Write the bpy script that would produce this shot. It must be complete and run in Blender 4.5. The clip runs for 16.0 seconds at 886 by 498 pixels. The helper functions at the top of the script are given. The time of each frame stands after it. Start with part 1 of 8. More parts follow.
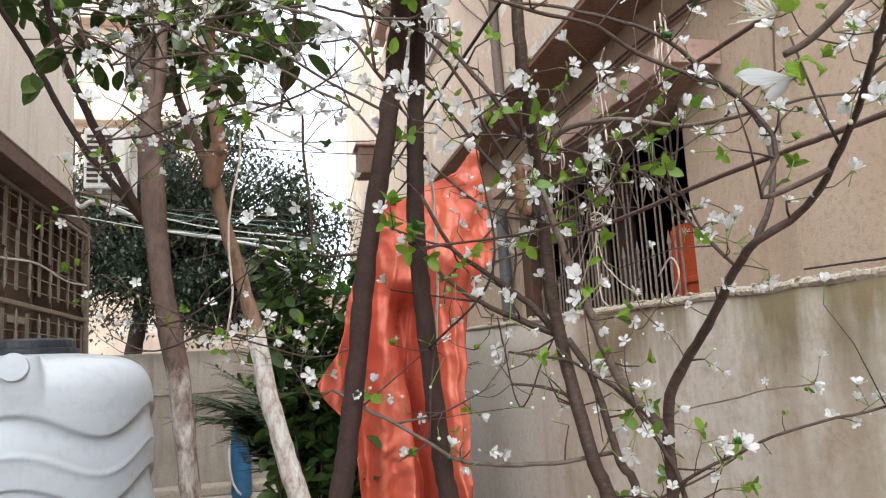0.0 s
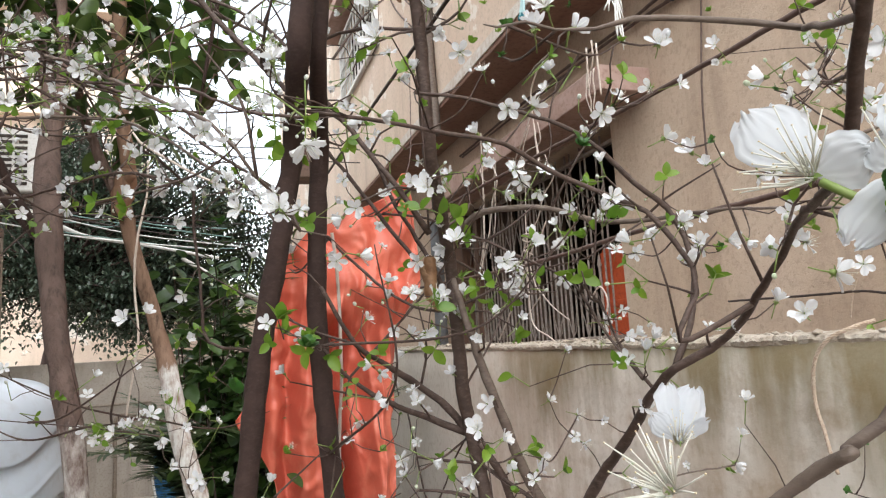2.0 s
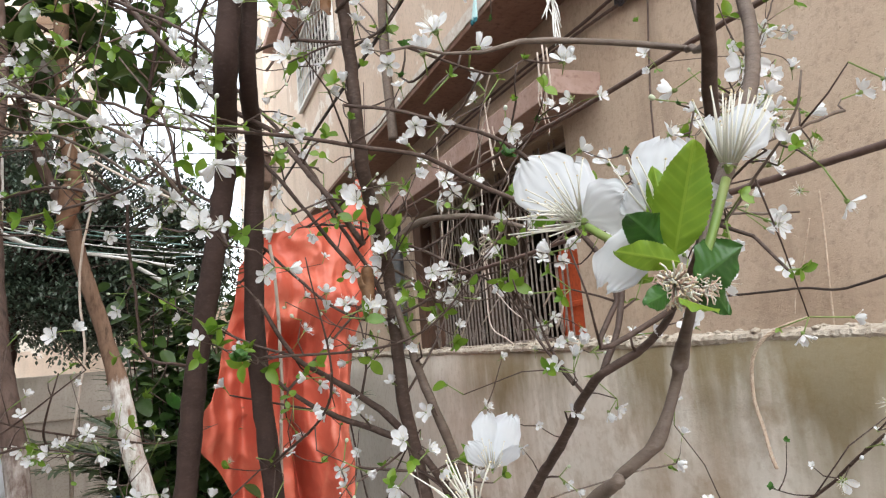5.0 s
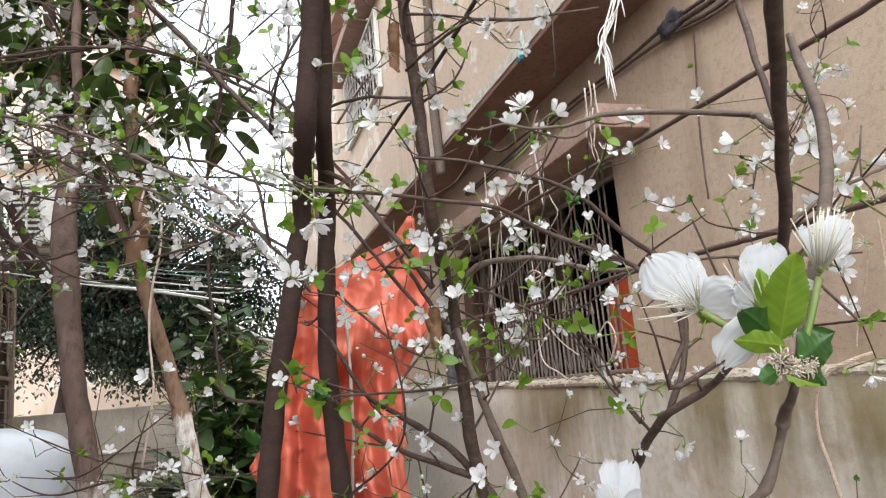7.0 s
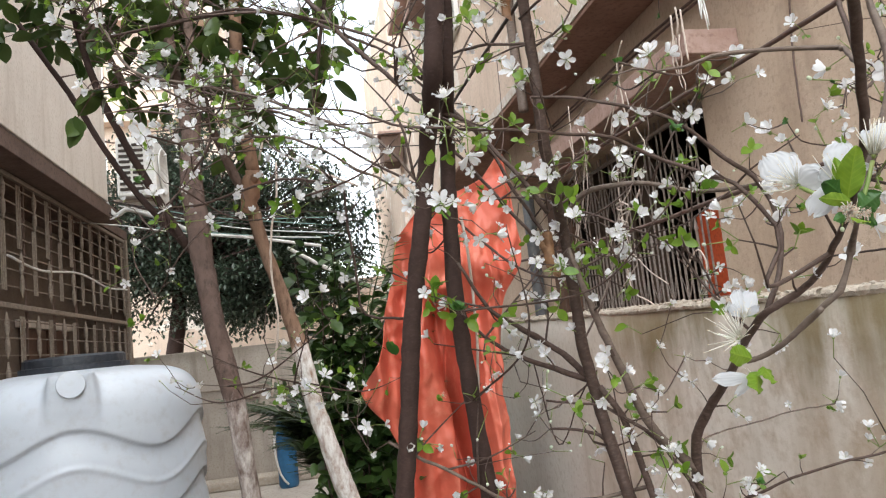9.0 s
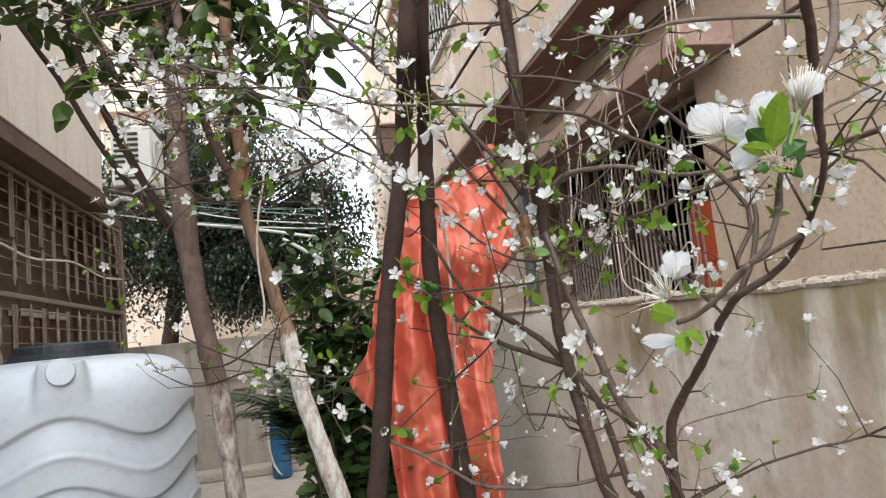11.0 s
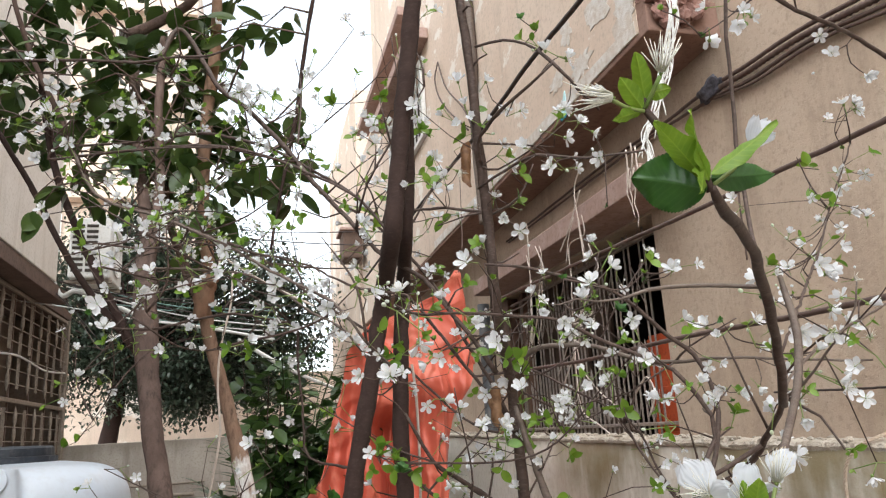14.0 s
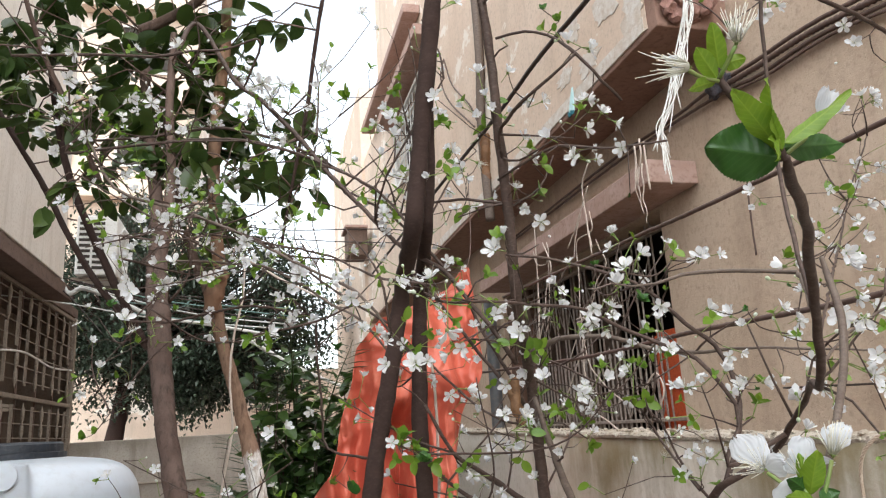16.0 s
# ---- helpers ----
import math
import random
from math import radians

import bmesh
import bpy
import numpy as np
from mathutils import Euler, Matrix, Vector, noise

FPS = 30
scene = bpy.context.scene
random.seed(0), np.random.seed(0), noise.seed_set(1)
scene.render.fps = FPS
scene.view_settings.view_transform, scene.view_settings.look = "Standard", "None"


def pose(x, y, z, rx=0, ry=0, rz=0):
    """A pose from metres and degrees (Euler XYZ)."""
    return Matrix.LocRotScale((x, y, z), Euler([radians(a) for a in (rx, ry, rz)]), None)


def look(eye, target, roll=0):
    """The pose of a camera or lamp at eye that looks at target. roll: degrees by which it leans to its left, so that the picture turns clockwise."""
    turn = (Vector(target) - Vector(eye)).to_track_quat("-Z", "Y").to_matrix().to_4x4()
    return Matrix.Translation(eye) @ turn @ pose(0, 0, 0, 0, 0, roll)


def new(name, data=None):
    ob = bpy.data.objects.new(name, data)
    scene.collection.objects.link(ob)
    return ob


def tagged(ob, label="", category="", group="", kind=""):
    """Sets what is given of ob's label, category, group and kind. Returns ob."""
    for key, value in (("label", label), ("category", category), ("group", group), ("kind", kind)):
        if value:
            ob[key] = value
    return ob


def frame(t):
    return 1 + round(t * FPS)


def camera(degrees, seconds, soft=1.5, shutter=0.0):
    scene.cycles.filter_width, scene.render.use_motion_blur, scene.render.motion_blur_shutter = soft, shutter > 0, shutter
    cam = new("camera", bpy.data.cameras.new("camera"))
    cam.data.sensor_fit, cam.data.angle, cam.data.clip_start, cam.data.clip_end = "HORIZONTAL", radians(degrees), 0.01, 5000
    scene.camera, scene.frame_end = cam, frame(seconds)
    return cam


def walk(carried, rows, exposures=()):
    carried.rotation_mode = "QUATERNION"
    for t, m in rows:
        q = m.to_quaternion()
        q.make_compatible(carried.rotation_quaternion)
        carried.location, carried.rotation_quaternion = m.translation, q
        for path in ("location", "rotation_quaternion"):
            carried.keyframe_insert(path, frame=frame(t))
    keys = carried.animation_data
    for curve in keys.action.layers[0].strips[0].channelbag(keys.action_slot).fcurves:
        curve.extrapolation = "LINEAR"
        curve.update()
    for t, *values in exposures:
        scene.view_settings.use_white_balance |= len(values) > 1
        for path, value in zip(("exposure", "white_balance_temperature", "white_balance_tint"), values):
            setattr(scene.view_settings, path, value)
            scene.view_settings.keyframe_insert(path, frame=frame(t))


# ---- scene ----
cam = camera(62.8, 16.0, soft=1.2)
PATH = [
    (0, (0.0000, 0.0000, 1.5000), (0.5893, 2.5026, 1.8862), -3.23),
    (0.5, (0.0031, -0.0014, 1.5018), (0.5927, 2.5004, 1.8935), -3.13),
    (1, (0.0120, -0.0086, 1.5099), (0.6022, 2.4925, 1.9052), -3.24),
    (1.5, (0.0396, 0.0160, 1.5690), (0.7024, 2.4990, 1.9636), -2.82),
    (2, (0.0577, 0.0437, 1.6213), (0.8605, 2.4892, 1.9888), -3.42),
    (2.5, (0.0845, 0.0399, 1.6269), (0.9512, 2.4642, 1.9900), -4.16),
    (3, (0.0941, 0.0337, 1.6267), (1.0080, 2.4401, 1.9923), -4.69),
    (3.5, (0.0898, 0.0228, 1.6293), (1.0158, 2.4240, 1.9997), -4.90),
    (6, (0.0816, 0.0296, 1.6239), (1.0037, 2.4327, 1.9911), -5.00),
    (6.5, (0.0719, 0.0118, 1.6296), (0.9567, 2.4215, 2.0420), -5.01),
    (7, (0.0521, -0.0010, 1.6342), (0.8276, 2.4310, 2.1283), -5.10),
    (7.5, (0.0279, -0.0347, 1.6375), (0.6562, 2.4292, 2.1799), -5.99),
    (8, (-0.0074, -0.0997, 1.6496), (0.5194, 2.4001, 2.1327), -6.81),
    (8.5, (-0.0244, -0.1106, 1.6364), (0.4706, 2.4177, 1.9862), -7.09),
    (8.7, (-0.0251, -0.1039, 1.6225), (0.4662, 2.4289, 1.9442), -6.38),
    (10.8, (0.0000, -0.0853, 1.5772), (0.4867, 2.4522, 1.8670), -5.86),
    (11, (0.0055, -0.0904, 1.5888), (0.4997, 2.4459, 1.8767), -5.67),
    (11.5, (0.0022, -0.0965, 1.6091), (0.5695, 2.4062, 2.0271), -4.32),
    (12, (-0.0273, -0.1131, 1.6716), (0.5617, 2.3644, 2.1959), -3.73),
    (12.5, (-0.0260, -0.1277, 1.6859), (0.5945, 2.3158, 2.3217), -2.88),
    (13, (-0.0052, -0.1370, 1.6816), (0.6448, 2.2976, 2.3220), -3.23),
    (13.5, (-0.0103, -0.1303, 1.6781), (0.6425, 2.3052, 2.3125), -3.42),
    (14, (-0.0207, -0.1320, 1.6789), (0.6308, 2.3050, 2.3085), -3.42),
    (14.5, (-0.0263, -0.1333, 1.6773), (0.6202, 2.3065, 2.3017), -3.40),
    (15, (-0.0290, -0.1314, 1.6715), (0.6115, 2.3102, 2.2946), -3.49),
    (15.5, (-0.0386, -0.1278, 1.6713), (0.5994, 2.3146, 2.2939), -3.39),
    (16, (-0.0426, -0.1278, 1.6708), (0.5967, 2.3140, 2.2943), -3.39),
]
walk(cam, [(t, look(eye, target, roll)) for t, eye, target, roll in PATH],
     exposures=[(0, 0.30, 6300, 6), (6, 0.25, 6300, 6), (11, 0.24, 6300, 6), (13, 0.14, 6300, 6), (16, 0.14, 6300, 6)])

# ---- light ----
world = bpy.data.worlds.new("overcast_sky")
world.use_nodes = True
scene.world = world
wn, wl = world.node_tree.nodes, world.node_tree.links
sky = wn.new("ShaderNodeTexSky")
sky.sky_type = "NISHITA"
sky.sun_disc = False
sky.sun_elevation = radians(52)
sky.sun_rotation = radians(200)
soft_sky = wn.new("ShaderNodeHueSaturation")
soft_sky.inputs["Saturation"].default_value = 0.22
wl.new(sky.outputs["Color"], soft_sky.inputs["Color"])
wl.new(soft_sky.outputs["Color"], wn["Background"].inputs["Color"])
wn["Background"].inputs["Strength"].default_value = 0.42

sun_data = bpy.data.lights.new("sun", "SUN")
sun_data.energy = 2.7
sun_data.angle = radians(95)
sun_data.color = (1.0, 0.96, 0.9)
sun = new("sun", sun_data)
sun.matrix_world = look((-2, -3, 6), (0, 1.2, 0))

# ---- materials ----
def shader(name, rough=0.7, metal=0.0):
    m = bpy.data.materials.new(name)
    m.use_nodes = True
    nt = m.node_tree
    b = nt.nodes["Principled BSDF"]
    b.inputs["Roughness"].default_value = rough
    b.inputs["Metallic"].default_value = metal
    return m, nt, b


def node(nt, kind, **inputs):
    n = nt.nodes.new(kind)
    for key, value in inputs.items():
        n.inputs[key.replace("_", " ")].default_value = value
    return n


def coords(nt, stretch=(1, 1, 1)):
    tc = nt.nodes.new("ShaderNodeTexCoord")
    mp = nt.nodes.new("ShaderNodeMapping")
    mp.inputs["Scale"].default_value = stretch
    nt.links.new(tc.outputs["Object"], mp.inputs["Vector"])
    return mp.outputs["Vector"]


def noise_fac(nt, vec, scale, detail=5.0, rough=0.6, low=0.35, high=0.65):
    n = node(nt, "ShaderNodeTexNoise", Scale=scale, Detail=detail, Roughness=rough)
    nt.links.new(vec, n.inputs["Vector"])
    r = nt.nodes.new("ShaderNodeMapRange")
    r.inputs["From Min"].default_value, r.inputs["From Max"].default_value = low, high
    nt.links.new(n.outputs["Fac"], r.inputs["Value"])
    return r.outputs["Result"]


def mix(nt, fac, a, b):
    n = nt.nodes.new("ShaderNodeMix")
    n.data_type = "RGBA"
    for sock, v in ((n.inputs[0], fac), (n.inputs[6], a), (n.inputs[7], b)):
        if isinstance(v, (int, float)):
            sock.default_value = v
        elif isinstance(v, tuple):
            sock.default_value = (*v, 1.0)
        else:
            nt.links.new(v, sock)
    return n.outputs[2]


def bump(nt, bsdf, height, strength=0.4, distance=0.004):
    n = nt.nodes.new("ShaderNodeBump")
    n.inputs["Strength"].default_value = strength
    n.inputs["Distance"].default_value = distance
    nt.links.new(height, n.inputs["Height"])
    nt.links.new(n.outputs["Normal"], bsdf.inputs["Normal"])


def surface(name, c1, c2, scale=6.0, c3=None, scale3=40.0, rough=0.75, metal=0.0, stretch=(1, 1, 1), relief=0.3, depth=0.003, relief_scale=60.0):
    """Two tones at a large scale, a third at a fine scale, and fine relief."""
    m, nt, b = shader(name, rough, metal)
    v = coords(nt, stretch)
    col = mix(nt, noise_fac(nt, v, scale), c1, c2)
    if c3:
        col = mix(nt, noise_fac(nt, v, scale3, low=0.5, high=0.75), col, c3)
    nt.links.new(col, b.inputs["Base Color"])
    if relief:
        bump(nt, b, noise_fac(nt, v, relief_scale, 6.0, 0.65, 0.2, 0.8), relief, depth)
    return m


def stained_plaster(name, base, pale, dark, moss, top, band, streak=0.5, runs=None, pits=0.0, flakes=None, wet_to=None):
    """Plaster with run-down streaks and a growth band below the height top."""
    m, nt, b = shader(name, 0.9)
    v = coords(nt)
    col = mix(nt, noise_fac(nt, v, 2.2), base, pale)
    col = mix(nt, noise_fac(nt, v, 45.0, low=0.5, high=0.8), col, dark)
    vs = coords(nt, (3.5, 3.5, 0.4))
    col = mix(nt, noise_fac(nt, vs, 1.6, 6.0, 0.65, 0.52, 0.78), col, dark)
    if flakes:
        col = mix(nt, noise_fac(nt, coords(nt, (1, 1, 1.4)), 1.1, 8.0, 0.7, 0.56, 0.58), col, flakes)
    wet = None
    if wet_to:
        # the damp stretch of the wall, with a ragged end
        along = nt.nodes.new("ShaderNodeSeparateXYZ")
        nt.links.new(nt.nodes.new("ShaderNodeTexCoord").outputs["Object"], along.inputs[0])
        rag = nt.nodes.new("ShaderNodeMath")
        rag.operation = "MULTIPLY_ADD"
        nt.links.new(noise_fac(nt, v, 2.4, 4.0, 0.6, 0.2, 0.8), rag.inputs[0])
        rag.inputs[1].default_value = 1.2
        nt.links.new(along.outputs["Y"], rag.inputs[2])
        wet = nt.nodes.new("ShaderNodeMapRange")
        wet.inputs["From Min"].default_value, wet.inputs["From Max"].default_value = wet_to + 1.5, wet_to + 0.3
        nt.links.new(rag.outputs[0], wet.inputs["Value"])
        wet = wet.outputs["Result"]

    def damp(fac):
        """Holds a stain to the damp stretch."""
        if wet is None:
            return fac
        n = nt.nodes.new("ShaderNodeMath")
        n.operation = "MULTIPLY"
        nt.links.new(fac, n.inputs[0])
        nt.links.new(wet, n.inputs[1])
        return n.outputs[0]

    if runs:
        vr = coords(nt, (2.2, 2.2, 0.3))
        col = mix(nt, damp(noise_fac(nt, vr, 1.9, 4.0, 0.55, 0.50, 0.80)), col, runs)
        col = mix(nt, damp(noise_fac(nt, v, 9.0, 6.0, 0.65, 0.5, 0.8)), col, runs)
    if moss:
        sep = nt.nodes.new("ShaderNodeSeparateXYZ")
        tc = nt.nodes.new("ShaderNodeTexCoord")
        nt.links.new(tc.outputs["Object"], sep.inputs[0])
        wob = noise_fac(nt, coords(nt, (2.2, 2.2, 0.5)), 1.9, 5.0, 0.62, 0.3, 0.7)
        add = nt.nodes.new("ShaderNodeMath")
        add.operation = "MULTIPLY_ADD"
        nt.links.new(wob, add.inputs[0])
        add.inputs[1].default_value = band * 1.4
        nt.links.new(sep.outputs["Z"], add.inputs[2])
        r = nt.nodes.new("ShaderNodeMapRange")
        r.inputs["From Min"].default_value = top - band * 0.1
        r.inputs["From Max"].default_value = top + band * 0.75
        nt.links.new(add.outputs[0], r.inputs["Value"])
        part_moss = nt.nodes.new("ShaderNodeMath")
        part_moss.operation = "MULTIPLY"
        nt.links.new(r.outputs["Result"], part_moss.inputs[0])
        part_moss.inputs[1].default_value = streak
        col = mix(nt, damp(part_moss.outputs[0]), col, moss)
    nt.links.new(col, b.inputs["Base Color"])
    h = noise_fac(nt, v, 28.0, 8.0, 0.7, 0.25, 0.75)
    if pits:
        pit = noise_fac(nt, v, 80.0, 3.0, 0.6, 0.58, 0.74)
        less = nt.nodes.new("ShaderNodeMath")
        less.operation = "MULTIPLY_ADD"
        nt.links.new(pit, less.inputs[0])
        less.inputs[1].default_value = -0.9 * pits
        nt.links.new(h, less.inputs[2])
        h = less.outputs[0]
        nt.links.new(mix(nt, pit, col, tuple(0.3 * q + 0.7 * w for q, w in zip(base, dark))), b.inputs["Base Color"])
    bump(nt, b, h, 0.5 if pits else 0.35, 0.005 if pits else 0.004)
    return m


def leafy(name, c1, c2, back, gloss=0.45, through_light=0.45):
    """Leaf or petal: two tones that differ from piece to piece, some light passing through."""
    m, nt, b = shader(name, gloss)
    geo = nt.nodes.new("ShaderNodeNewGeometry")
    info = nt.nodes.new("ShaderNodeObjectInfo")
    add = nt.nodes.new("ShaderNodeMath")
    add.operation = "ADD"
    nt.links.new(geo.outputs["Random Per Island"], add.inputs[0])
    nt.links.new(info.outputs["Random"], add.inputs[1])
    fr = nt.nodes.new("ShaderNodeMath")
    fr.operation = "FRACT"
    nt.links.new(add.outputs[0], fr.inputs[0])
    col = mix(nt, fr.outputs[0], c1, c2)
    col = mix(nt, noise_fac(nt, coords(nt), 90.0, 3.0, 0.6, 0.45, 0.8), col, back)
    nt.links.new(col, b.inputs["Base Color"])
    t = nt.nodes.new("ShaderNodeBsdfTranslucent")
    nt.links.new(col, t.inputs["Color"])
    ms = nt.nodes.new("ShaderNodeMixShader")
    ms.inputs[0].default_value = through_light
    nt.links.new(b.outputs[0], ms.inputs[1])
    nt.links.new(t.outputs[0], ms.inputs[2])
    nt.links.new(ms.outputs[0], nt.nodes["Material Output"].inputs["Surface"])
    return m


def painted_bark(name, c1, c2, white, dull, top, patchy):
    """Rough bark, limewashed below the height top, the wash patchy and worn."""
    m, nt, b = shader(name, 0.9)
    v = coords(nt, (1, 1, 0.4))
    bark = mix(nt, noise_fac(nt, v, 18.0), c1, c2)
    bark = mix(nt, noise_fac(nt, coords(nt, (1, 1, 0.25)), 70.0, 6.0, 0.7, 0.5, 0.72), bark, tuple(0.45 * q for q in c1))
    wash = mix(nt, noise_fac(nt, v, 25.0), white, dull)
    worn = noise_fac(nt, v, 55.0, 6.0, 0.7, 0.5 - patchy * 0.25, 0.78 - patchy * 0.25)
    wash = mix(nt, worn, wash, c2)
    sep = nt.nodes.new("ShaderNodeSeparateXYZ")
    tc = nt.nodes.new("ShaderNodeTexCoord")
    nt.links.new(tc.outputs["Object"], sep.inputs[0])
    add = nt.nodes.new("ShaderNodeMath")
    add.operation = "MULTIPLY_ADD"
    nt.links.new(noise_fac(nt, v, 20.0, 6.0, 0.7, 0.25, 0.75), add.inputs[0])
    add.inputs[1].default_value = 0.14
    nt.links.new(sep.outputs["Z"], add.inputs[2])
    r = nt.nodes.new("ShaderNodeMapRange")
    r.inputs["From Min"].default_value, r.inputs["From Max"].default_value = top + 0.05, top + 0.08
    nt.links.new(add.outputs[0], r.inputs["Value"])
    nt.links.new(mix(nt, r.outputs["Result"], wash, bark), b.inputs["Base Color"])
    bump(nt, b, noise_fac(nt, v, 45.0, 8.0, 0.72, 0.25, 0.75), 0.9, 0.006)
    return m


M = {}
M["bark_dark"] = surface("bark_dark", (0.029, 0.0135, 0.0105), (0.045, 0.0235, 0.018), 45.0, (0.056, 0.032, 0.025), 170.0, 0.9, 0, (1, 1, 1.6), 0.5, 0.001, 220.0)
M["bark_brown"] = surface("bark_brown", (0.045, 0.0255, 0.019), (0.076, 0.046, 0.036), 40.0, (0.125, 0.086, 0.070), 140.0, 0.68, 0, (1, 1, 2), 0.5, 0.0008, 220.0)
M["bark_grey"] = surface("bark_grey", (0.098, 0.068, 0.053), (0.155, 0.117, 0.094), 50.0, (0.075, 0.05, 0.042), 150.0, 0.65, 0, (1, 1, 2), 0.5, 0.0008, 220.0)
M["bark_citrus"] = surface("bark_citrus", (0.105, 0.065, 0.05), (0.16, 0.105, 0.085), 18.0, (0.065, 0.04, 0.03), 40.0, 0.85, 0, (1, 1, 0.4), 0.9, 0.005, 55.0)
M["bark_tan"] = surface("bark_tan", (0.24, 0.135, 0.085), (0.34, 0.21, 0.14), 16.0, (0.13, 0.08, 0.055), 50.0, 0.85, 0, (1, 1, 0.4), 0.6, 0.002, 90.0)
M["trunk_worn"] = painted_bark("trunk_worn", (0.080, 0.049, 0.039), (0.14, 0.092, 0.075), (0.62, 0.58, 0.55), (0.42, 0.36, 0.33), 1.50, 0.55)
M["trunk_white"] = painted_bark("trunk_white", (0.22, 0.13, 0.085), (0.31, 0.2, 0.14), (0.80, 0.785, 0.765), (0.68, 0.64, 0.60), 1.62, 0.26)
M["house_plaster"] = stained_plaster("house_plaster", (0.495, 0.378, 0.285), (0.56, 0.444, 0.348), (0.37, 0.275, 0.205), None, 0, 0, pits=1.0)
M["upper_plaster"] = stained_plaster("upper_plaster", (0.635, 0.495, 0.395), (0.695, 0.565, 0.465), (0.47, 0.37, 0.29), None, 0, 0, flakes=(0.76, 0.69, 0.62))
M["wall_plaster"] = stained_plaster("wall_plaster", (0.69, 0.63, 0.56), (0.77, 0.72, 0.655), (0.55, 0.48, 0.40), (0.19, 0.142, 0.06), 1.59, 0.27, 0.86, runs=(0.37, 0.265, 0.165), wet_to=2.0)
M["end_plaster"] = stained_plaster("end_plaster", (0.36, 0.31, 0.265), (0.44, 0.39, 0.34), (0.24, 0.2, 0.165), (0.14, 0.12, 0.085), 1.75, 0.2, 0.5)
M["left_plaster"] = stained_plaster("left_plaster", (0.68, 0.61, 0.54), (0.74, 0.68, 0.61), (0.52, 0.45, 0.37), None, 0, 0)
M["concrete_pink"] = surface("concrete_pink", (0.36, 0.235, 0.195), (0.43, 0.3, 0.26), 9.0, (0.26, 0.16, 0.13), 40.0, 0.9, relief=0.4, depth=0.004, relief_scale=45.0)
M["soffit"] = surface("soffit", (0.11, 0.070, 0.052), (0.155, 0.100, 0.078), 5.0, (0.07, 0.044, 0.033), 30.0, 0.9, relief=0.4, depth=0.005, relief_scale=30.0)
# plaster darkened to hold the shade of the recess behind the cage
M["shaded_plaster"] = stained_plaster("shaded_plaster", (0.15, 0.112, 0.085), (0.20, 0.155, 0.12), (0.10, 0.074, 0.056), None, 0, 0)
# brown that carries the shade of the overhang's underside and end
M["overhang_shade"] = surface("overhang_shade", (0.235, 0.135, 0.10), (0.30, 0.185, 0.145), 5.0, (0.16, 0.09, 0.066), 30.0, 0.9, relief=0.4, depth=0.005, relief_scale=30.0)
M["rubble"] = surface("rubble", (0.40, 0.335, 0.265), (0.52, 0.465, 0.40), 30.0, (0.28, 0.22, 0.17), 60.0, 0.95, relief=0.8, depth=0.006, relief_scale=70.0)
M["peeled"] = surface("peeled", (0.70, 0.665, 0.63), (0.58, 0.50, 0.43), 14.0, (0.50, 0.40, 0.32), 26.0, 0.85, relief=0.7, depth=0.006, relief_scale=22.0)
M["brick_red"] = surface("brick_red", (0.26, 0.135, 0.11), (0.36, 0.215, 0.18), 30.0, (0.16, 0.085, 0.07), 60.0, 0.95, relief=0.8, depth=0.006, relief_scale=50.0)
M["tarp"], nt, bs = shader("tarp", 0.5)
tv = coords(nt)
tarp_col = mix(nt, noise_fac(nt, tv, 5.0), (0.50, 0.096, 0.058), (0.57, 0.135, 0.083))
nt.links.new(mix(nt, noise_fac(nt, tv, 14.0, 4.0, 0.6, 0.55, 0.8), tarp_col, (0.62, 0.215, 0.14)), bs.inputs["Base Color"])
crease = node(nt, "ShaderNodeTexVoronoi", Scale=8.0)
crease.feature = "DISTANCE_TO_EDGE"
warp = node(nt, "ShaderNodeTexNoise", Scale=6.0, Detail=3.0)
nt.links.new(tv, warp.inputs["Vector"])
nt.links.new(mix(nt, 0.25, tv, warp.outputs["Color"]), crease.inputs["Vector"])
bump(nt, bs, crease.outputs["Distance"], 0.3, 0.012)
M["plastic_white"] = surface("plastic_white", (0.66, 0.71, 0.79), (0.71, 0.76, 0.83), 2.5, (0.61, 0.64, 0.69), 16.0, 0.32, relief=0.02, depth=0.002, relief_scale=40.0)
M["rag_dark"] = surface("rag_dark", (0.05, 0.045, 0.055), (0.12, 0.115, 0.14), 30.0, (0.03, 0.027, 0.03), 90.0, 0.95, relief=0.6, depth=0.003, relief_scale=120.0)
M["cable_teal"] = surface("cable_teal", (0.12, 0.22, 0.20), (0.20, 0.30, 0.27), 30.0, rough=0.55, relief=0.1, depth=0.0005)
M["plastic_black"] = surface("plastic_black", (0.022, 0.026, 0.034), (0.035, 0.04, 0.05), 12.0, (0.07, 0.07, 0.075), 40.0, 0.5, relief=0.1, depth=0.001)
M["paint_white"] = surface("paint_white", (0.66, 0.65, 0.62), (0.72, 0.71, 0.69), 14.0, (0.5, 0.47, 0.42), 50.0, 0.5, relief=0.05, depth=0.001)
# near-black put in for unlit depth: room, window panes, louvre slots
M["unlit_dark"] = surface("unlit_dark", (0.032, 0.025, 0.02), (0.05, 0.04, 0.032), 6.0, rough=0.9, relief=0)
M["grille"] = surface("grille", (0.25, 0.205, 0.18), (0.36, 0.31, 0.275), 40.0, (0.17, 0.10, 0.075), 120.0, 0.6, 0.15, relief=0.3, depth=0.0008, relief_scale=200.0)
M["cage_iron"] = surface("cage_iron", (0.22, 0.178, 0.14), (0.31, 0.255, 0.205), 30.0, (0.13, 0.075, 0.05), 90.0, 0.7, 0.1, relief=0.3, depth=0.0008, relief_scale=180.0)
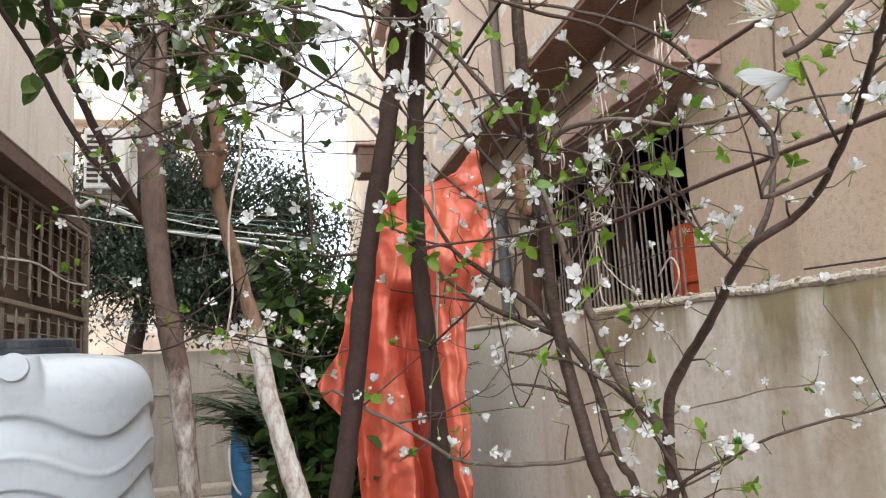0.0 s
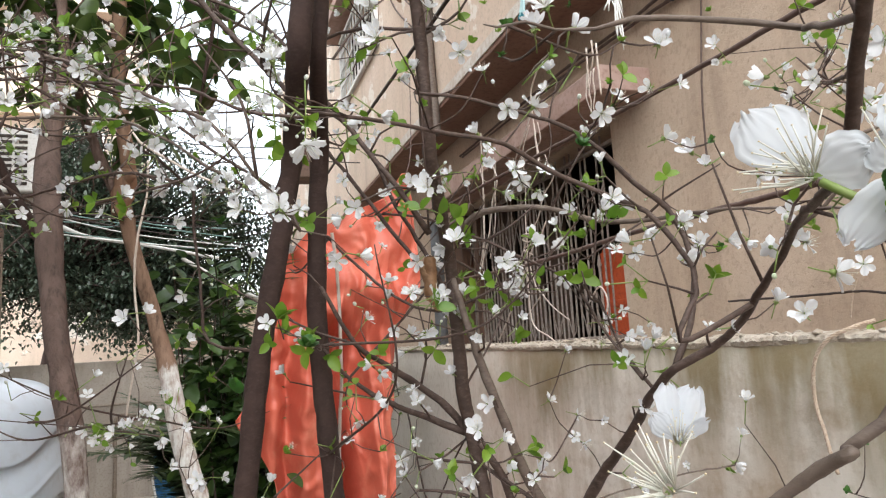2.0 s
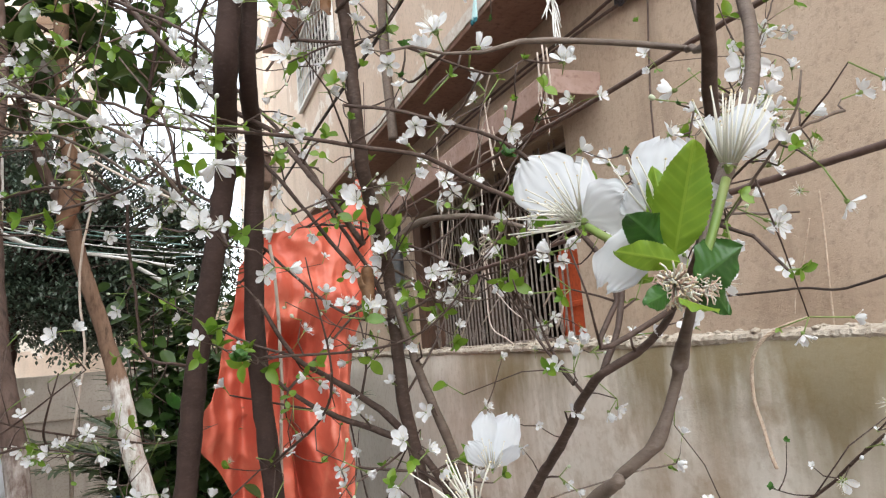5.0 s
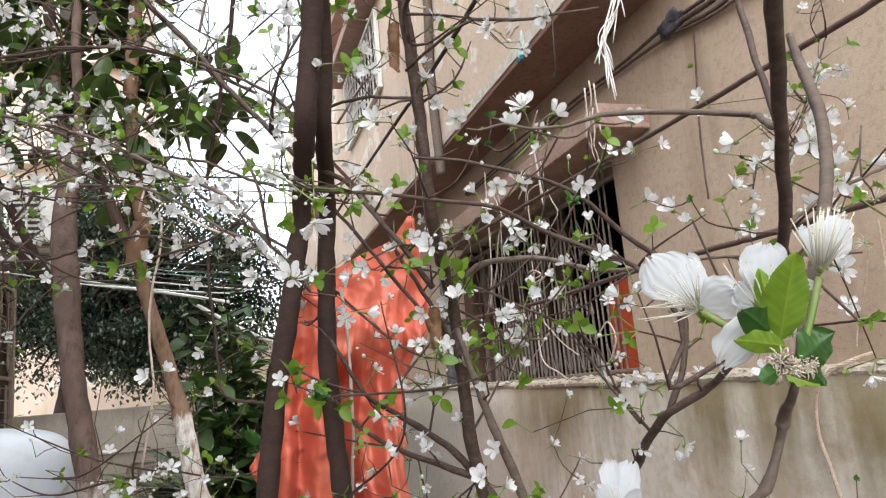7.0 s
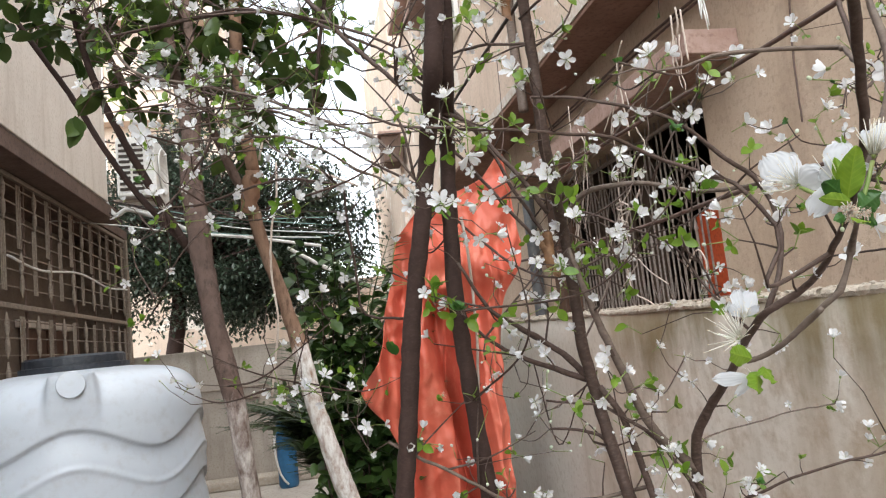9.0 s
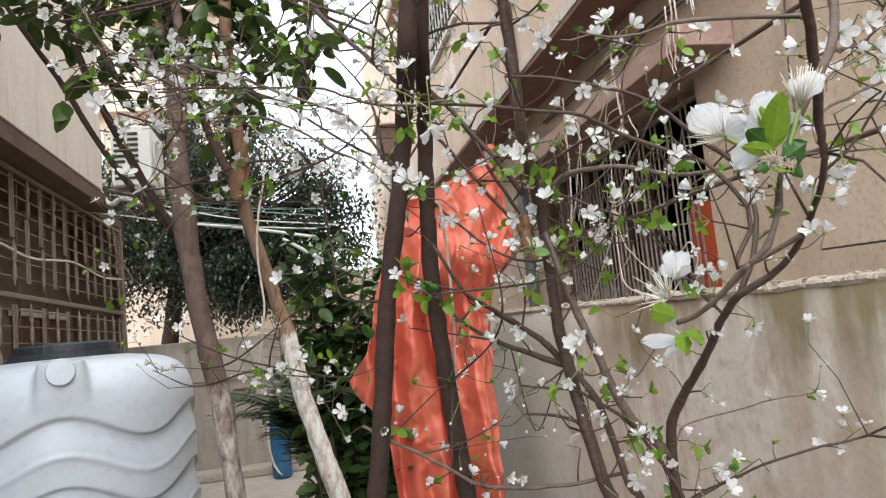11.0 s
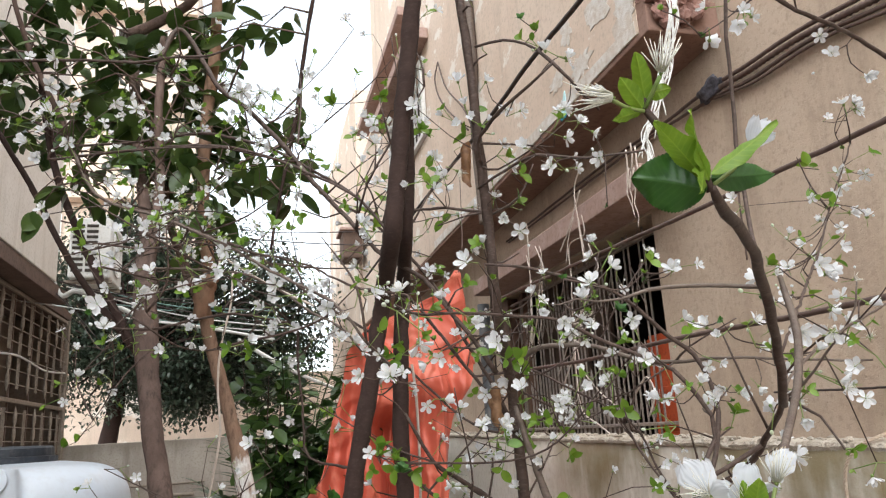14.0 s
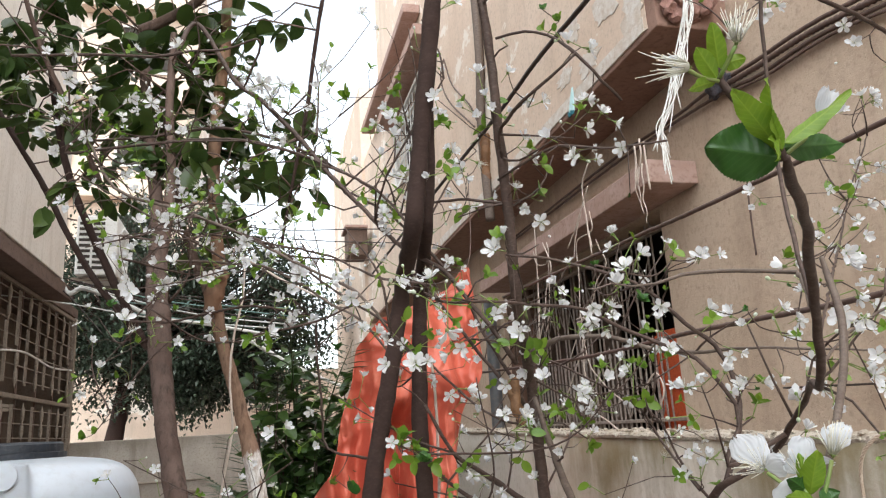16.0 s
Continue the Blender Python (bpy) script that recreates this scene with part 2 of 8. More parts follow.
M["door_red"] = surface("door_red", (0.50, 0.075, 0.018), (0.58, 0.10, 0.028), 12.0, (0.30, 0.045, 0.015), 60.0, 0.75, relief=0.15, depth=0.001)
M["door_dusty"] = surface("door_dusty", (0.085, 0.055, 0.04), (0.125, 0.085, 0.062), 8.0, (0.05, 0.034, 0.026), 50.0, 0.8, 0, (1, 1, 0.3), 0.3, 0.001)
M["pipe_grey"] = surface("pipe_grey", (0.075, 0.078, 0.088), (0.11, 0.112, 0.12), 12.0, (0.16, 0.14, 0.12), 40.0, 0.55, relief=0.1, depth=0.001)
M["door_brown"] = surface("door_brown", (0.085, 0.040, 0.024), (0.125, 0.062, 0.038), 10.0, (0.05, 0.025, 0.016), 60.0, 0.6, 0, (1, 1, 0.3), 0.3, 0.001)
M["cable_black"] = surface("cable_black", (0.03, 0.02, 0.018), (0.055, 0.036, 0.03), 60.0, rough=0.6, relief=0.2, depth=0.0005)
M["cable_brown"] = surface("cable_brown", (0.085, 0.05, 0.042), (0.13, 0.085, 0.07), 60.0, rough=0.65, relief=0.2, depth=0.0005)
M["rope"] = surface("rope", (0.44, 0.33, 0.25), (0.53, 0.43, 0.34), 80.0, (0.3, 0.22, 0.16), 200.0, 0.9, relief=0.5, depth=0.0008, relief_scale=400.0)
M["twine"] = surface("twine", (0.50, 0.41, 0.35), (0.6, 0.52, 0.46), 90.0, rough=0.9, relief=0.4, depth=0.0004, relief_scale=500.0)
M["blue_plastic"] = surface("blue_plastic", (0.025, 0.12, 0.25), (0.04, 0.16, 0.32), 12.0, rough=0.5, relief=0.1)
M["mask_teal"] = surface("mask_teal", (0.45, 0.68, 0.70), (0.55, 0.74, 0.76), 60.0, rough=0.85, relief=0.2)
M["mask_dark"] = surface("mask_dark", (0.02, 0.12, 0.15), (0.03, 0.16, 0.2), 60.0, rough=0.85, relief=0.2)
M["ground"] = surface("ground", (0.17, 0.135, 0.105), (0.25, 0.205, 0.165), 3.0, (0.1, 0.075, 0.055), 25.0, 0.95, relief=0.6, depth=0.01, relief_scale=30.0)
M["paving"] = surface("paving", (0.40, 0.35, 0.30), (0.47, 0.42, 0.37), 3.0, (0.28, 0.235, 0.195), 30.0, 0.9, relief=0.4, depth=0.004, relief_scale=40.0)
M["leaf_fresh"] = leafy("leaf_fresh", (0.105, 0.215, 0.022), (0.21, 0.33, 0.036), (0.15, 0.26, 0.028), 0.35, 0.45)
M["leaf_mature"] = leafy("leaf_mature", (0.034, 0.105, 0.018), (0.075, 0.175, 0.028), (0.055, 0.135, 0.03), 0.3, 0.3)


def veined_leaf(name, blade, deep, vein, gloss, through_light):
    """A near leaf: midrib and side veins along its own length, blotched blade, glossy, some light passing through."""
    m, nt, b = shader(name, gloss)
    tc = nt.nodes.new("ShaderNodeTexCoord")
    sep = nt.nodes.new("ShaderNodeSeparateXYZ")
    nt.links.new(tc.outputs["Object"], sep.inputs[0])

    def maths(op, x, y):
        n = nt.nodes.new("ShaderNodeMath")
        n.operation = op
        for sock, q in zip(n.inputs, (x, y)):
            if isinstance(q, (int, float)):
                sock.default_value = q
            else:
                nt.links.new(q, sock)
        return n.outputs[0]

    side = maths("ABSOLUTE", sep.outputs["Y"], 0.0)
    wob = maths("MULTIPLY", noise_fac(nt, coords(nt), 160.0, 3.0, 0.6, 0.2, 0.8), 0.0006)
    run = maths("ADD", maths("SUBTRACT", sep.outputs["X"], maths("MULTIPLY", side, 0.8)), wob)
    rib = maths("POWER", maths("ABSOLUTE", maths("SINE", maths("MULTIPLY", run, 1500.0), 0.0), 0.0), 14.0)
    mid = maths("LESS_THAN", side, 0.00022)
    lines = maths("MAXIMUM", maths("MULTIPLY", rib, 0.35), maths("MULTIPLY", mid, 0.7))
    col = mix(nt, noise_fac(nt, coords(nt), 120.0, 5.0, 0.65, 0.3, 0.7), blade, deep)
    col = mix(nt, lines, col, vein)
    nt.links.new(col, b.inputs["Base Color"])
    bump(nt, b, noise_fac(nt, coords(nt), 500.0, 4.0, 0.6, 0.2, 0.8), 0.25, 0.0003)
    t = nt.nodes.new("ShaderNodeBsdfTranslucent")
    nt.links.new(col, t.inputs["Color"])
    ms = nt.nodes.new("ShaderNodeMixShader")
    ms.inputs[0].default_value = through_light
    nt.links.new(b.outputs[0], ms.inputs[1])
    nt.links.new(t.outputs[0], ms.inputs[2])
    nt.links.new(ms.outputs[0], nt.nodes["Material Output"].inputs["Surface"])
    return m


M["blade_young"] = veined_leaf("blade_young", (0.22, 0.34, 0.03), (0.15, 0.27, 0.025), (0.27, 0.39, 0.045), 0.4, 0.45)
M["blade_full"] = veined_leaf("blade_full", (0.040, 0.115, 0.018), (0.026, 0.085, 0.015), (0.055, 0.135, 0.028), 0.38, 0.22)
M["leaf_citrus"] = leafy("leaf_citrus", (0.028, 0.058, 0.014), (0.088, 0.135, 0.03), (0.06, 0.095, 0.032), 0.3, 0.34)
M["leaf_shrub"] = leafy("leaf_shrub", (0.032, 0.070, 0.018), (0.085, 0.15, 0.034), (0.075, 0.125, 0.045), 0.32, 0.32)
M["leaf_dark"] = leafy("leaf_dark", (0.026, 0.042, 0.026), (0.058, 0.078, 0.05), (0.07, 0.09, 0.065), 0.35, 0.2)
M["leaf_palm"] = leafy("leaf_palm", (0.042, 0.066, 0.022), (0.075, 0.108, 0.036), (0.085, 0.11, 0.05), 0.4, 0.2)
M["leaf_dry"] = leafy("leaf_dry", (0.24, 0.115, 0.05), (0.33, 0.19, 0.10), (0.14, 0.065, 0.03), 0.6, 0.3)
M["petal"] = leafy("petal", (0.80, 0.805, 0.825), (0.75, 0.76, 0.785), (0.83, 0.83, 0.84), 0.6, 0.42)
M["petal_fine"] = leafy("petal_fine", (0.64, 0.66, 0.69), (0.60, 0.62, 0.66), (0.70, 0.70, 0.71), 0.55, 0.45)
M["bud"] = leafy("bud", (0.70, 0.72, 0.66), (0.52, 0.58, 0.40), (0.74, 0.74, 0.72), 0.6, 0.3)
M["stamen"] = leafy("stamen", (0.80, 0.79, 0.72), (0.74, 0.72, 0.64), (0.82, 0.81, 0.78), 0.6, 0.3)
M["anther"] = surface("anther", (0.62, 0.50, 0.30), (0.70, 0.61, 0.44), 300.0, rough=0.8, relief=0)
M["calyx"] = leafy("calyx", (0.16, 0.26, 0.055), (0.25, 0.33, 0.095), (0.30, 0.29, 0.13), 0.45, 0.25)
M["stamen_old"] = leafy("stamen_old", (0.74, 0.62, 0.50), (0.70, 0.50, 0.45), (0.62, 0.42, 0.36), 0.6, 0.3)


# ---- building blocks ----
def link_mesh(name, me, material, parent=None, label=""):
    if material and not me.materials:
        me.materials.append(material)
    ob = new(name, me)
    if parent:
        ob.parent = parent
    if label:
        ob["label"] = label
    return ob


def part(name, bm, material, parent=None, label="", smooth=False):
    me = bpy.data.meshes.new(name)
    bm.to_mesh(me)
    bm.free()
    if smooth:
        me.polygons.foreach_set("use_smooth", [True] * len(me.polygons))
    return link_mesh(name, me, material, parent, label)


def thing(name, place, label, category, group="", kind=""):
    ob = new(name)
    ob.location = place
    ob.empty_display_size = 0.05
    bpy.context.view_layer.update()
    return tagged(ob, label, category, group, kind)


def keep(ob, parent):
    """Parents ob so that it stays where it is in the world."""
    ob.parent = parent
    ob.matrix_parent_inverse = Matrix.Translation(-parent.location)
    return ob


def box(x0, x1, y0, y1, z0, z1, bevel=0.0, segs=2):
    bm = bmesh.new()
    bmesh.ops.create_cube(bm, size=1.0)
    bmesh.ops.transform(bm, matrix=Matrix.LocRotScale(((x0 + x1) / 2, (y0 + y1) / 2, (z0 + z1) / 2), None, (x1 - x0, y1 - y0, z1 - z0)), verts=bm.verts)
    if bevel:
        bmesh.ops.bevel(bm, geom=bm.edges[:], offset=bevel, segments=segs, profile=0.5, affect="EDGES")
    return bm


def spline(points, step):
    """Catmull-Rom through points (any number of values each), resampled at about step metres."""
    p = [np.array(q, float) for q in points]
    if len(p) < 2:
        return p
    p = [2 * p[0] - p[1]] + p + [2 * p[-1] - p[-2]]
    out = []
    for i in range(1, len(p) - 2):
        n = max(1, int(np.linalg.norm(p[i + 1][:3] - p[i][:3]) / step))
        for k in range(n):
            t = k / n
            out.append(0.5 * (2 * p[i] + (p[i + 1] - p[i - 1]) * t + (2 * p[i - 1] - 5 * p[i] + 4 * p[i + 1] - p[i + 2]) * t * t
                              + (3 * p[i] - p[i - 1] - 3 * p[i + 1] + p[i + 2]) * t ** 3))
    out.append(p[-2])
    return out


def tube_data(path, sides=8, lump=0.0, seed=0):
    """Vertices and faces of a tube along rows (x, y, z, radius), with closed ends."""
    rng = random.Random(seed)
    verts, faces = [], []
    up = Vector((0.31, 0.17, 0.93))
    n = len(path)
    for i, q in enumerate(path):
        a, b = path[max(i - 1, 0)], path[min(i + 1, n - 1)]
        d = Vector((b[0] - a[0], b[1] - a[1], b[2] - a[2])).normalized()
        if abs(d.dot(up)) > 0.95:
            up = Vector((1, 0.2, 0.1))
        u = d.cross(up).normalized()
        v = d.cross(u)
        up = -v if abs(d.dot(v)) < 0.5 else up
        up = u.cross(d)
        swell = 1 + lump * rng.uniform(-1, 1)
        for k in range(sides):
            w = 2 * math.pi * k / sides
            r = q[3] * swell * (1 + lump * 0.5 * rng.uniform(-1, 1))
            verts.append((q[0] + r * (u.x * math.cos(w) + v.x * math.sin(w)), q[1] + r * (u.y * math.cos(w) + v.y * math.sin(w)), q[2] + r * (u.z * math.cos(w) + v.z * math.sin(w))))
    for i in range(n - 1):
        for k in range(sides):
            j = (k + 1) % sides
            faces.append((i * sides + k, i * sides + j, (i + 1) * sides + j, (i + 1) * sides + k))
    faces.append(tuple(range(sides - 1, -1, -1)))
    faces.append(tuple((n - 1) * sides + k for k in range(sides)))
    return verts, faces


def mesh_of(name, verts, faces, material, smooth=True):
    me = bpy.data.meshes.new(name)
    me.from_pydata(verts, [], faces)
    me.materials.append(material)
    if smooth:
        me.polygons.foreach_set("use_smooth", [True] * len(me.polygons))
    me.update()
    return me


def tube(name, points, material, parent=None, label="", step=0.03, sides=8, lump=0.0, wander=0.0, seed=1):
    """A bent round bar, wire, rope or limb; points are (x, y, z, radius)."""
    path = spline(points, step)
    if wander:
        rng = random.Random(seed)
        for i in range(1, len(path) - 1):
            path[i] = path[i] + np.array([rng.uniform(-1, 1) * wander, rng.uniform(-1, 1) * wander, rng.uniform(-1, 1) * wander, 0])
    v, f = tube_data(path, sides, lump, seed)
    ob = new(name, mesh_of(name, v, f, material))
    if parent:
        keep(ob, parent)
    if label:
        ob["label"] = label
    return ob


def joined(name, pieces, material, smooth=True):
    """One mesh of many (verts, faces)."""
    verts, faces = [], []
    for v, f in pieces:
        k = len(verts)
        verts += v
        faces += [tuple(i + k for i in q) for q in f]
    return mesh_of(name, verts, faces, material, smooth)


def facing_z(direction):
    """The turn that brings +z to direction."""
    return Vector(direction).to_track_quat("Z", "Y").to_matrix().to_4x4()

# ---- the place ----
def wall_box(name, dims, material, label, category="wall", bevel=0.004):
    ob = part(name, box(*dims, bevel=bevel), material)
    return tagged(ob, label, category, kind="structure")


HOUSE_X, BALC_X, WALL_X, LEFT_X, END_Y = 1.90, 1.546, 1.04, -1.95, 9.6

# ground, one sheet
bm = bmesh.new()
bmesh.ops.create_grid(bm, x_segments=120, y_segments=120, size=60)
for v in bm.verts:
    v.co.z = 0.006 * noise.noise(v.co * 0.9) - 0.006
tagged(part("ground", bm, M["ground"]), "bare trodden brown garden soil", "ground", kind="structure")
tagged(part("pavement", box(-2.1, 0.4, 7.6, 9.6, -0.04, 0.05, 0.01), M["paving"]), "pale dusty concrete strip along the end wall", "pavement", kind="structure")

# house wall with the window opening
WY0, WY1, WZ0, WZ1 = 2.98, 5.46, 1.20, 2.675
house = thing("wall_house", (HOUSE_X, 4, 0), "tan sponge-textured plaster wall of the house", "wall", kind="structure")
for d in ((HOUSE_X, HOUSE_X + 0.22, -4.0, WY0, 0, 5.7), (HOUSE_X, HOUSE_X + 0.22, WY1, 14.6, 0, 5.7),
          (HOUSE_X, HOUSE_X + 0.22, WY0, WY1, 0, WZ0), (HOUSE_X, HOUSE_X + 0.22, WY0, WY1, WZ1, 5.7)):
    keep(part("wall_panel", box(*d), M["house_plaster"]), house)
# room behind the window, surfaces near-black so its shade is painted in
room = thing("wall_room", (3.2, 4, 0), "dark room behind the grille, shade painted into its surfaces", "wall", kind="structure")
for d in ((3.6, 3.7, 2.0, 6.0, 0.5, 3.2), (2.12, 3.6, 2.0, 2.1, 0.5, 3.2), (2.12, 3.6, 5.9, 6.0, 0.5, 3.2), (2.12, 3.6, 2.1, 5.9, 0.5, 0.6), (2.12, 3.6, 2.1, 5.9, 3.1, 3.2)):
    keep(part("room_panel", box(*d), M["unlit_dark"]), room)

# garden wall
def rise(y):
    """How far the wall's top has risen at y."""
    return 0.016 * (y - 1.0)


garden = thing("wall_garden", (WALL_X, 4, 0), "weathered grey plaster garden wall with a mossy crumbling top", "wall", kind="structure")
bm = bmesh.new()
ny, nz = 220, 14
rows = []
for j in range(ny + 1):
    y = -2.0 + 11.6 * j / ny
    col = []
    for i in range(nz + 1):
        z = 1.60 * i / nz
        n = noise.noise(Vector((y * 1.3, z * 1.3, 4.2))) * 0.008 + noise.noise(Vector((y * 9, z * 9, 1.2))) * 0.002
        col.append(bm.verts.new((WALL_X - n, y, z)))
    col.append(bm.verts.new((WALL_X + 0.012 + noise.noise(Vector((y * 17, 0, 3))) * 0.006, y, 1.612 + noise.noise(Vector((y * 14, 2, 7))) * 0.008)))
    col.append(bm.verts.new((WALL_X + 0.082, y, 1.603 + noise.noise(Vector((y * 11, 5, 7))) * 0.008)))
    col.append(bm.verts.new((WALL_X + 0.09, y, 0)))
    rows.append(col)
for a, b in zip(rows, rows[1:]):
    for i in range(len(a) - 1):
        bm.faces.new((a[i], b[i], b[i + 1], a[i + 1]))
bm.faces.new(rows[0][::-1])
bm.faces.new(rows[-1])
bmesh.ops.recalc_face_normals(bm, faces=bm.faces)
for v in bm.verts:
    v.co.z += rise(v.co.y) * v.co.z / 1.6
keep(part("wall_panel", bm, M["wall_plaster"], smooth=True), garden)
# rough mortar lip along the top
bm = bmesh.new()
rows = []
for j in range(2200):
    y = -1.99 + 11.58 * j / 2199
    big = noise.noise(Vector((y * 2.5, 1, 8))) * 0.003 + noise.noise(Vector((y * 9, 1, 3))) * 0.004
    row = []
    for x, z in ((0.006, 1.592), (-0.002, 1.596), (-0.004, 1.604), (0.001, 1.611), (0.02, 1.616), (0.05, 1.616), (0.085, 1.612), (0.095, 1.59)):
        q = noise.noise(Vector((y * 40, x * 60, z * 60))) * 0.003 + noise.noise(Vector((y * 130, x * 120, z * 120))) * 0.003
        row.append(bm.verts.new((WALL_X + x - q * (1 if x < 0.01 else 0.2), y, z + rise(y) + q + (big if z > 1.595 else noise.noise(Vector((y * 12, 4, z))) * 0.014))))
    rows.append(row)
for a, b in zip(rows, rows[1:]):
    for i in range(len(a) - 1):
        bm.faces.new((a[i], b[i], b[i + 1], a[i + 1]))
bmesh.ops.recalc_face_normals(bm, faces=bm.faces)
keep(part("mortar_lip", bm, M["rubble"], label="pale crumbling mortar edge"), garden)
# loose crumbs on it
rng = random.Random(5)
pieces = []
for k in range(1500):
    y = rng.uniform(-1.5, 9.4)
    s = rng.uniform(0.002, 0.007) * (1 if rng.random() < 0.92 else 1.8)
    c = Vector((WALL_X + rng.uniform(0.0, 0.075), y, 1.616 + rise(y) + s * 0.2))
    b0 = bmesh.new()
    bmesh.ops.create_icosphere(b0, subdivisions=1, radius=s)
    vs = []
    for v in b0.verts:
        q = v.co * rng.uniform(0.7, 1.2)
        vs.append((c.x + q.x * 1.1, c.y + q.y * 1.6, c.z + q.z * 0.7))
    pieces.append((vs, [tuple(v.index for v in f.verts) for f in b0.faces]))
    b0.free()
crumbs = new("mortar_crumbs", joined("mortar_crumbs", pieces, M["rubble"], False))
tagged(crumbs, "pale crumbling mortar along the wall top", "mortar", kind="stuff")

# upper storey that hangs over
upper = thing("wall_upper", (BALC_X, 6, 3), "peach plaster upper storey hanging over the alley", "wall", kind="structure")
for d in ((2.32, 4.9, 3.262, 5.8), (4.9, 6.05, 3.262, 7.0), (7.75, 8.95, 3.262, 8.2), (8.95, 10.46, 3.262, 5.79), (6.05, 7.75, 3.262, 4.40), (6.05, 7.75, 5.15, 8.2)):
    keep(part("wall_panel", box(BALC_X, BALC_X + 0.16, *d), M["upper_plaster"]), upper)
# underside browner than the wall above, shade included in its colour
keep(part("soffit_slab", box(BALC_X + 0.004, HOUSE_X - 0.004, 2.25, 10.46, 3.235, 3.40, 0.006), M["overhang_shade"]), upper)
keep(part("ledge_slab", box(BALC_X - 0.18, BALC_X - 0.003, 6.3, 9.44, 5.80, 5.90, 0.01), M["concrete_pink"], label="narrow pinkish ledge along the upper wall"), upper)
keep(part("far_panel", box(BALC_X - 0.05, BALC_X + 0.3, 10.46, 14.6, 0.0, 7.04, 0.006), M["upper_plaster"]), upper)
# end wall in the underside's brown, its shade painted in
keep(part("end_panel", box(BALC_X + 0.006, HOUSE_X - 0.004, 2.295, 2.316, 3.41, 5.8), M["overhang_shade"]), upper)
keep(part("peeled_edge", box(BALC_X - 0.004, BALC_X - 0.0005, 2.34, 6.0, 3.264, 3.33), M["peeled"], label="flaking white paint along the edge"), upper)
rng = random.Random(52)
for y0, z0, w, h in ((2.40, 3.40, 0.11, 0.13), (2.62, 3.58, 0.15, 0.12), (2.47, 3.68, 0.09, 0.10), (2.86, 3.40, 0.13, 0.07), (3.15, 3.46, 0.10, 0.06), (2.98, 3.66, 0.07, 0.09)):
    bm = bmesh.new()
    rim = [bm.verts.new((BALC_X - 0.0035, y0 + w * math.cos(a) * q, z0 + h * math.sin(a) * q)) for a, q in ((2 * math.pi * k / 26, rng.uniform(0.55, 1.15)) for k in range(26))]
    face = bm.faces.new(rim)
    for v in bmesh.ops.extrude_face_region(bm, geom=[face])["geom"]:
        if isinstance(v, bmesh.types.BMVert):
            v.co.x += 0.003
    bmesh.ops.recalc_face_normals(bm, faces=bm.faces)
    keep(part("peeled_patch", bm, M["peeled"], label="pale patch of flaking plaster"), upper)
hood_high = thing("window_hood", (1.45, 6.9, 5.26), "brown concrete hood over the high window", "hood", kind="structure")
keep(part("slab", box(BALC_X - 0.20, BALC_X - 0.003, 5.80, 8.08, 5.26, 5.37, 0.008), M["concrete_pink"]), hood_high)

# hood over the window
hood = thing("window_hood", (1.73, 3.9, 2.67), "pinkish concrete hood over the barred window", "hood", kind="structure")
keep(part("slab", box(1.645, HOUSE_X - 0.003, 2.62, 5.25, 2.685, 2.795, 0.006), M["concrete_pink"]), hood)

# left building
left = thing("wall_left", (LEFT_X, 4, 0), "pale cream plaster upper wall of the opposite building", "wall", kind="structure")
keep(part("wall_panel", box(LEFT_X - 0.25, LEFT_X, -1.0, 7.72, 3.345, 7.0, 0.006), M["left_plaster"]), left)
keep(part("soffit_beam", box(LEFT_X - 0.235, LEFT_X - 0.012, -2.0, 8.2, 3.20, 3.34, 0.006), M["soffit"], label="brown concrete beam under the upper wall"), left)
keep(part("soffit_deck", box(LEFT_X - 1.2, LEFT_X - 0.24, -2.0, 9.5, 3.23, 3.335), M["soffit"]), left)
# recess walls: their shade is put into the dark plaster colour
keep(part("inner_wall", box(LEFT_X - 1.2, LEFT_X - 0.8, -2.0, 9.5, 0, 3.22), M["shaded_plaster"]), left)
keep(part("end_post", box(LEFT_X - 1.2, LEFT_X - 0.26, 9.3, 9.5, 0, 3.22), M["shaded_plaster"]), left)

# end wall and what stands behind it
tagged(part("wall_end", box(-3.2, 1.03, END_Y, END_Y + 0.2, 0, 1.76, 0.01), M["end_plaster"]), "dirty grey plaster wall closing the yard", "wall", kind="structure")
wall_box("wall_far", (-9, 4, 15.0, 15.3, 0, 3.0), M["upper_plaster"], "peach wall of a far building")
flats = thing("apartment_building", (-5.0, 21.5, 0.0), "tall cream plastered apartment building beyond the dark tree", "building")
keep(part("wall", box(-12.0, -1.68, 20.0, 24.0, 0, 15.4, 0.01), M["upper_plaster"]), flats)
for z in (5.30, 8.10, 10.90, 13.70):
    keep(part("ledge", box(-12.0, -1.66, 19.55, 19.995, z, z + 0.26, 0.02), M["upper_plaster"]), flats)
for z in (6.35, 9.15, 11.95):
    for x in (-9.0, -6.3, -3.8):
        pane = part("window", box(x, x + 1.3, 19.965, 19.995, z, z + 1.35, 0.004), M["unlit_dark"])
        keep(pane, flats)
        for d in ((x - 0.07, x - 0.004, z - 0.07, z + 1.42), (x + 1.304, x + 1.37, z - 0.07, z + 1.42), (x, x + 1.3, z - 0.07, z - 0.004), (x, x + 1.3, z + 1.354, z + 1.42), (x + 0.62, x + 0.68, z, z + 1.35)):
            part("frame", box(d[0], d[1], 19.93, 19.963, d[2], d[3], 0.004), M["paint_white"], pane)
# added wall, never in view; it only bounds the light from behind
wall_box("wall_behind", (-6.0, 3.0, -6.2, -6.0, 0, 2.4), M["house_plaster"], "unseen plaster wall added behind the viewpoint")


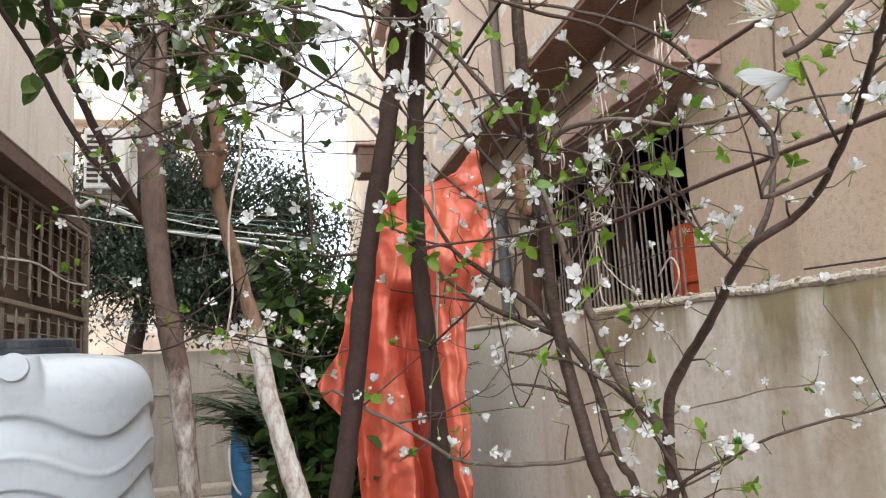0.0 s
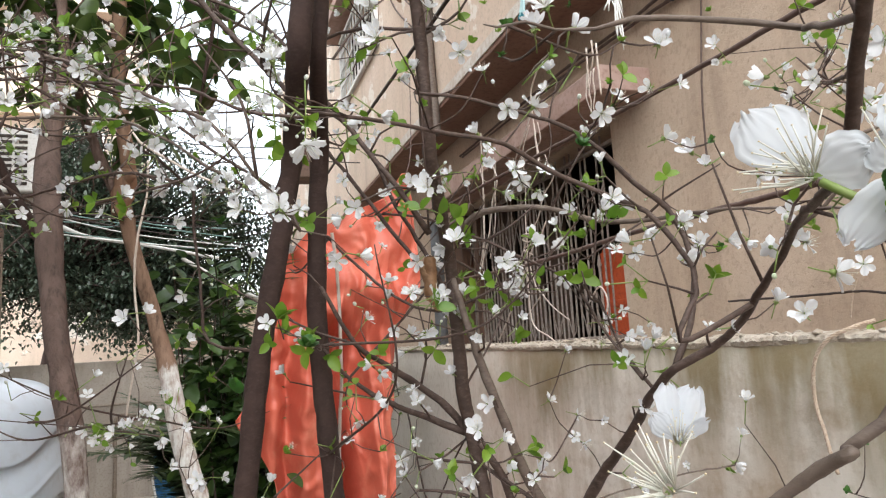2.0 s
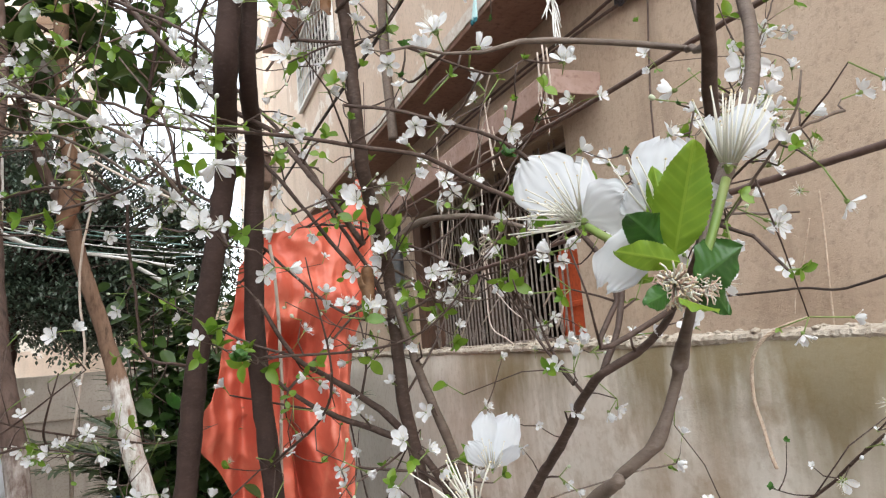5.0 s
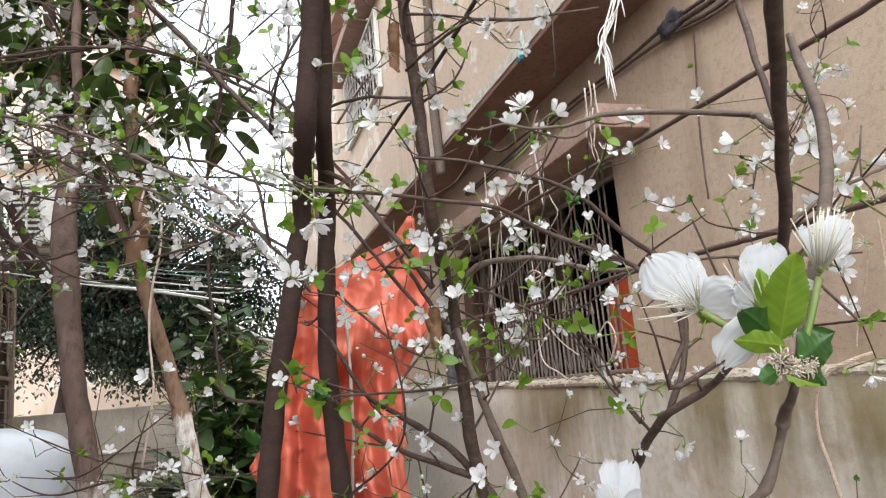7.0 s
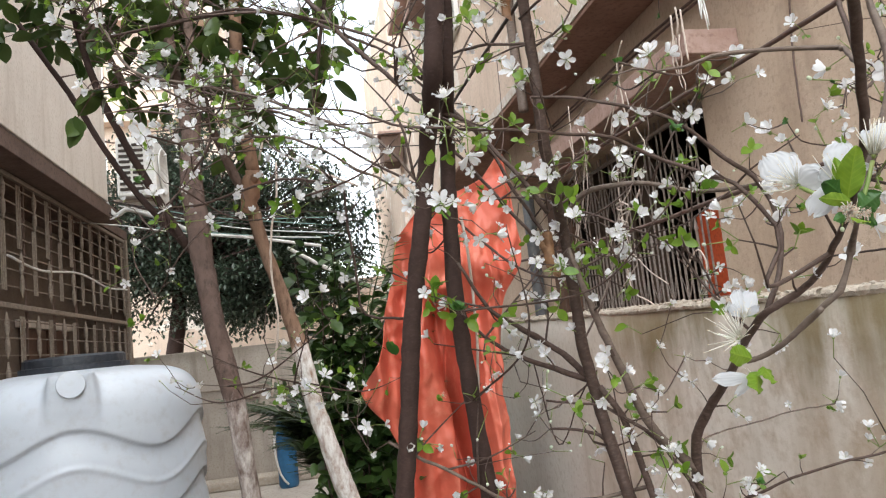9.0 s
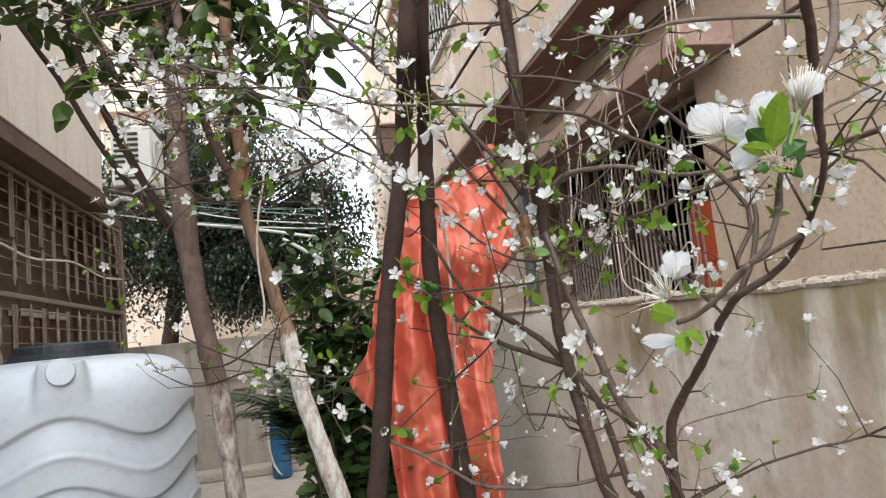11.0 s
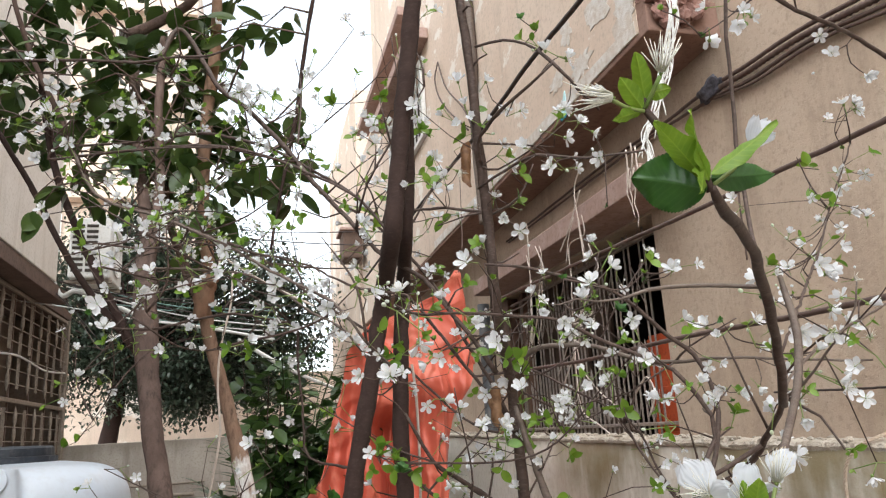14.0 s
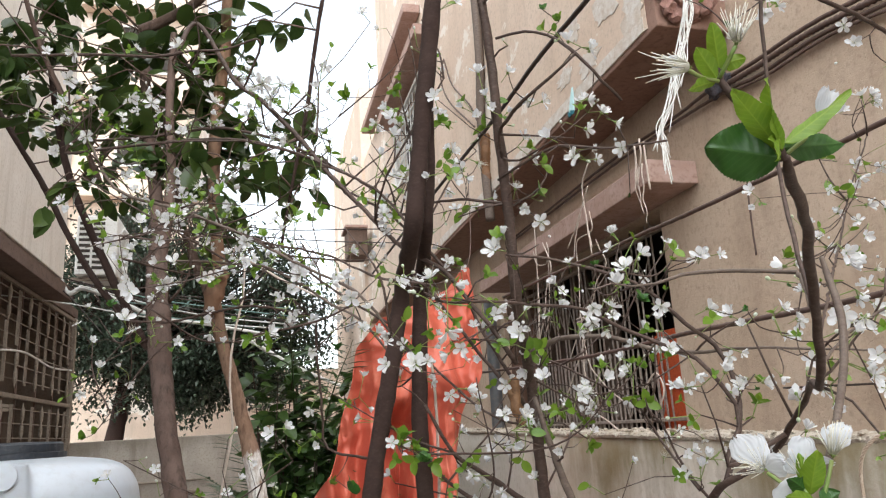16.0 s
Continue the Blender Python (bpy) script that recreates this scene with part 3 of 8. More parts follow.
# ---- water tank ----
def lathe(profile, n=64):
    bm = bmesh.new()
    rings = []
    for r, z in profile:
        rings.append([bm.verts.new((r * math.cos(2 * math.pi * k / n), r * math.sin(2 * math.pi * k / n), z)) for k in range(n)])
    for a, b in zip(rings, rings[1:]):
        for k in range(n):
            j = (k + 1) % n
            bm.faces.new((a[k], a[j], b[j], b[k]))
    bm.faces.new(rings[0][::-1])
    bm.faces.new(rings[-1])
    return bm


def step01(x):
    x = max(0.0, min(1.0, x))
    return x * x * (3 - 2 * x)


TANK_SCALE = Matrix.Translation((0, 0, -0.255)) @ Matrix.Scale(1.17, 4)
tank = thing("water_tank", (-1.375, 4.47, 0.0), "white ribbed plastic water tank with a black lid", "water tank")
prof = [(0.54, 0.218), (0.575, 0.248)]
prof += [(0.585, 0.268 + 1.062 * i / 200) for i in range(201)]
prof += [(r, z) for r, z, *_ in spline([(0.585, 1.335, 0), (0.580, 1.42, 0), (0.562, 1.49, 0), (0.515, 1.555, 0), (0.43, 1.595, 0), (0.30, 1.615, 0), (0.24, 1.62, 0)], 0.008)]
prof += [(0.05, 1.62)]
bm = lathe(prof, 240)
boss_w = math.radians(-75.5)
for v in bm.verts:
    r = math.hypot(v.co.x, v.co.y)
    w = math.atan2(v.co.y, v.co.x)
    z = v.co.z
    if r > 0.55 and 0.28 < z < 1.45:
        s = 1.30 + 0.058 * math.cos(5 * (w - boss_w)) - z
        if s > -0.012:
            q = s % 0.285 if s > 0 else s
            cut = step01((q + 0.012) / 0.014) if s < 0 else 1.0
            low = -0.020 * (1 - step01(q / 0.135)) + 0.006 * math.exp(-((q - 0.15) / 0.014) ** 2)
            v.co.xy *= 1 + low * cut / r * (1 - step01((q - 0.273) / 0.012)) + (-0.020 / r * step01((q - 0.273) / 0.012) if s > 0 else 0)
    if r > 0.3 and 1.34 < z < 1.612:
        a = abs((w - boss_w + math.pi) % (2 * math.pi) - math.pi)
        k = (1 - step01((a - 0.15) / 0.06)) * step01((z - 1.36) / 0.1) * (1 - step01((z - 1.60) / 0.012))
        v.co.xy *= 1 + k * max(0, 0.590 - r) / r
bmesh.ops.transform(bm, matrix=TANK_SCALE, verts=bm.verts)
part("body", bm, M["plastic_white"], tank, smooth=True)
lid_bm = lathe([(0.240, 1.61), (0.248, 1.622), (0.248, 1.645), (0.232, 1.648), (0.230, 1.682), (0.220, 1.692), (0.05, 1.698)], 96)
for v in lid_bm.verts:
    if v.co.z > 1.64 and math.hypot(v.co.x, v.co.y) > 0.226:
        v.co.xy *= 1 + 0.004 * math.sin(32 * math.atan2(v.co.y, v.co.x))
bmesh.ops.transform(lid_bm, matrix=TANK_SCALE, verts=lid_bm.verts)
part("lid", lid_bm, M["plastic_black"], tank, "black ridged screw lid", smooth=False)
disc = lathe([(0.058, -0.02), (0.058, 0.010), (0.054, 0.016), (0.03, 0.017)], 48)
bmesh.ops.transform(disc, verts=disc.verts, matrix=Matrix.Translation((0.590 * math.cos(boss_w), 0.590 * math.sin(boss_w), 1.558)) @ facing_z((math.cos(boss_w), math.sin(boss_w), 0.1)))
bmesh.ops.transform(disc, matrix=TANK_SCALE, verts=disc.verts)
part("cap", disc, M["plastic_white"], tank, "round moulded cap", smooth=False)

# ---- tarp ----
tarp = thing("tarp", (0.49, 2.67, 0.0), "crumpled orange-red plastic sheet hanging in folds", "tarp")
edge = [(2.255, 0.715, 0.735), (2.166, 0.648, 0.742), (2.063, 0.39, 0.744), (1.962, 0.304, 0.756), (1.90, 0.292, 0.768), (1.765, 0.258, 0.708), (1.65, 0.226, 0.668), (1.53, 0.194, 0.65), (1.44, 0.128, 0.642),
        (1.40, 0.15, 0.642), (1.33, 0.2, 0.64), (1.235, 0.25, 0.634), (1.05, 0.269, 0.628), (0.5, 0.28, 0.62), (0.02, 0.25, 0.64)]


def hung(x, y, z, *rest):
    """Sets the sheet a little further back than it was drawn."""
    return (1.09 * x, 1.09 * y, max(0.012, 1.55 + 1.09 * (z - 1.55)), *rest)


bm = bmesh.new()
NU, NV = 140, 280
zs = [e[0] for e in edge][::-1]
los, his = [e[1] for e in edge][::-1], [e[2] for e in edge][::-1]
grid = []
for j in range(NV + 1):
    v = j / NV
    z = 2.255 - v * 2.235
    lo, hi = float(np.interp(z, zs, los)), float(np.interp(z, zs, his))
    row = []
    for i in range(NU + 1):
        u = i / NU
        x = lo + (hi - lo) * u
        hang = step01((2.05 - z) / 0.45)
        drift = 0.5 * noise.noise(Vector((x * 1.5, z * 0.8, 4)))
        fold = (0.26 * abs(noise.noise(Vector((x * 6.0 + drift, z * 0.34, 21)))) + 0.11 * abs(noise.noise(Vector((x * 14 + 2 * drift, z * 0.5, 33)))) - 0.07) * hang
        # creases: sharp valleys that run down and across the sheet
        n1 = noise.noise(Vector((x * 6.5 + z * 1.2, z * 2.1 - x * 1.5, 3)))
        n2 = noise.noise(Vector((x * 9.0 - z * 4.0, z * 6.0 + x * 3.0, 12)))
        n3 = noise.noise(Vector((x * 21 + z * 9, z * 17 - x * 8, 15)))
        cr = 0.06 * abs(n1) + (0.028 + 0.045 * step01((z - 1.5) / 0.35)) * abs(n2) + 0.016 * abs(n3) + 0.03 * noise.noise(Vector((x * 3.2, z * 2.4, 2)))
        roll = 0.06 * math.exp(-((z - 1.86 + 0.25 * (x - 0.5)) / 0.07) ** 2) * step01((x - 0.36) / 0.1)
        slit = 0.20 * math.exp(-((x - 0.45 - 0.10 * (1.62 - z)) / (0.03 + 0.03 * step01((z - 1.35) / 0.3))) ** 2) * step01((1.78 - z) / 0.1)
        row.append(bm.verts.new(hung(x + 0.012 * noise.noise(Vector((u * 3, z * 9, 9))), 2.45 + fold + cr - roll + slit, z + 0.012 * noise.noise(Vector((x * 9, 4, z * 5))))))
    grid.append(row)
for a, b in zip(grid, grid[1:]):
    for i in range(NU):
        bm.faces.new((a[i], a[i + 1], b[i + 1], b[i]))
sheet = part("sheet", bm, M["tarp"], smooth=True)
keep(sheet, tarp)
thick = sheet.modifiers.new("thickness", "SOLIDIFY")
thick.thickness = 0.002
tube("hem", [hung(*q) for q in ((0.72, 2.47, 2.25, 0.006), (0.742, 2.48, 2.166, 0.006), (0.75, 2.49, 2.06, 0.006), (0.756, 2.48, 1.96, 0.006), (0.768, 2.48, 1.9, 0.006))], M["tarp"], tarp, step=0.02, sides=7, lump=0.15)
tube("tie", [hung(0.725, 2.46, 2.245, 0.002), (0.85, 2.8, 2.45, 0.002), (0.95, 3.1, 2.88, 0.002)], M["cable_brown"], tarp, step=0.05, sides=6)

# ---- barred window ----
window = thing("window_1", (1.95, 4.0, 1.5), "barred window with a rusty wrought-iron grille", "window", kind="structure")
keep(part("window_sill", box(1.875, 2.12, WY0 - 0.02, WY1 + 0.02, 1.50, 1.565, 0.006), M["house_plaster"]), window)
for z in (1.64, 2.60):
    keep(part("rail", box(1.955, 1.985, WY0 + 0.004, WY1 - 0.004, z, z + 0.018, 0.004), M["grille"]), window)
keep(part("jamb", box(1.93, 2.02, 5.28, WY1 - 0.003, 1.568, 2.668, 0.006), M["door_brown"], label="dark timber window post"), window)
keep(part("jamb", box(1.96, 2.03, 5.02, 5.09, 1.568, 2.668, 0.006), M["door_brown"], label="dark timber window post"), window)
rng = random.Random(3)


def wrought(name, rows, r=0.0034):
    """A bent bar in the plane of the grille; rows are y, z."""
    tube(name, [(1.97 + rng.uniform(-0.004, 0.004), y, z, r) for y, z in rows], M["grille"], window, step=0.02, sides=6)


y = WY0 + 0.225
while y < WY1 - 0.25:
    for o in (0.0, 0.052):
        keep(part("bar", box(1.965, 1.975, y + o - 0.0036, y + o + 0.0036, 1.568, 2.67, 0.0015), M["grille"]), window)
    # lozenge at the head, forked feet, a spear between the pairs
    wrought("lozenge", [(y + 0.052, 2.49), (y + 0.085, 2.44), (y + 0.11, 2.38), (y + 0.135, 2.44), (y + 0.168, 2.49)])
    wrought("lozenge", [(y + 0.052, 2.27), (y + 0.085, 2.32), (y + 0.11, 2.38), (y + 0.135, 2.32), (y + 0.168, 2.27)])
    top = rng.choice((1.93, 1.97, 2.02))
    keep(part("bar", box(1.964, 1.976, y + 0.106, y + 0.114, 1.568, top), M["grille"]), window)
    c = bmesh.new()
    bmesh.ops.create_cone(c, segments=8, radius1=0.013, radius2=0.001, depth=0.07)
    bmesh.ops.translate(c, vec=(1.97, y + 0.11, top + 0.03), verts=c.verts)
    keep(part("finial", c, M["grille"]), window)
    wrought("scroll", [(y + 0.052, 1.80), (y + 0.075, 1.74), (y + 0.088, 1.69), (y + 0.108, 1.665)])
    wrought("scroll", [(y + 0.168, 1.80), (y + 0.145, 1.74), (y + 0.132, 1.69), (y + 0.112, 1.665)])
    y += 0.168
shutter = thing("shutter", (2.09, 3.15, 1.57), "orange-red panelled shutter standing behind the grille", "shutter")
keep(part("panel", box(2.000, 2.025, 3.0, 3.33, 1.568, 2.10, 0.004), M["door_red"]), shutter)
for d in ((1.988, 1.998, 3.0, 3.04, 1.568, 2.08), (1.988, 1.998, 3.29, 3.33, 1.568, 2.08), (1.988, 1.998, 3.044, 3.286, 1.568, 1.61), (1.988, 1.998, 3.044, 3.286, 1.80, 1.83)):
    keep(part("stile", box(*d, 0.003), M["door_red"]), shutter)
inner = thing("shutter", (2.2, 4.4, 0.6), "dull brown boarded shutter half closed inside the window", "shutter")
for k in range(11):
    y0 = 3.86 + 0.128 * k
    if k in (0, 1, 4, 7):
        continue
    keep(part("board", box(2.20 + 0.01 * (k % 2), 2.225 + 0.01 * (k % 2), y0, y0 + 0.122, 0.6, 2.9, 0.004), M["door_dusty"]), inner)
drain = tube("drainpipe", [(1.83, 5.6, 0.0, 0.05), (1.83, 5.6, 1.3, 0.05), (1.83, 5.6, 2.68, 0.05)], M["pipe_grey"], sides=14, step=0.3)
tagged(drain, "dark grey drainpipe beside the barred window", "drainpipe")

# ---- upper wall details ----
win2 = thing("window_2", (1.53, 6.9, 4.8), "small barred window high on the upper wall", "window", kind="structure")
keep(part("pane", box(1.631, 1.642, 6.06, 7.74, 4.41, 5.14), M["unlit_dark"]), win2)
for d in ((1.50, 1.54, 6.02, 6.06, 4.38, 5.17), (1.50, 1.54, 7.74, 7.78, 4.38, 5.17), (1.50, 1.54, 6.06, 7.74, 4.38, 4.42), (1.50, 1.54, 6.06, 7.74, 5.13, 5.17)):
    keep(part("window_frame", box(*d, 0.004), M["paint_white"]), win2)
for k in range(11):
    y = 6.16 + 0.142 * k
    keep(part("bar", box(1.512, 1.524, y, y + 0.012, 4.42, 5.13), M["paint_white"]), win2)
for k in range(3):
    z = 4.58 + 0.18 * k
    keep(part("bar", box(1.498, 1.510, 6.06, 7.74, z, z + 0.012), M["paint_white"]), win2)
vent = thing("vent_box", (1.36, 10.24, 4.2), "small brown vent box on the upper wall", "vent")
keep(part("case", box(1.2, 1.483, 9.952, 10.406, 4.147, 4.544, 0.02), M["soffit"]), vent)
keep(part("hood", box(1.154, 1.486, 9.895, 10.429, 4.548, 4.59, 0.01), M["concrete_pink"]), vent)
broken = thing("broken_concrete", (1.64, 2.23, 3.24), "broken brick and concrete at the end of the overhang", "rubble")
rng = random.Random(12)
for k in range(70):
    s = rng.uniform(0.016, 0.042)
    b0 = bmesh.new()
    bmesh.ops.create_icosphere(b0, subdivisions=2, radius=s)
    for v in b0.verts:
        v.co *= 1 + 0.75 * noise.noise(v.co * 45 + Vector((k, 0, 0)))
        v.co.y *= 0.8
    bmesh.ops.translate(b0, vec=(1.56 + rng.uniform(0, 0.21), rng.uniform(2.2, 2.33), 3.275 + rng.uniform(0.0, 0.145)), verts=b0.verts)
    keep(part("chunk", b0, M["brick_red"]), broken)
cloth = thing("face_mask", (1.52, 3.05, 3.2), "pale blue disposable mask hanging from the overhang edge", "mask")


def pleated(z_top, z_low, shift, material, name):
    """A gathered strip of cloth that widens towards its lower hem."""
    bm = bmesh.new()
    rows = []
    for j in range(11):
        f = (3.34 - (z_top + (z_low - z_top) * j / 10)) / 0.14
        wide = 0.012 + 0.05 * f ** 0.7
        rows.append([bm.verts.new((1.522 - 0.010 * abs(math.sin(i * 0.9)) * (0.3 + f) - shift, 3.025 + 0.03 * f + wide * (i / 14 - 0.5), 3.34 - 0.14 * f - 0.006 * math.sin(i * 0.9) * f)) for i in range(15)])
    for a, b in zip(rows, rows[1:]):
        for i in range(14):
            bm.faces.new((a[i], a[i + 1], b[i + 1], b[i]))
    ob = part(name, bm, material, smooth=True)
    keep(ob, cloth)
    ob.modifiers.new("thickness", "SOLIDIFY").thickness = 0.002


pleated(3.34, 3.21, 0.0, M["mask_teal"], "cloth")
pleated(3.215, 3.195, 0.003, M["mask_dark"], "hem")

# ---- air conditioner ----
ac = thing("air_conditioner", (-1.72, 7.9, 3.42), "white outdoor air conditioner unit with louvred side", "air conditioner")
keep(part("casing", box(-1.90, -1.50, 7.9, 8.62, 3.43, 4.08, 0.02), M["paint_white"]), ac)
# near-black plates on the casing stand in for the shaded slots
for c in range(2):
    x0 = -1.868 + 0.135 * c
    for k in range(9):
        z = 3.49 + 0.060 * k
        keep(part("slot_shade", box(x0, x0 + 0.112, 7.888, 7.897, z, z + 0.032, 0.004), M["unlit_dark"]), ac)
ring = lathe([(0.255, 0.0), (0.262, 0.012), (0.244, 0.016), (0.240, 0.004)], 40)
bmesh.ops.transform(ring, verts=ring.verts, matrix=Matrix.Translation((-1.495, 8.26, 3.76)) @ facing_z((1, 0, 0)))
keep(part("fan_ring", ring, M["paint_white"], smooth=True), ac)
for k in range(7):
    z = 3.55 + 0.07 * k
    half = math.sqrt(max(0.0, 0.24 ** 2 - (z - 3.76) ** 2))
    keep(part("grille_bar", box(-1.493, -1.487, 8.26 - half, 8.26 + half, z, z + 0.008), M["paint_white"]), ac)
for y in (8.0, 8.5):
    keep(part("bracket", box(-1.95, -1.49, y, y + 0.03, 3.39, 3.425), M["cage_iron"]), ac)

# ---- window cage on the left building ----
cage = thing("window_cage", (-2.2, 5.0, 1.3), "beige-painted iron window cage with turned bars", "cage")
CX = -2.17


def cage_bar(name, y0, y1, z0, z1, out=0.008, deep=0.008, material="cage_iron"):
    return keep(part(name, box(CX + out, CX + out + deep, y0, y1, z0, z1), M[material]), cage)


def turned_bar(y, z0, z1):
    """A flat-turned baluster: two long swellings with a neck between."""
    h = z1 - z0
    b0 = lathe([(0.005, 0), (0.007, 0.06 * h), (0.019, 0.2 * h), (0.017, 0.38 * h), (0.008, 0.5 * h), (0.018, 0.62 * h), (0.019, 0.8 * h), (0.007, 0.94 * h), (0.005, h)], 8)
    bmesh.ops.translate(b0, vec=(CX + 0.02, y, z0), verts=b0.verts)
    keep(part("turned_bar", b0, M["cage_iron"], smooth=True), cage)


for k in range(14):
    z = 1.42 + 0.128 * k
    if abs(z - 2.17) > 0.05:
        keep(part("rail", box(CX - 0.004, CX + 0.006, 0.8, 9.28, z, z + 0.009), M["cage_iron"]), cage)
keep(part("beam", box(CX - 0.02, CX + 0.02, 0.8, 9.28, 2.15, 2.19, 0.005), M["cage_iron"], label="thick pale rail"), cage)
keep(part("beam", box(CX - 0.02, CX + 0.012, 0.8, 9.28, 3.15, 3.185, 0.005), M["cage_iron"]), cage)
for k in range(27):
    y = 0.95 + 0.31 * k
    low, high = (2.62, 3.12) if k % 2 == 0 else (2.28, 2.80)
    for o in (-0.034, 0.0, 0.034):
        cage_bar("bar", y + o - 0.006, y + o + 0.006, low, high)
    if k % 2 == 0:
        turned_bar(y, 2.24, 2.60)
    else:
        turned_bar(y, 2.80, 3.13)
    if k % 2 == 0:
        for o in (-0.034, 0.0, 0.034):
            cage_bar("bar", y + o - 0.006, y + o + 0.006, 1.42, 2.10)
    else:
        turned_bar(y, 1.78, 2.12)
        turned_bar(y, 1.42, 1.76)
    if k % 2 == 0:
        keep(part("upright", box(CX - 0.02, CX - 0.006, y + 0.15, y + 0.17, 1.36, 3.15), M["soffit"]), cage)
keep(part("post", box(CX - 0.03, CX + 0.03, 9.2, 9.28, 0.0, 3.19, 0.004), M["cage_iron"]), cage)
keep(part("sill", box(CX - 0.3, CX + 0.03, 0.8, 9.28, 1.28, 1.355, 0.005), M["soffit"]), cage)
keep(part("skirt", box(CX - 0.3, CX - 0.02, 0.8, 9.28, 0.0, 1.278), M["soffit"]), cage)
for k in range(4):
    y0 = 1.3 + 2.05 * k
    for d in ((y0, y0 + 0.66), (y0 + 0.72, y0 + 1.38)):
        keep(part("shutter", box(LEFT_X - 0.79, LEFT_X - 0.765, *d, 1.4, 2.12, 0.008), M["door_brown"]), cage)
    keep(part("lintel", box(LEFT_X - 0.795, LEFT_X - 0.74, y0 - 0.08, y0 + 1.46, 2.125, 2.20, 0.006), M["left_plaster"]), cage)

# ---- small things by the end wall ----
barrel = thing("gas_cylinder", (-0.42, 8.98, 0.05), "slim blue cylinder standing by the end wall", "cylinder")
part("body", lathe([(0.10, 0.0), (0.115, 0.03), (0.115, 0.70), (0.10, 0.76), (0.05, 0.80), (0.04, 0.84)], 24), M["blue_plastic"], barrel, smooth=True)
tube("hose", [(-0.53, 8.87, 0.75, 0.012), (-0.55, 8.85, 0.5, 0.012), (-0.5, 8.84, 0.22, 0.012), (-0.42, 8.85, 0.1, 0.012)], M["paint_white"], barrel, "white hose", step=0.05)
pipe = tube("wall_pipe", [(-0.72, 9.56, 1.11, 0.02), (-0.97, 9.56, 1.11, 0.022), (-1.0, 9.56, 1.05, 0.022), (-1.0, 9.56, 0.6, 0.022), (-1.01, 9.56, 0.05, 0.022)], M["cage_iron"], sides=10, step=0.04)
tagged(pipe, "rusty pipe running down the end wall", "pipe")
tube_w = tube("wall_pipe", [(-0.6, 9.57, 1.25, 0.012), (-1.2, 9.57, 1.24, 0.012), (-2.0, 9.57, 1.25, 0.012)], M["cage_iron"], sides=8, step=0.2)
tagged(tube_w, "thin rusty pipe along the end wall", "pipe")
curb = part("kerb", box(-2.1, 0.3, 9.25, 9.595, 0.05, 0.16, 0.02), M["rubble"])
tagged(curb, "low crumbling concrete step at the end wall", "step", kind="structure")


# ---- limbs: name, bark, rows of x, y, z, radius ----
plum_limbs = []
plum_limbs.append(('trunk', 'bark_dark', [(0.1749, 0.6213, 2.3098, 0.01063), (0.1685, 0.651, 2.2004, 0.01098), (0.1567, 0.6891, 2.0638, 0.01134), (0.1502, 0.7135, 1.975, 0.01134), (0.1443, 0.7301, 1.9163, 0.01169), (0.1508, 0.8549, 1.8562, 0.01169), (0.134, 0.876, 1.7451, 0.01204), (0.1137, 0.8979, 1.6342, 0.0124), (0.0985, 0.9219, 1.502, 0.01275), (0.0837, 0.9425, 1.3908, 0.01346), (0.0709, 0.9584, 1.3074, 0.01417), (0.0459, 1.0051, 1.0427, 0.01488), (0.0243, 1.1181, 0.3436, 0.0163)]))
plum_limbs.append(('trunk', 'bark_dark', [(0.1745, 0.7182, 2.0941, 0.00455), (0.1721, 0.7444, 1.994, 0.00845), (0.1695, 0.7626, 1.9255, 0.0091), (0.187, 0.8837, 1.877, 0.01108), (0.1826, 0.9004, 1.775, 0.01108), (0.1812, 0.9166, 1.6729, 0.01145), (0.1873, 0.9287, 1.5849, 0.01182), (0.1985, 0.9442, 1.4674, 0.01256), (0.2098, 0.9585, 1.3571, 0.01293), (0.2188, 0.97, 1.269, 0.0133), (0.2034, 0.9985, 1.0207, 0.01457), (0.1226, 1.1119, 0.3215, 0.01581)]))
plum_limbs.append(('stem', 'bark_brown', [(0.2177, 0.6282, 2.2387, 0.00499), (0.2276, 0.6398, 2.1832, 0.00561), (0.2388, 0.6545, 2.1139, 0.00592), (0.246, 0.6703, 2.0448, 0.00623), (0.2643, 0.7067, 1.9378, 0.00664), (0.2801, 0.7445, 1.8278, 0.00705), (0.3321, 0.8581, 1.7337, 0.0077), (0.3391, 0.8676, 1.6613, 0.00802), (0.3465, 0.8793, 1.5744, 0.00834), (0.3593, 0.8864, 1.5089, 0.00866), (0.3716, 0.8822, 1.4296, 0.00885), (0.3856, 0.8763, 1.3595, 0.00904), (0.4068, 0.8823, 1.2882, 0.01063), (0.4254, 0.9191, 1.021, 0.01204), (0.2588, 1.065, 0.3302, 0.01417)]))
plum_limbs.append(('stem', 'bark_grey', [(0.3279, 0.8364, 1.706, 0.00312), (0.3501, 0.8311, 1.6186, 0.00492), (0.3704, 0.8233, 1.5508, 0.00545), (0.3959, 0.8275, 1.4847, 0.00575), (0.4165, 0.8286, 1.4461, 0.00606), (0.4414, 0.8272, 1.4175, 0.00636), (0.4625, 0.8255, 1.3959, 0.00727)]))
plum_limbs.append(('stem', 'bark_brown', [(0.3564, 0.8591, 1.5152, 0.00436), (0.3831, 0.8595, 1.4717, 0.00468), (0.4005, 0.8642, 1.4146, 0.00499), (0.4113, 0.8567, 1.3597, 0.00522), (0.4319, 0.8605, 1.3033, 0.00553), (0.4329, 0.9029, 1.0271, 0.00615)]))
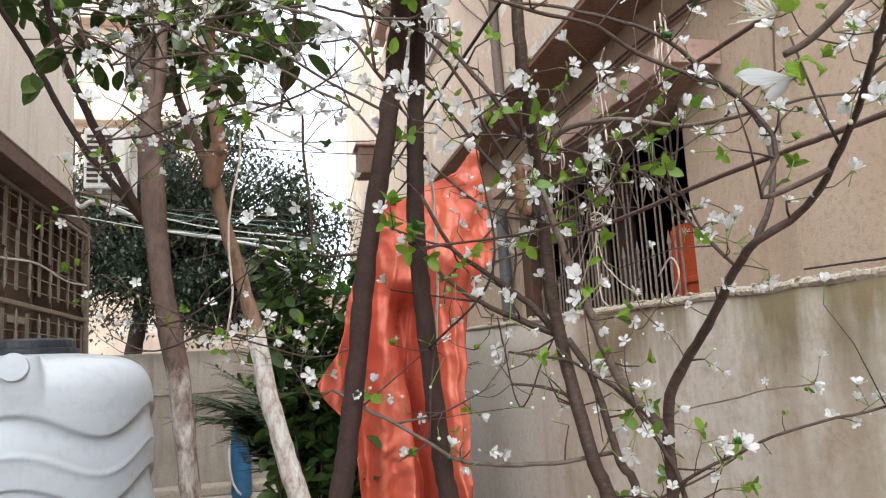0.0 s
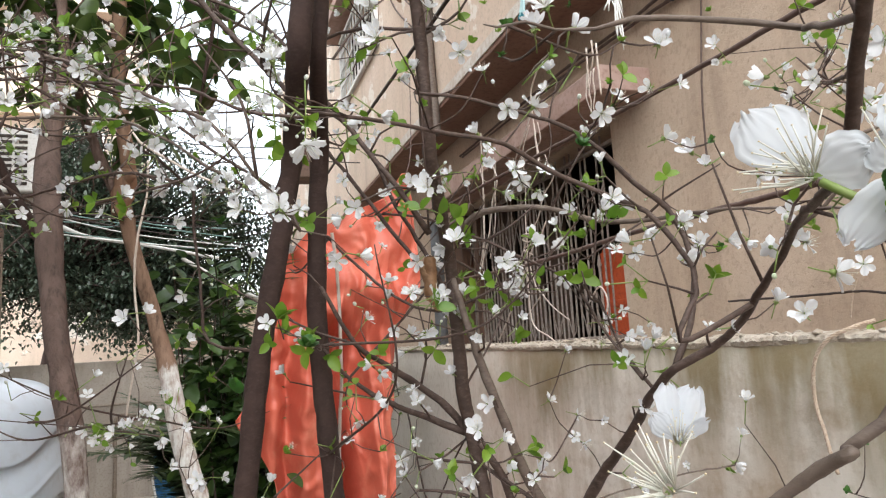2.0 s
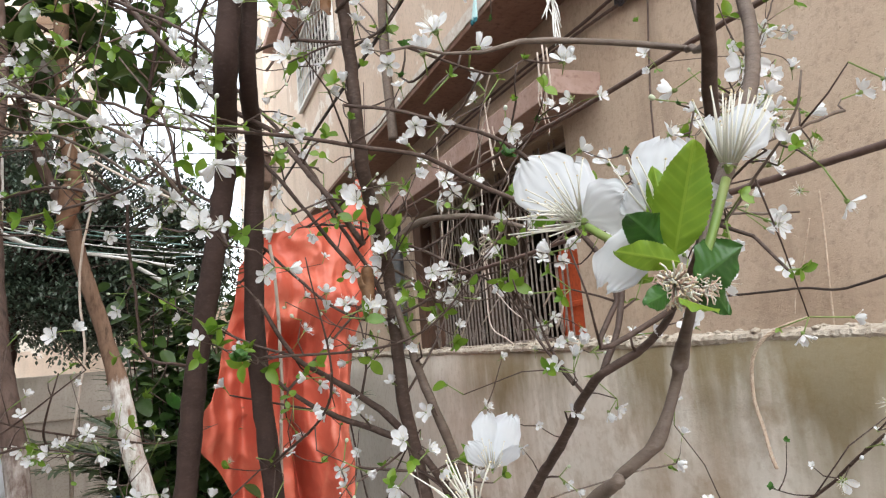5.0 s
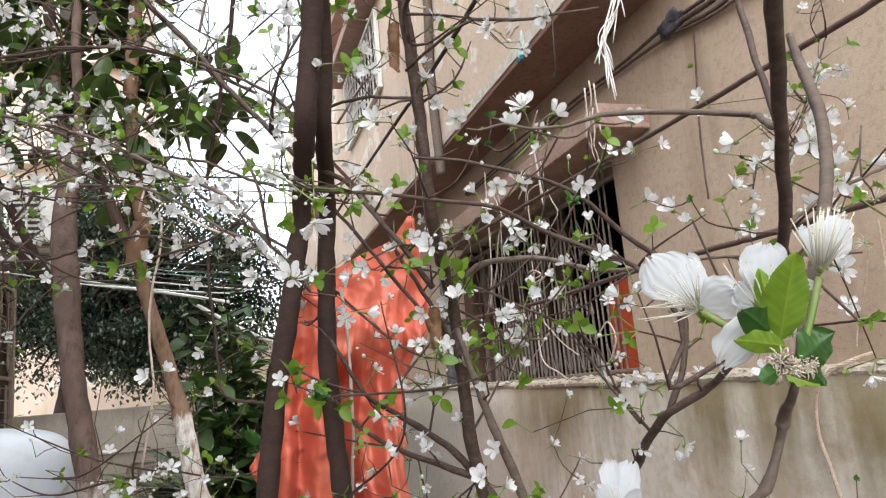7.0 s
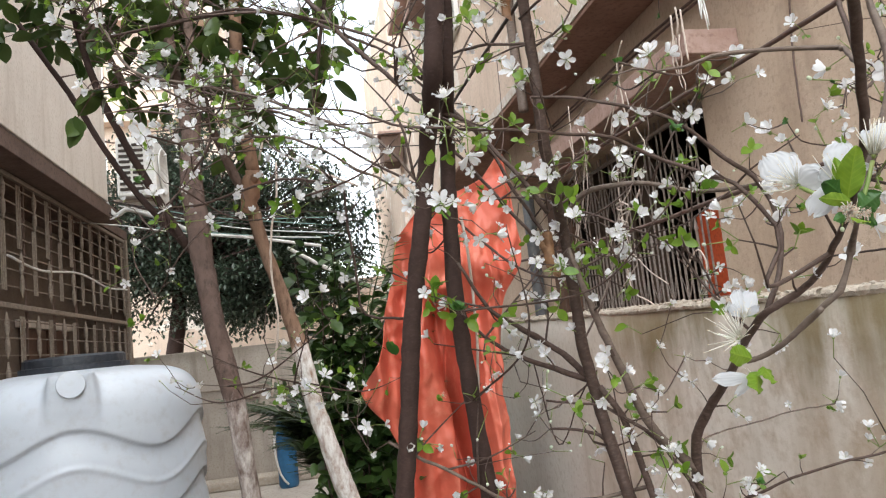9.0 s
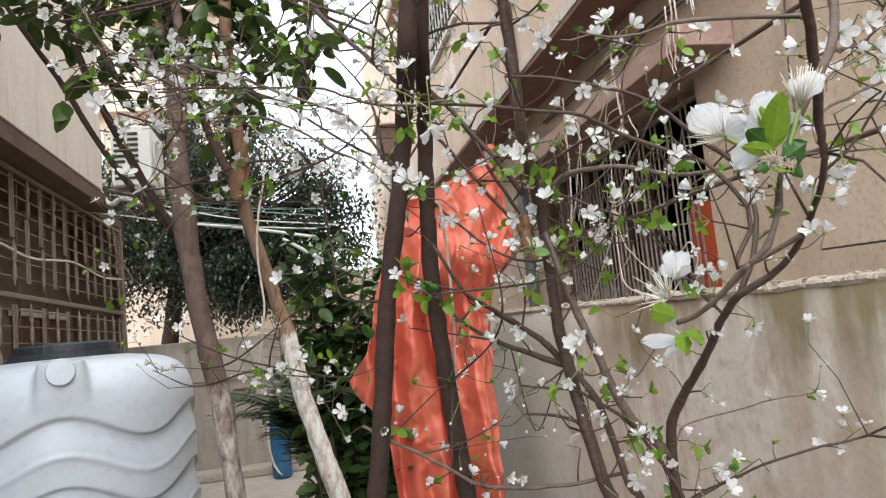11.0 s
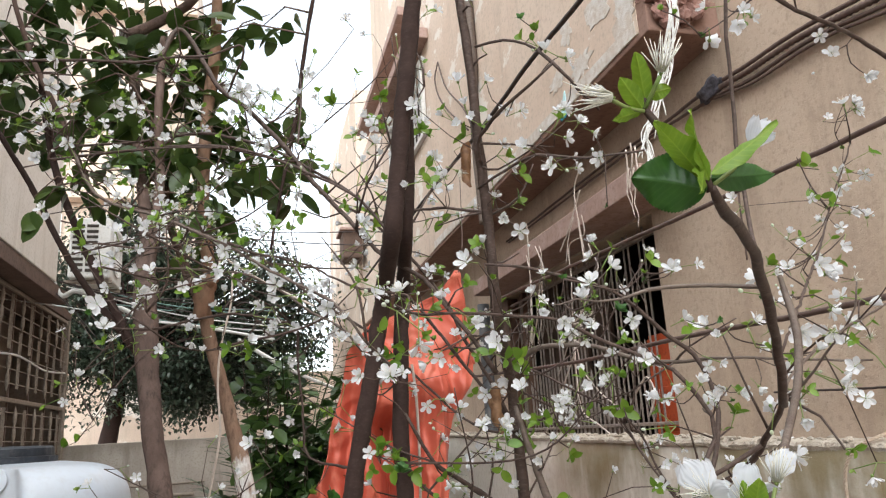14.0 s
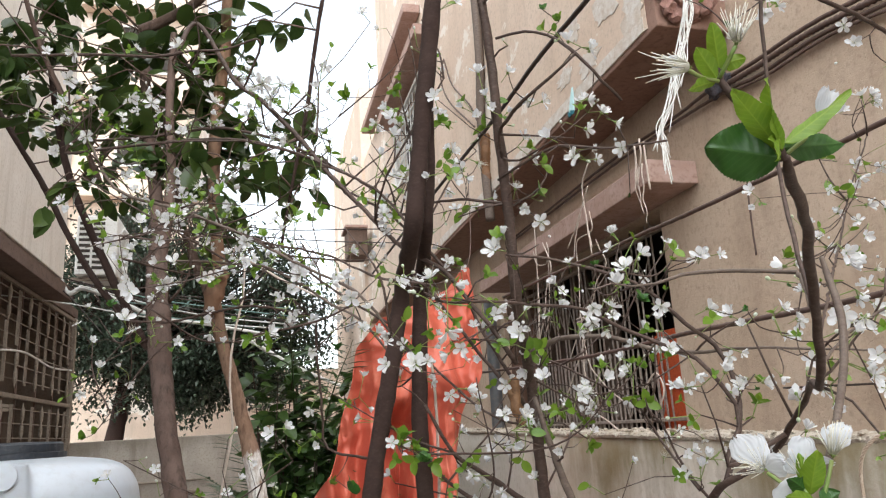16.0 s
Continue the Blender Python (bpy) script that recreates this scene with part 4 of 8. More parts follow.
plum_limbs.append(('stem', 'bark_brown', [(0.3242, 1.0378, 0.3391, 0.01401), (0.4614, 0.8778, 1.0655, 0.01034), (0.4678, 0.8396, 1.3035, 0.00728), (0.4641, 0.8278, 1.3855, 0.00728), (0.4587, 0.8049, 1.4408, 0.00656), (0.4649, 0.7714, 1.4805, 0.00579), (0.4638, 0.7071, 1.5287, 0.00514), (0.4567, 0.6502, 1.5712, 0.00456), (0.4561, 0.6104, 1.5948, 0.00435), (0.4792, 0.5868, 1.6111, 0.00378), (0.484, 0.5512, 1.6327, 0.00362), (0.4733, 0.5081, 1.6594, 0.00319), (0.4487, 0.4593, 1.6765, 0.00293), (0.4158, 0.4077, 1.6906, 0.00265), (0.2947, 0.2597, 1.6833, 0.00262), (0.2761, 0.2335, 1.7007, 0.00262), (0.2552, 0.2081, 1.7176, 0.00274), (0.2229, 0.1694, 1.7355, 0.00271), (0.1768, 0.1161, 1.7419, 0.00236), (0.1411, 0.0775, 1.7422, 0.00201), (0.1168, 0.0521, 1.7416, 0.0017), (0.1082, 0.0424, 1.7426, 0.00103)]))
plum_limbs.append(('branch', 'bark_brown', [(0.2555, 0.2081, 1.717, 0.00151), (0.2675, 0.2268, 1.7568, 0.00147), (0.2791, 0.2443, 1.801, 0.00142), (0.2828, 0.2472, 1.8484, 0.00146), (0.2823, 0.2438, 1.8831, 0.00132), (0.2792, 0.2353, 1.9194, 0.00132), (0.2776, 0.2227, 1.9702, 0.00115)]))
plum_limbs.append(('branch', 'bark_grey', [(0.2552, 0.2079, 1.7182, 0.00164), (0.3286, 0.3013, 1.7645, 0.00174), (0.3022, 0.3041, 1.7658, 0.00171), (0.2707, 0.3085, 1.7673, 0.00156), (0.2402, 0.3081, 1.7646, 0.00139), (0.2212, 0.3099, 1.7591, 0.001), (0.2028, 0.3109, 1.7566, 0.00074), (0.1876, 0.3101, 1.7583, 0.00069), (0.1752, 0.3094, 1.7548, 0.00055), (0.1683, 0.3093, 1.7558, 0.00027)]))
plum_limbs.append(('branch', 'bark_brown', [(0.4561, 0.6104, 1.5948, 0.00362), (0.4863, 0.6229, 1.6356, 0.00325), (0.5078, 0.6369, 1.6806, 0.0031), (0.5087, 0.6463, 1.7191, 0.0029), (0.497, 0.6545, 1.7512, 0.00294), (0.4632, 0.6582, 1.779, 0.00267), (0.4186, 0.6621, 1.8217, 0.0024), (0.3805, 0.668, 1.8419, 0.00214), (0.3099, 0.6812, 1.864, 0.00187), (0.2509, 0.6936, 1.8734, 0.0016)]))
plum_limbs.append(('branch', 'bark_brown', [(0.4028, 0.5245, 1.6191, 0.00243), (0.4263, 0.5304, 1.6553, 0.0025), (0.4296, 0.5345, 1.6775, 0.00228), (0.4187, 0.5419, 1.7012, 0.00231), (0.4016, 0.5508, 1.7258, 0.00234), (0.3665, 0.5655, 1.7463, 0.00211), (0.3258, 0.5713, 1.7661, 0.00211), (0.2826, 0.5574, 1.7817, 0.0018), (0.216, 0.5419, 1.7862, 0.00173), (0.1512, 0.5168, 1.7847, 0.0014), (0.1161, 0.5051, 1.7838, 0.00136), (0.1402, 0.6443, 1.8266, 0.00149), (0.0954, 0.6808, 1.8421, 0.00153), (0.0624, 0.7118, 1.8645, 0.00136), (0.0305, 0.7631, 1.8922, 0.00144), (-0.0871, 0.9595, 1.9659, 0.00165), (-0.2114, 1.1072, 2.0207, 0.00148)]))
plum_limbs.append(('branch', 'bark_grey', [(0.341, 0.8772, 1.7582, 0.0046), (0.3669, 0.8569, 1.7831, 0.00423), (0.3974, 0.8182, 1.7852, 0.00378), (0.4366, 0.7892, 1.7783, 0.00339), (0.4692, 0.7435, 1.7557, 0.00295), (0.4912, 0.6879, 1.7455, 0.0025), (0.5146, 0.6513, 1.7454, 0.00214), (0.5373, 0.5949, 1.7394, 0.0015), (0.5779, 0.5554, 1.7314, 0.00136), (0.6296, 0.5233, 1.7261, 0.00106)]))
plum_limbs.append(('branch', 'bark_brown', [(0.1801, 0.8715, 1.7039, 0.00218), (0.2204, 0.8858, 1.6372, 0.00285), (0.2585, 0.8943, 1.6119, 0.00353), (0.301, 0.9024, 1.582, 0.00423), (0.3329, 0.8991, 1.5546, 0.00488), (0.3595, 0.8981, 1.5202, 0.00585)]))
plum_limbs.append(('branch', 'bark_brown', [(0.1794, 0.8819, 1.6374, 0.00187), (0.2126, 0.8936, 1.5986, 0.00253), (0.2576, 0.9011, 1.5687, 0.00321), (0.311, 0.9058, 1.5442, 0.00423), (0.3595, 0.8978, 1.5224, 0.0052)]))
plum_limbs.append(('branch', 'bark_brown', [(-0.1545, 1.1474, 2.4272, 0.00416), (-0.0856, 1.1091, 2.2976, 0.00445), (-0.0411, 1.0877, 2.2516, 0.00438), (0.0236, 1.0592, 2.1712, 0.00428), (0.0689, 1.0143, 2.0916, 0.00411), (0.1276, 0.9201, 1.9826, 0.00339), (0.155, 0.8436, 1.9196, 0.00314), (0.1975, 0.7904, 1.8754, 0.00299), (0.2217, 0.7734, 1.8338, 0.00293), (0.2547, 0.7658, 1.7875, 0.00322), (0.2818, 0.769, 1.7469, 0.00354)]))
plum_limbs.append(('branch', 'bark_brown', [(0.1656, 0.9649, 2.0012, 0.00228), (0.2034, 0.9365, 1.9504, 0.00255), (0.2378, 0.92, 1.9013, 0.00252), (0.2634, 0.9165, 1.86, 0.00252), (0.2854, 0.916, 1.8084, 0.00284), (0.3133, 0.9227, 1.7651, 0.00287), (0.3357, 0.921, 1.7201, 0.00319), (0.356, 0.9206, 1.6717, 0.00287)]))
plum_limbs.append(('branch', 'bark_brown', [(0.1919, 0.9479, 1.9049, 0.00223), (0.231, 0.9411, 1.8513, 0.00255), (0.2636, 0.9356, 1.8054, 0.00255), (0.2896, 0.9315, 1.7672, 0.00255), (0.3223, 0.9254, 1.7249, 0.00287), (0.355, 0.9247, 1.683, 0.00288)]))
plum_limbs.append(('branch', 'bark_brown', [(0.2014, 0.9326, 1.7702, 0.00175), (0.2427, 0.9236, 1.7249, 0.00185), (0.2831, 0.8926, 1.6849, 0.00181), (0.3186, 0.8702, 1.6708, 0.00179), (0.3539, 0.8443, 1.6802, 0.00167), (0.4012, 0.811, 1.7077, 0.00132)]))
plum_limbs.append(('branch', 'bark_brown', [(-0.4307, 1.6067, 2.3719, 0.00292), (-0.2733, 1.4587, 2.3273, 0.00288), (-0.1407, 1.3656, 2.3141, 0.00324), (-0.0661, 1.2958, 2.2778, 0.00312), (0.0112, 1.2571, 2.2415, 0.00307), (0.0929, 1.1625, 2.1578, 0.00288), (0.1459, 1.0546, 2.0796, 0.00226), (0.1735, 0.9555, 1.9977, 0.00206)]))
plum_limbs.append(('branch', 'bark_brown', [(-0.2827, 1.2187, 2.1127, 0.00234), (-0.1883, 1.1512, 2.0691, 0.00236), (-0.1055, 1.0875, 2.019, 0.00226), (-0.0453, 1.0274, 1.9801, 0.00216), (0.0021, 0.9706, 1.9392, 0.00206), (0.0455, 0.9362, 1.8937, 0.00199), (0.0872, 0.9112, 1.8576, 0.00195), (0.1412, 0.884, 1.8168, 0.00191)]))
plum_limbs.append(('branch', 'bark_grey', [(-0.2319, 1.1253, 1.9669, 0.00171), (-0.1495, 1.0562, 1.9521, 0.00204), (-0.0816, 0.9913, 1.9325, 0.00195), (-0.0362, 0.9817, 1.926, 0.00195), (0.016, 0.9435, 1.8917, 0.00189), (0.0583, 0.9183, 1.8556, 0.00195), (0.1, 0.9024, 1.8277, 0.00193), (0.1471, 0.8907, 1.7642, 0.00191)]))
plum_limbs.append(('twig', 'bark_brown', [(-0.2646, 1.2492, 1.8872, 0.00187), (-0.1924, 1.1822, 1.8747, 0.00224), (-0.1252, 1.1142, 1.8762, 0.00214), (-0.0634, 1.0477, 1.8761, 0.00204), (-0.0223, 0.9883, 1.8621, 0.00195), (0.0305, 0.9778, 1.8491, 0.00195), (0.0425, 0.976, 1.8423, 0.00195), (0.0416, 0.983, 1.7984, 0.00195), (0.0473, 0.9901, 1.7442, 0.00195), (0.0514, 0.9974, 1.6901, 0.00195), (0.0582, 1.0018, 1.6513, 0.00195)]))
plum_limbs.append(('branch', 'bark_grey', [(-0.345, 1.1965, 2.2247, 0.00267), (-0.2749, 1.1059, 2.0894, 0.00247), (-0.1628, 0.9883, 2.0164, 0.00226), (-0.0652, 0.8239, 1.9333, 0.00195), (0.0031, 0.7161, 1.8672, 0.00175), (0.0618, 0.6588, 1.8223, 0.00164), (0.0982, 0.6605, 1.7779, 0.00164), (0.1317, 0.7103, 1.757, 0.00175)]))
plum_limbs.append(('twig', 'bark_brown', [(-0.5074, 1.2967, 2.4176, 0.00273), (-0.3375, 1.2072, 2.3831, 0.00277), (-0.2279, 1.1341, 2.3472, 0.00267), (-0.167, 1.0982, 2.3412, 0.00249), (-0.0977, 1.0516, 2.3264, 0.00195), (-0.0412, 1.0339, 2.3372, 0.00195)]))
plum_limbs.append(('twig', 'bark_brown', [(-0.3792, 1.2145, 2.1895, 0.00253), (-0.2959, 1.1917, 2.1924, 0.00253), (-0.2242, 1.1525, 2.1882, 0.00263), (-0.1348, 1.0995, 2.1778, 0.00257), (-0.0585, 1.0522, 2.1586, 0.00251), (0.0128, 0.9717, 2.1078, 0.00236), (0.0609, 0.9165, 2.0654, 0.00226), (0.1204, 0.8611, 2.0123, 0.00204), (0.1552, 0.796, 1.9393, 0.00191)]))
plum_limbs.append(('branch', 'bark_grey', [(0.0695, 0.9443, 1.4683, 0.00221), (0.1039, 0.9398, 1.4451, 0.00252), (0.1453, 0.9337, 1.4215, 0.00252), (0.1867, 0.9281, 1.3943, 0.00252), (0.2246, 0.9228, 1.3709, 0.00284), (0.2837, 0.9103, 1.3619, 0.00284), (0.3536, 0.8939, 1.3614, 0.00284), (0.4201, 0.8769, 1.3704, 0.00284)]))
plum_limbs.append(('branch', 'bark_brown', [(0.2925, 0.9031, 1.4624, 0.00181), (0.3312, 0.8949, 1.4566, 0.00223), (0.3592, 0.8898, 1.4464, 0.00255), (0.3725, 0.8789, 1.4297, 0.00252)]))
plum_limbs.append(('branch', 'bark_brown', [(0.2867, 0.8877, 1.5033, 0.00143), (0.3284, 0.8793, 1.4946, 0.00189), (0.3632, 0.8723, 1.4869, 0.00189), (0.389, 0.8487, 1.4659, 0.00247), (0.4179, 0.8356, 1.439, 0.00274), (0.4391, 0.8261, 1.401, 0.00271), (0.4628, 0.8174, 1.3536, 0.00298), (0.475, 0.8219, 1.306, 0.00328)]))
plum_limbs.append(('twig', 'bark_grey', [(0.4725, 0.8428, 1.3766, 0.0014), (0.5578, 0.9749, 1.4001, 0.00164), (0.6121, 1.0133, 1.4047, 0.00128), (0.6726, 1.0082, 1.4127, 0.0013), (0.7301, 0.9928, 1.4248, 0.0013), (0.8065, 0.9846, 1.4287, 0.00131)]))
plum_limbs.append(('branch', 'bark_brown', [(0.4585, 0.8256, 1.3069, 0.00209), (0.4702, 0.8072, 1.3413, 0.00206), (0.4833, 0.7478, 1.37, 0.00194), (0.5242, 0.6916, 1.4024, 0.00158), (0.5696, 0.6685, 1.4153, 0.00156), (0.6083, 0.642, 1.4267, 0.00153), (0.6284, 0.5543, 1.4703, 0.00158), (0.6235, 0.5079, 1.5027, 0.00149), (0.6228, 0.4594, 1.5377, 0.00139), (0.633, 0.4179, 1.5708, 0.00113)]))
plum_limbs.append(('twig', 'bark_brown', [(0.3578, 0.899, 1.524, 0.00111), (0.3497, 0.9376, 1.4882, 0.00114), (0.3252, 0.9734, 1.4282, 0.00117), (0.2975, 0.9607, 1.5529, 0.00117)]))
plum_limbs.append(('branch', 'bark_brown', [(0.4569, 0.6493, 1.5769, 0.00177), (0.4495, 0.6682, 1.6005, 0.00156), (0.4469, 0.6863, 1.622, 0.00152), (0.4379, 0.7028, 1.6633, 0.00125), (0.4153, 0.7236, 1.6977, 0.00128)]))
plum_limbs.append(('twig', 'bark_brown', [(0.4477, 0.6496, 1.585, 0.00168), (0.4401, 0.6798, 1.6189, 0.0015), (0.434, 0.7, 1.6431, 0.00154), (0.4273, 0.7194, 1.6746, 0.0015), (0.4193, 0.7409, 1.6955, 0.00154), (0.3907, 0.7806, 1.7207, 0.0016), (0.3652, 0.8189, 1.747, 0.00165), (0.3432, 0.8572, 1.7642, 0.00171), (0.3167, 0.8857, 1.7861, 0.00175), (0.2683, 0.9239, 1.7994, 0.00143)]))
plum_limbs.append(('twig', 'bark_grey', [(0.445, 0.4163, 1.7003, 0.00137), (0.449, 0.3898, 1.7217, 0.00115), (0.4481, 0.366, 1.7378, 0.00095), (0.4444, 0.343, 1.7557, 0.0009), (0.4466, 0.3391, 1.7758, 0.00069)]))
plum_limbs.append(('twig', 'bark_brown', [(0.4667, 0.4601, 1.7129, 0.00113), (0.4599, 0.428, 1.7271, 0.00107), (0.4607, 0.4045, 1.7373, 0.00097), (0.4565, 0.3841, 1.7394, 0.00075)]))
plum_limbs.append(('near_twig', 'bark_grey', [(0.2515, 0.1922, 1.7491, 0.00126), (0.2528, 0.1917, 1.739, 0.00178), (0.2508, 0.1866, 1.7248, 0.00207), (0.2443, 0.1789, 1.7102, 0.00206), (0.2253, 0.1626, 1.6882, 0.00191), (0.1912, 0.136, 1.6623, 0.00168), (0.1741, 0.1267, 1.6454, 0.0013)]))
plum_limbs.append(('near_twig', 'bark_grey', [(0.1741, 0.1267, 1.6454, 0.00109), (0.1635, 0.1222, 1.6288, 0.00092), (0.1695, 0.1327, 1.6234, 0.00127), (0.1709, 0.1358, 1.6206, 0.00155), (0.1707, 0.136, 1.6199, 0.00155), (0.1706, 0.1361, 1.6191, 0.0011), (0.1706, 0.1377, 1.6161, 0.00103), (0.1683, 0.1383, 1.6108, 0.0011), (0.1666, 0.1396, 1.6067, 0.00147), (0.1652, 0.1404, 1.6052, 0.0011), (0.1612, 0.1448, 1.6008, 0.00108), (0.1593, 0.1417, 1.6009, 0.00111), (0.1595, 0.1493, 1.5972, 0.00137), (0.1548, 0.1593, 1.5893, 0.00109), (0.1515, 0.1687, 1.5846, 0.00113), (0.1474, 0.1748, 1.5826, 0.00107)]))
plum_limbs.append(('twig', 'bark_brown', [(0.2412, 0.6376, 2.1359, 0.00175), (0.2684, 0.6101, 2.1317, 0.00181), (0.2877, 0.5879, 2.1153, 0.00177), (0.296, 0.5351, 2.063, 0.00219), (0.3142, 0.5355, 2.0426, 0.00192), (0.3538, 0.5524, 2.019, 0.00169)]))
plum_limbs.append(('branch', 'bark_brown', [(0.296, 0.5348, 2.0642, 0.00156), (0.2818, 0.5523, 2.0524, 0.00166), (0.2645, 0.581, 2.0413, 0.00199), (0.2492, 0.6199, 2.03, 0.00236), (0.2451, 0.6661, 2.0203, 0.00247), (0.2531, 0.6808, 1.9963, 0.00249)]))
plum_limbs.append(('twig', 'bark_brown', [(0.2514, 0.698, 1.9724, 0.00179), (0.2691, 0.6494, 1.9777, 0.00171), (0.2936, 0.5995, 1.9808, 0.00164), (0.3231, 0.5735, 1.9682, 0.0016), (0.3508, 0.5468, 1.9608, 0.00125), (0.393, 0.5347, 1.9643, 0.00125)]))
plum_limbs.append(('branch', 'bark_brown', [(0.4455, 0.3855, 2.0764, 0.0024), (0.4971, 0.3971, 2.0611, 0.00222), (0.5529, 0.4143, 2.0609, 0.00231), (0.6157, 0.4479, 2.073, 0.00247), (0.7072, 0.4796, 2.0626, 0.00262)]))
plum_limbs.append(('branch', 'bark_grey', [(0.295, 0.2583, 1.6884, 0.00092), (0.3382, 0.2961, 1.7043, 0.00103), (0.4029, 0.3369, 1.7274, 0.00115), (0.4607, 0.3591, 1.7475, 0.00123), (0.5355, 0.3866, 1.7709, 0.00127)]))
plum_limbs.append(('twig', 'bark_brown', [(0.2719, 0.2269, 1.7099, 0.00082), (0.4153, 0.3658, 1.7683, 0.00117), (0.6563, 0.5947, 1.8736, 0.0014), (0.8242, 0.7354, 1.9827, 0.00128), (0.8958, 0.7728, 2.054, 0.00137), (0.9301, 0.7841, 2.0992, 0.00093)]))
plum_limbs.append(('twig', 'bark_brown', [(0.2033, 0.7536, 2.1381, 0.00117), (0.1584, 0.7842, 2.0653, 0.00156), (0.1285, 0.8051, 2.0143, 0.00156), (0.1206, 0.8722, 1.9687, 0.00204)]))
plum_limbs.append(('twig', 'bark_brown', [(0.1052, 1.0133, 2.0578, 0.00187), (0.1608, 0.9097, 1.9889, 0.00214), (0.1889, 0.7997, 1.973, 0.00195), (0.2211, 0.7414, 1.9592, 0.00185), (0.2619, 0.7029, 1.9426, 0.00179)]))
citrus_limbs = []
citrus_limbs.append(('trunk', 'trunk_worn', [(-0.3296, 2.1339, 2.3122, 0.02453), (-0.3331, 2.1003, 2.1988, 0.02873), (-0.3245, 2.0386, 2.1142, 0.0316), (-0.3063, 1.9709, 1.9867, 0.0318), (-0.2922, 1.9352, 1.8597, 0.02881), (-0.2703, 1.8786, 1.7221, 0.02702), (-0.2428, 1.8295, 1.5945, 0.02678), (-0.2248, 1.7961, 1.514, 0.02551), (-0.2117, 1.7881, 1.411, 0.02391), (-0.2028, 1.8038, 1.2955, 0.02391), (-0.1954, 1.8219, 1.1673, 0.02456), (-0.1892, 1.8855, 0.7454, 0.02843), (-0.1988, 1.9764, 0.171, 0.03231)]))
citrus_limbs.append(('limb', 'bark_citrus', [(-0.3334, 2.1398, 2.2801, 0.02453), (-0.3578, 2.1715, 2.4485, 0.01915), (-0.3836, 2.2076, 2.5901, 0.01809), (-0.4144, 2.281, 2.8352, 0.01733), (-0.4482, 2.3523, 3.0973, 0.01644)]))
citrus_limbs.append(('limb', 'bark_citrus', [(-0.3303, 2.1021, 2.1829, 0.01826), (-0.3094, 2.1219, 2.3595, 0.01583), (-0.3104, 2.148, 2.5286, 0.01473), (-0.3241, 2.1732, 2.7222, 0.01357), (-0.3249, 2.2306, 3.0248, 0.01103)]))
citrus_limbs.append(('limb', 'bark_citrus', [(-0.4371, 2.2866, 3.0575, 0.02227), (-0.3919, 2.2695, 3.0774, 0.01884), (-0.3204, 2.243, 3.1071, 0.01713), (-0.2316, 2.1605, 3.129, 0.01511), (-0.1284, 2.0566, 3.2202, 0.01151)]))
citrus_limbs.append(('trunk', 'trunk_white', [(-0.2256, 2.487, 2.2216, 0.02014), (-0.1905, 2.4936, 2.1253, 0.0235), (-0.1652, 2.5068, 2.0013, 0.02266), (-0.1323, 2.5168, 1.8863, 0.0235), (-0.0979, 2.5294, 1.7523, 0.02434), (-0.073, 2.5074, 1.6548, 0.02826), (-0.0558, 2.4943, 1.5787, 0.0299), (-0.0331, 2.4911, 1.4302, 0.0315), (0.0003, 2.4823, 1.3017, 0.03216), (0.0332, 2.4838, 1.1741, 0.03385), (0.0715, 2.4947, 1.0453, 0.03568), (0.1778, 2.5404, 0.587, 0.04025), (0.2426, 2.5731, 0.2759, 0.04391)]))
citrus_limbs.append(('limb', 'bark_tan', [(-0.1709, 2.4478, 2.2352, 0.02245), (-0.1906, 2.4089, 2.4074, 0.02158), (-0.1952, 2.3614, 2.5978, 0.02072), (-0.1846, 2.3102, 2.7872, 0.02072), (-0.1607, 2.2555, 2.9759, 0.01899), (-0.152, 2.2047, 3.1654, 0.01727), (-0.1434, 2.1442, 3.393, 0.01554)]))
citrus_limbs.append(('limb', 'bark_citrus', [(-0.202, 2.4605, 2.1557, 0.01824), (-0.2386, 2.436, 2.2356, 0.01644), (-0.2731, 2.4295, 2.33, 0.0148), (-0.3039, 2.4223, 2.4241, 0.01315), (-0.3226, 2.4037, 2.5729, 0.01069)]))
citrus_limbs.append(('limb', 'bark_dark', [(-0.421, 2.6181, 2.0068, 0.0137), (-0.5181, 2.6739, 2.1299, 0.0131), (-0.6242, 2.7296, 2.2678, 0.01247), (-0.7276, 2.7801, 2.4347, 0.0118), (-0.8653, 2.8244, 2.6942, 0.0111), (-0.9742, 2.8218, 2.8771, 0.01017), (-1.0928, 2.8183, 3.0813, 0.00832)]))
citrus_limbs.append(('limb', 'bark_dark', [(-0.4339, 2.6181, 2.0267, 0.0137), (-0.525, 2.612, 2.2051, 0.01456), (-0.6248, 2.602, 2.4225, 0.0137), (-0.697, 2.5916, 2.5998, 0.01285), (-0.746, 2.573, 2.795, 0.01199), (-0.7828, 2.5457, 3.028, 0.01028)]))
citrus_limbs.append(('limb', 'bark_citrus', [(-0.5835, 2.5024, 2.574, 0.01048), (-0.6773, 2.4141, 2.8078, 0.00942), (-0.7575, 2.3344, 2.994, 0.00839), (-0.8068, 2.2445, 3.1881, 0.0074), (-0.8348, 2.2006, 3.3889, 0.00658)]))
citrus_limbs.append(('twig', 'bark_dark', [(0.1708, 1.8961, 3.1211, 0.0063), (0.1453, 1.938, 2.9838, 0.0063), (0.1251, 1.9785, 2.8462, 0.0063), (0.1033, 2.0284, 2.674, 0.0063), (0.0727, 2.076, 2.5197, 0.00552), (0.0439, 2.1231, 2.3653, 0.00473), (0.027, 2.154, 2.2622, 0.00448)]))
